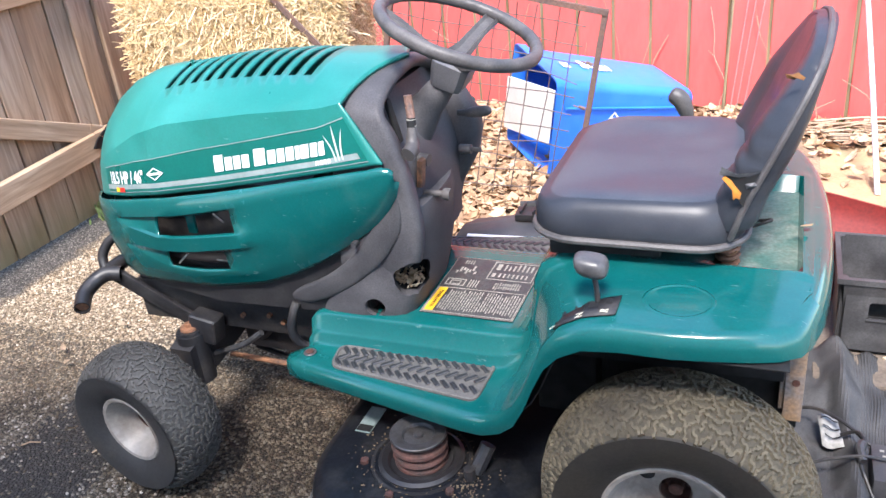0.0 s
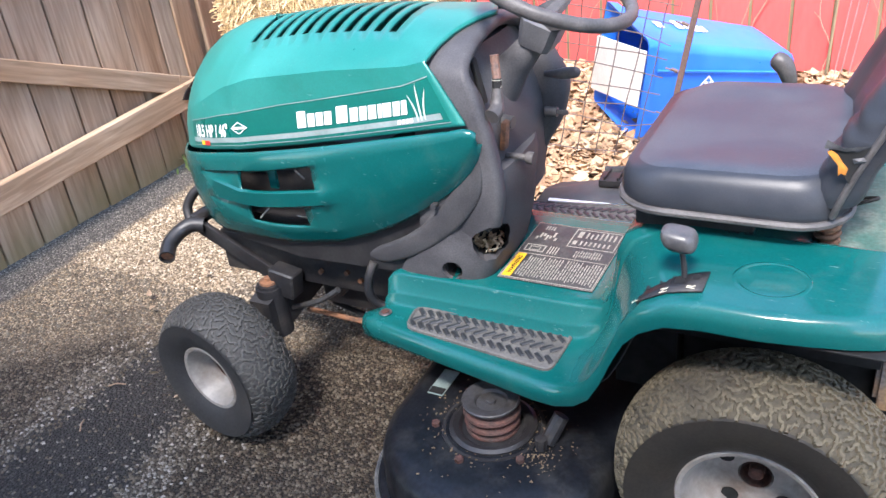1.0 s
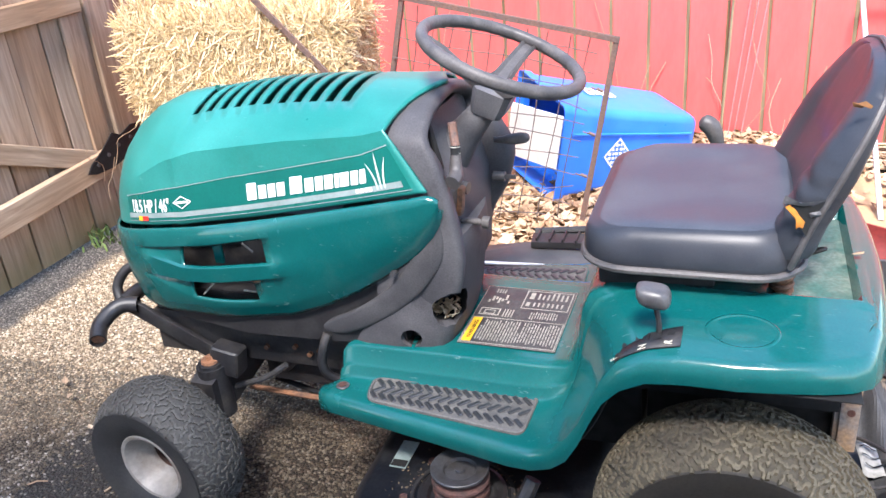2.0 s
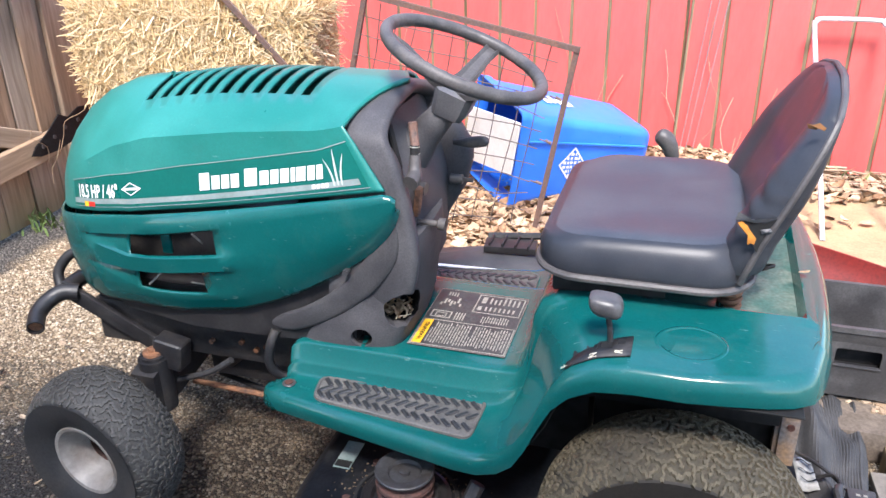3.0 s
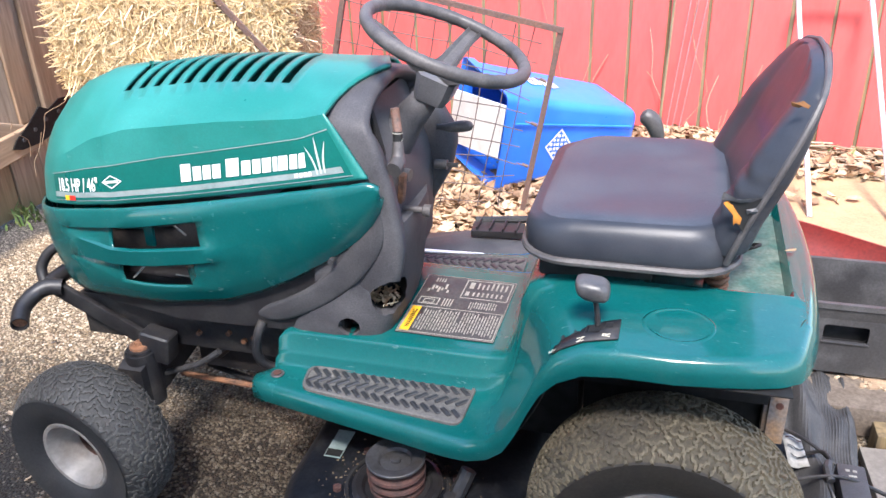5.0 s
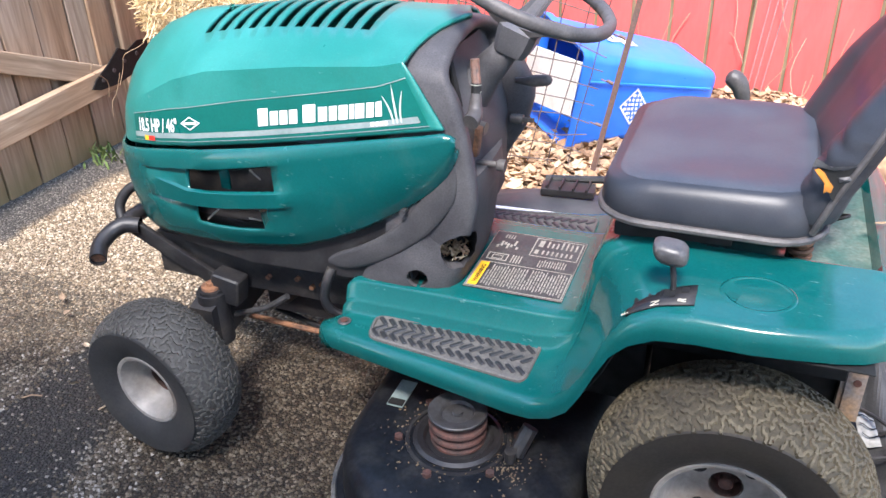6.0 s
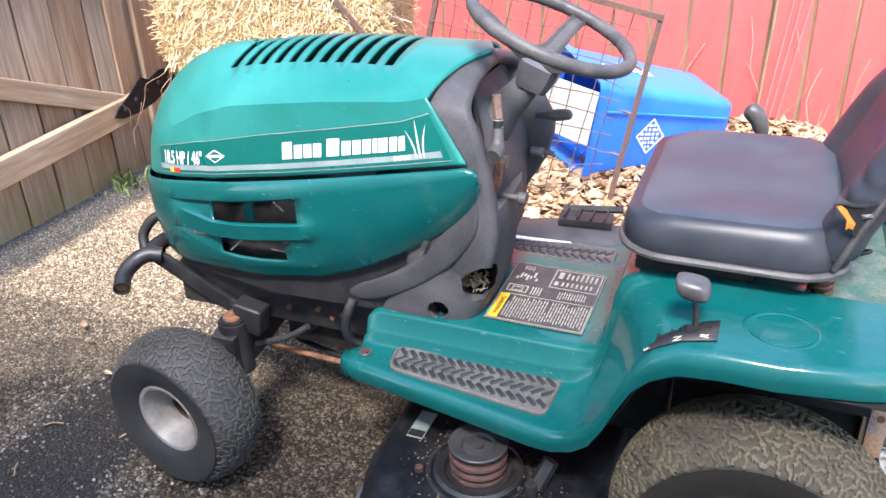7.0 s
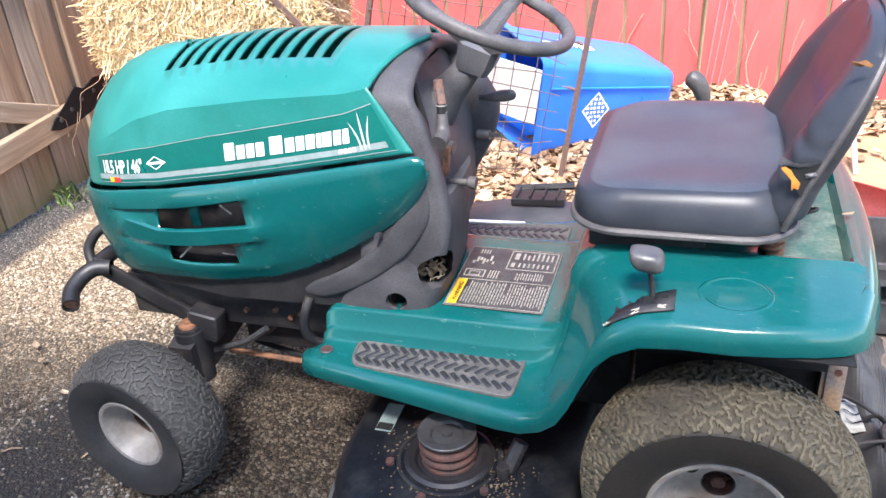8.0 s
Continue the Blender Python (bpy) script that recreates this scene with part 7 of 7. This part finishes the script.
# things behind the rear fender
bm = bmesh.new()
rows = []
for k in range(9):
    x = 0.27 + 0.10 * k
    zt = 0.372 - 0.245 * (x - 0.345) - 0.05 * (x - 0.345) ** 2
    rows.append([(x, 0.662, 0.0), (x, 0.664, zt - 0.145), (x, 0.688, zt - 0.095), (x, 0.706, zt - 0.060), (x, 0.714, zt - 0.030), (x, 0.715, zt), (x, 0.722, zt), (x, 0.724, 0.0)])
ring_loft(bm, rows, True, True)
tagged(finish("red_sheet", bm, REDSHEET), "dark red curved metal sheet behind the mower", "metal sheet")

tote = tagged(empty("plastic_tote", (0.32, 0.40, 0.0)), "scuffed black plastic tote with a handle slot", "tote")


def tote_box():
    w, d, z0, z1, t = 0.66, 0.250, 0.088, 0.302, 0.008
    bm = bmesh.new()
    out = [(0, 0), (w, 0), (w, d), (0, d)]
    inn = [(t, t), (w - t, t), (w - t, d - t), (t, d - t)]
    lo = [(0.012, 0.050), (w - 0.012, 0.050), (w - 0.012, d - 0.012), (0.012, d - 0.012)]
    rows = [[(x, y, z0) for x, y in lo], [(x, y, z1 - 0.016) for x, y in out], [(x - 0.004 if x == 0 else x + 0.004, y - 0.004 if y == 0 else y + 0.004, z1 - 0.014) for x, y in out],
            [(x - 0.004 if x == 0 else x + 0.004, y - 0.004 if y == 0 else y + 0.004, z1) for x, y in out], [(x, y, z1) for x, y in inn], [(x, y, z0 + 0.012) for x, y in inn]]
    ring_loft(bm, rows)
    bmesh.ops.bevel(bm, geom=[e for e in bm.edges if abs(e.verts[0].co.z - e.verts[1].co.z) > 0.05], offset=0.012, segments=3, affect="EDGES")
    return bm


body_t = part("body", tote_box(), TOTE, tote, sharp=40)
bm = bmesh.new()
box(bm, (0.125, 0.02, 0.214), (0.104, 0.09, 0.046), 0.010, seg=3)
carve(body_t, bm)
bm = bmesh.new()
box(bm, (0.125, 0.010, 0.188), (0.110, 0.012, 0.005), 0.002)
part("slot_lip", bm, TOTE, body_t)
# near-black sheet added behind the handle slot as its inner shade
bm = bmesh.new()
box(bm, (0.125, 0.048, 0.205), (0.14, 0.004, 0.09), 0)
part("slot_baffle", bm, DARK, body_t, smooth=False)
bm = bmesh.new()
box(bm, (0.40, 0.127, 0.094), (0.42, 0.22, 0.010), 0.002)
part("liner", bm, GREYPAN, tote)
bm = bmesh.new()
box(bm, (0.64, 0.475, 0.044), (0.72, 0.38, 0.084), 0.006)
tagged(finish("old_board", bm, OLDB), "dirty brown board under the tote", "board")

# ribbed black cloth, heaped
bm = bmesh.new()
rows = []
random.seed(14)
for j in range(40):
    v = j / 39
    row = []
    for i in range(84):
        u = i / 83
        x = lerp(0.22, 0.478 + 0.02 * noise.noise(Vector((2, v * 4, 0))), u) - 0.03 * v * u
        y = lerp(0.405, -0.34, v)
        fold = 0.050 * math.exp(-((u - 0.42 - 0.25 * v) / 0.10) ** 2) + 0.030 * noise.noise(Vector((u * 3, v * 6, 1))) + 0.012 * noise.noise(Vector((u * 9, v * 11, 4)))
        z = 0.095 - 0.03 * v + fold + 0.0009 * (1 if i % 2 else -1) * (1 if u > 0.4 else 0.4)
        edge = min(1, (1 - u) / 0.08)
        row.append((x, y, max(0.006, z * (0.55 + 0.45 * edge))))
    rows.append(row)
ring_loft(bm, rows, False)
shell(tagged(finish("black_cloth", bm, FABRIC), "ribbed black mesh cloth heaped on the ground", "cloth"), 0.004)
bm = bmesh.new()
box(bm, (0.72, -0.05, 0.033), (0.46, 0.52, 0.026), 0.006, Matrix.Rotation(radians(4), 4, "Z"))
tagged(finish("grey_panel", bm, GREYPAN), "flat stained grey-brown panel", "panel")
bm = bmesh.new()
box(bm, (0.76, 0.245, 0.035), (0.5, 0.06, 0.07), 0.004, Matrix.Rotation(radians(2), 4, "Z"))
tagged(finish("timber_strip", bm, BATTEN), "weathered timber strip beside the grey panel", "timber")
# paper tag on the cloth
bm = bmesh.new()
rows = [[(0.285 + 0.042 * i / 4 + 0.004 * j, 0.092 - 0.026 * j, 0.124 + 0.006 * math.sin(i * 1.2 + j) - 0.006 * j) for i in range(5)] for j in range(4)]
ring_loft(bm, rows, False)
tag = shell(tagged(finish("paper_tag", bm, PAPER), "creased white paper tag on the black cloth", "tag"), 0.0015)
bm = bmesh.new()
for j in range(3):
    ring_loft(bm, [[(0.292 + 0.034 * i / 4 + 0.004 * j, 0.080 - 0.022 * j - 0.004 * q, 0.1285 + 0.006 * math.sin(i * 1.2 + j + 0.3) - 0.005 * j) for i in range(5)] for q in range(2)], False)
part("tag_print", bm, DARK, tag)
# small charger box and its cables
charger = tagged(empty("charger_box", (0.41, -0.06, 0.10)), "small black electrical box with cables", "charger")
bm = bmesh.new()
box(bm, (0, 0, 0.024), (0.056, 0.112, 0.046), 0.005)
cb = part("case", bm, BLACK, charger)
bm = bmesh.new()
for k in range(2):
    box(bm, (-0.008 + 0.014 * k, 0.034, 0.0475), (0.008, 0.006, 0.001), 0)
box(bm, (0.0, 0.018, 0.0475), (0.016, 0.005, 0.001), 0)
part("case_mark", bm, PALE, cb)
for name, pts, r, m_ in (("cable", [(0.24, 0.10, 0.13), (0.285, 0.087, 0.145), (0.34, 0.04, 0.15), (0.391, -0.005, 0.135), (0.46, -0.03, 0.11), (0.56, -0.03, 0.08)], 0.004, STEEL),
                         ("cable", [(0.25, -0.08, 0.12), (0.308, -0.07, 0.145), (0.384, -0.062, 0.158), (0.468, -0.045, 0.12), (0.60, -0.05, 0.07)], 0.0035, STEEL),
                         ("cable", [(0.33, 0.03, 0.13), (0.36, 0.02, 0.15), (0.372, -0.016, 0.15), (0.36, -0.05, 0.14), (0.37, -0.09, 0.13), (0.40, -0.14, 0.08)], 0.004, STEEL),
                         ("lamp_lead", [(0.366, -0.02, 0.155), (0.360, -0.045, 0.158), (0.365, -0.07, 0.15)], 0.009, GREYM)):
    bm = bmesh.new()
    tube(bm, smooth_path([Vector(p) - Vector((0.41, -0.06, 0.10)) for p in pts], 6), r, 8)
    part(name, bm, m_, charger)
random.seed(61)
bm = bmesh.new()
for _ in range(260):
    x, y = random.gauss(0.56, 0.035), random.uniform(0.375, 0.445)
    s = random.uniform(0.003, 0.010)
    box(bm, (x, y, 0.0875), (s * 2, s, s * 0.6), 0, Matrix.Rotation(random.uniform(0, 3), 4, "Z"))
tagged(finish("wood_chips", bm, TWIG, smooth=False), "pale wood chips and straw litter", "litter", kind="stuff")
random.seed(71)
bm = bmesh.new()
for x, y, a, l in ((-1.62, -0.36, 0.5, 0.05), (-1.58, -0.52, 2.2, 0.045), (-1.40, -0.30, 1.1, 0.10), (-1.33, -0.16, 0.3, 0.06), (-2.1, 0.2, 2.0, 0.05), (-1.9, 0.5, 0.9, 0.07)):
    d = Vector((math.cos(a), math.sin(a), 0)) * l / 2
    tube(bm, [Vector((x, y, 0.006)) - d, Vector((x, y, 0.012)), Vector((x, y, 0.006)) + d], 0.0022, 5)
for _ in range(5):
    scatter_leaves(bm, 1, lambda: (random.uniform(-2.0, -1.3), random.uniform(-0.5, 0.6)), lambda x, y: 0.003, (0.012, 0.02))
tagged(finish("drive_litter", bm, TWIG, smooth=False), "small twigs and leaf bits on the drive", "litter", kind="stuff")
bm = bmesh.new()
scatter_leaves(bm, 1, lambda: (0.217, -0.054), lambda x, y: 0.6395, (0.013, 0.014))
tagged(finish("leaf", bm, LEAVES, smooth=False), "single dry leaf on the green fender", "leaf")
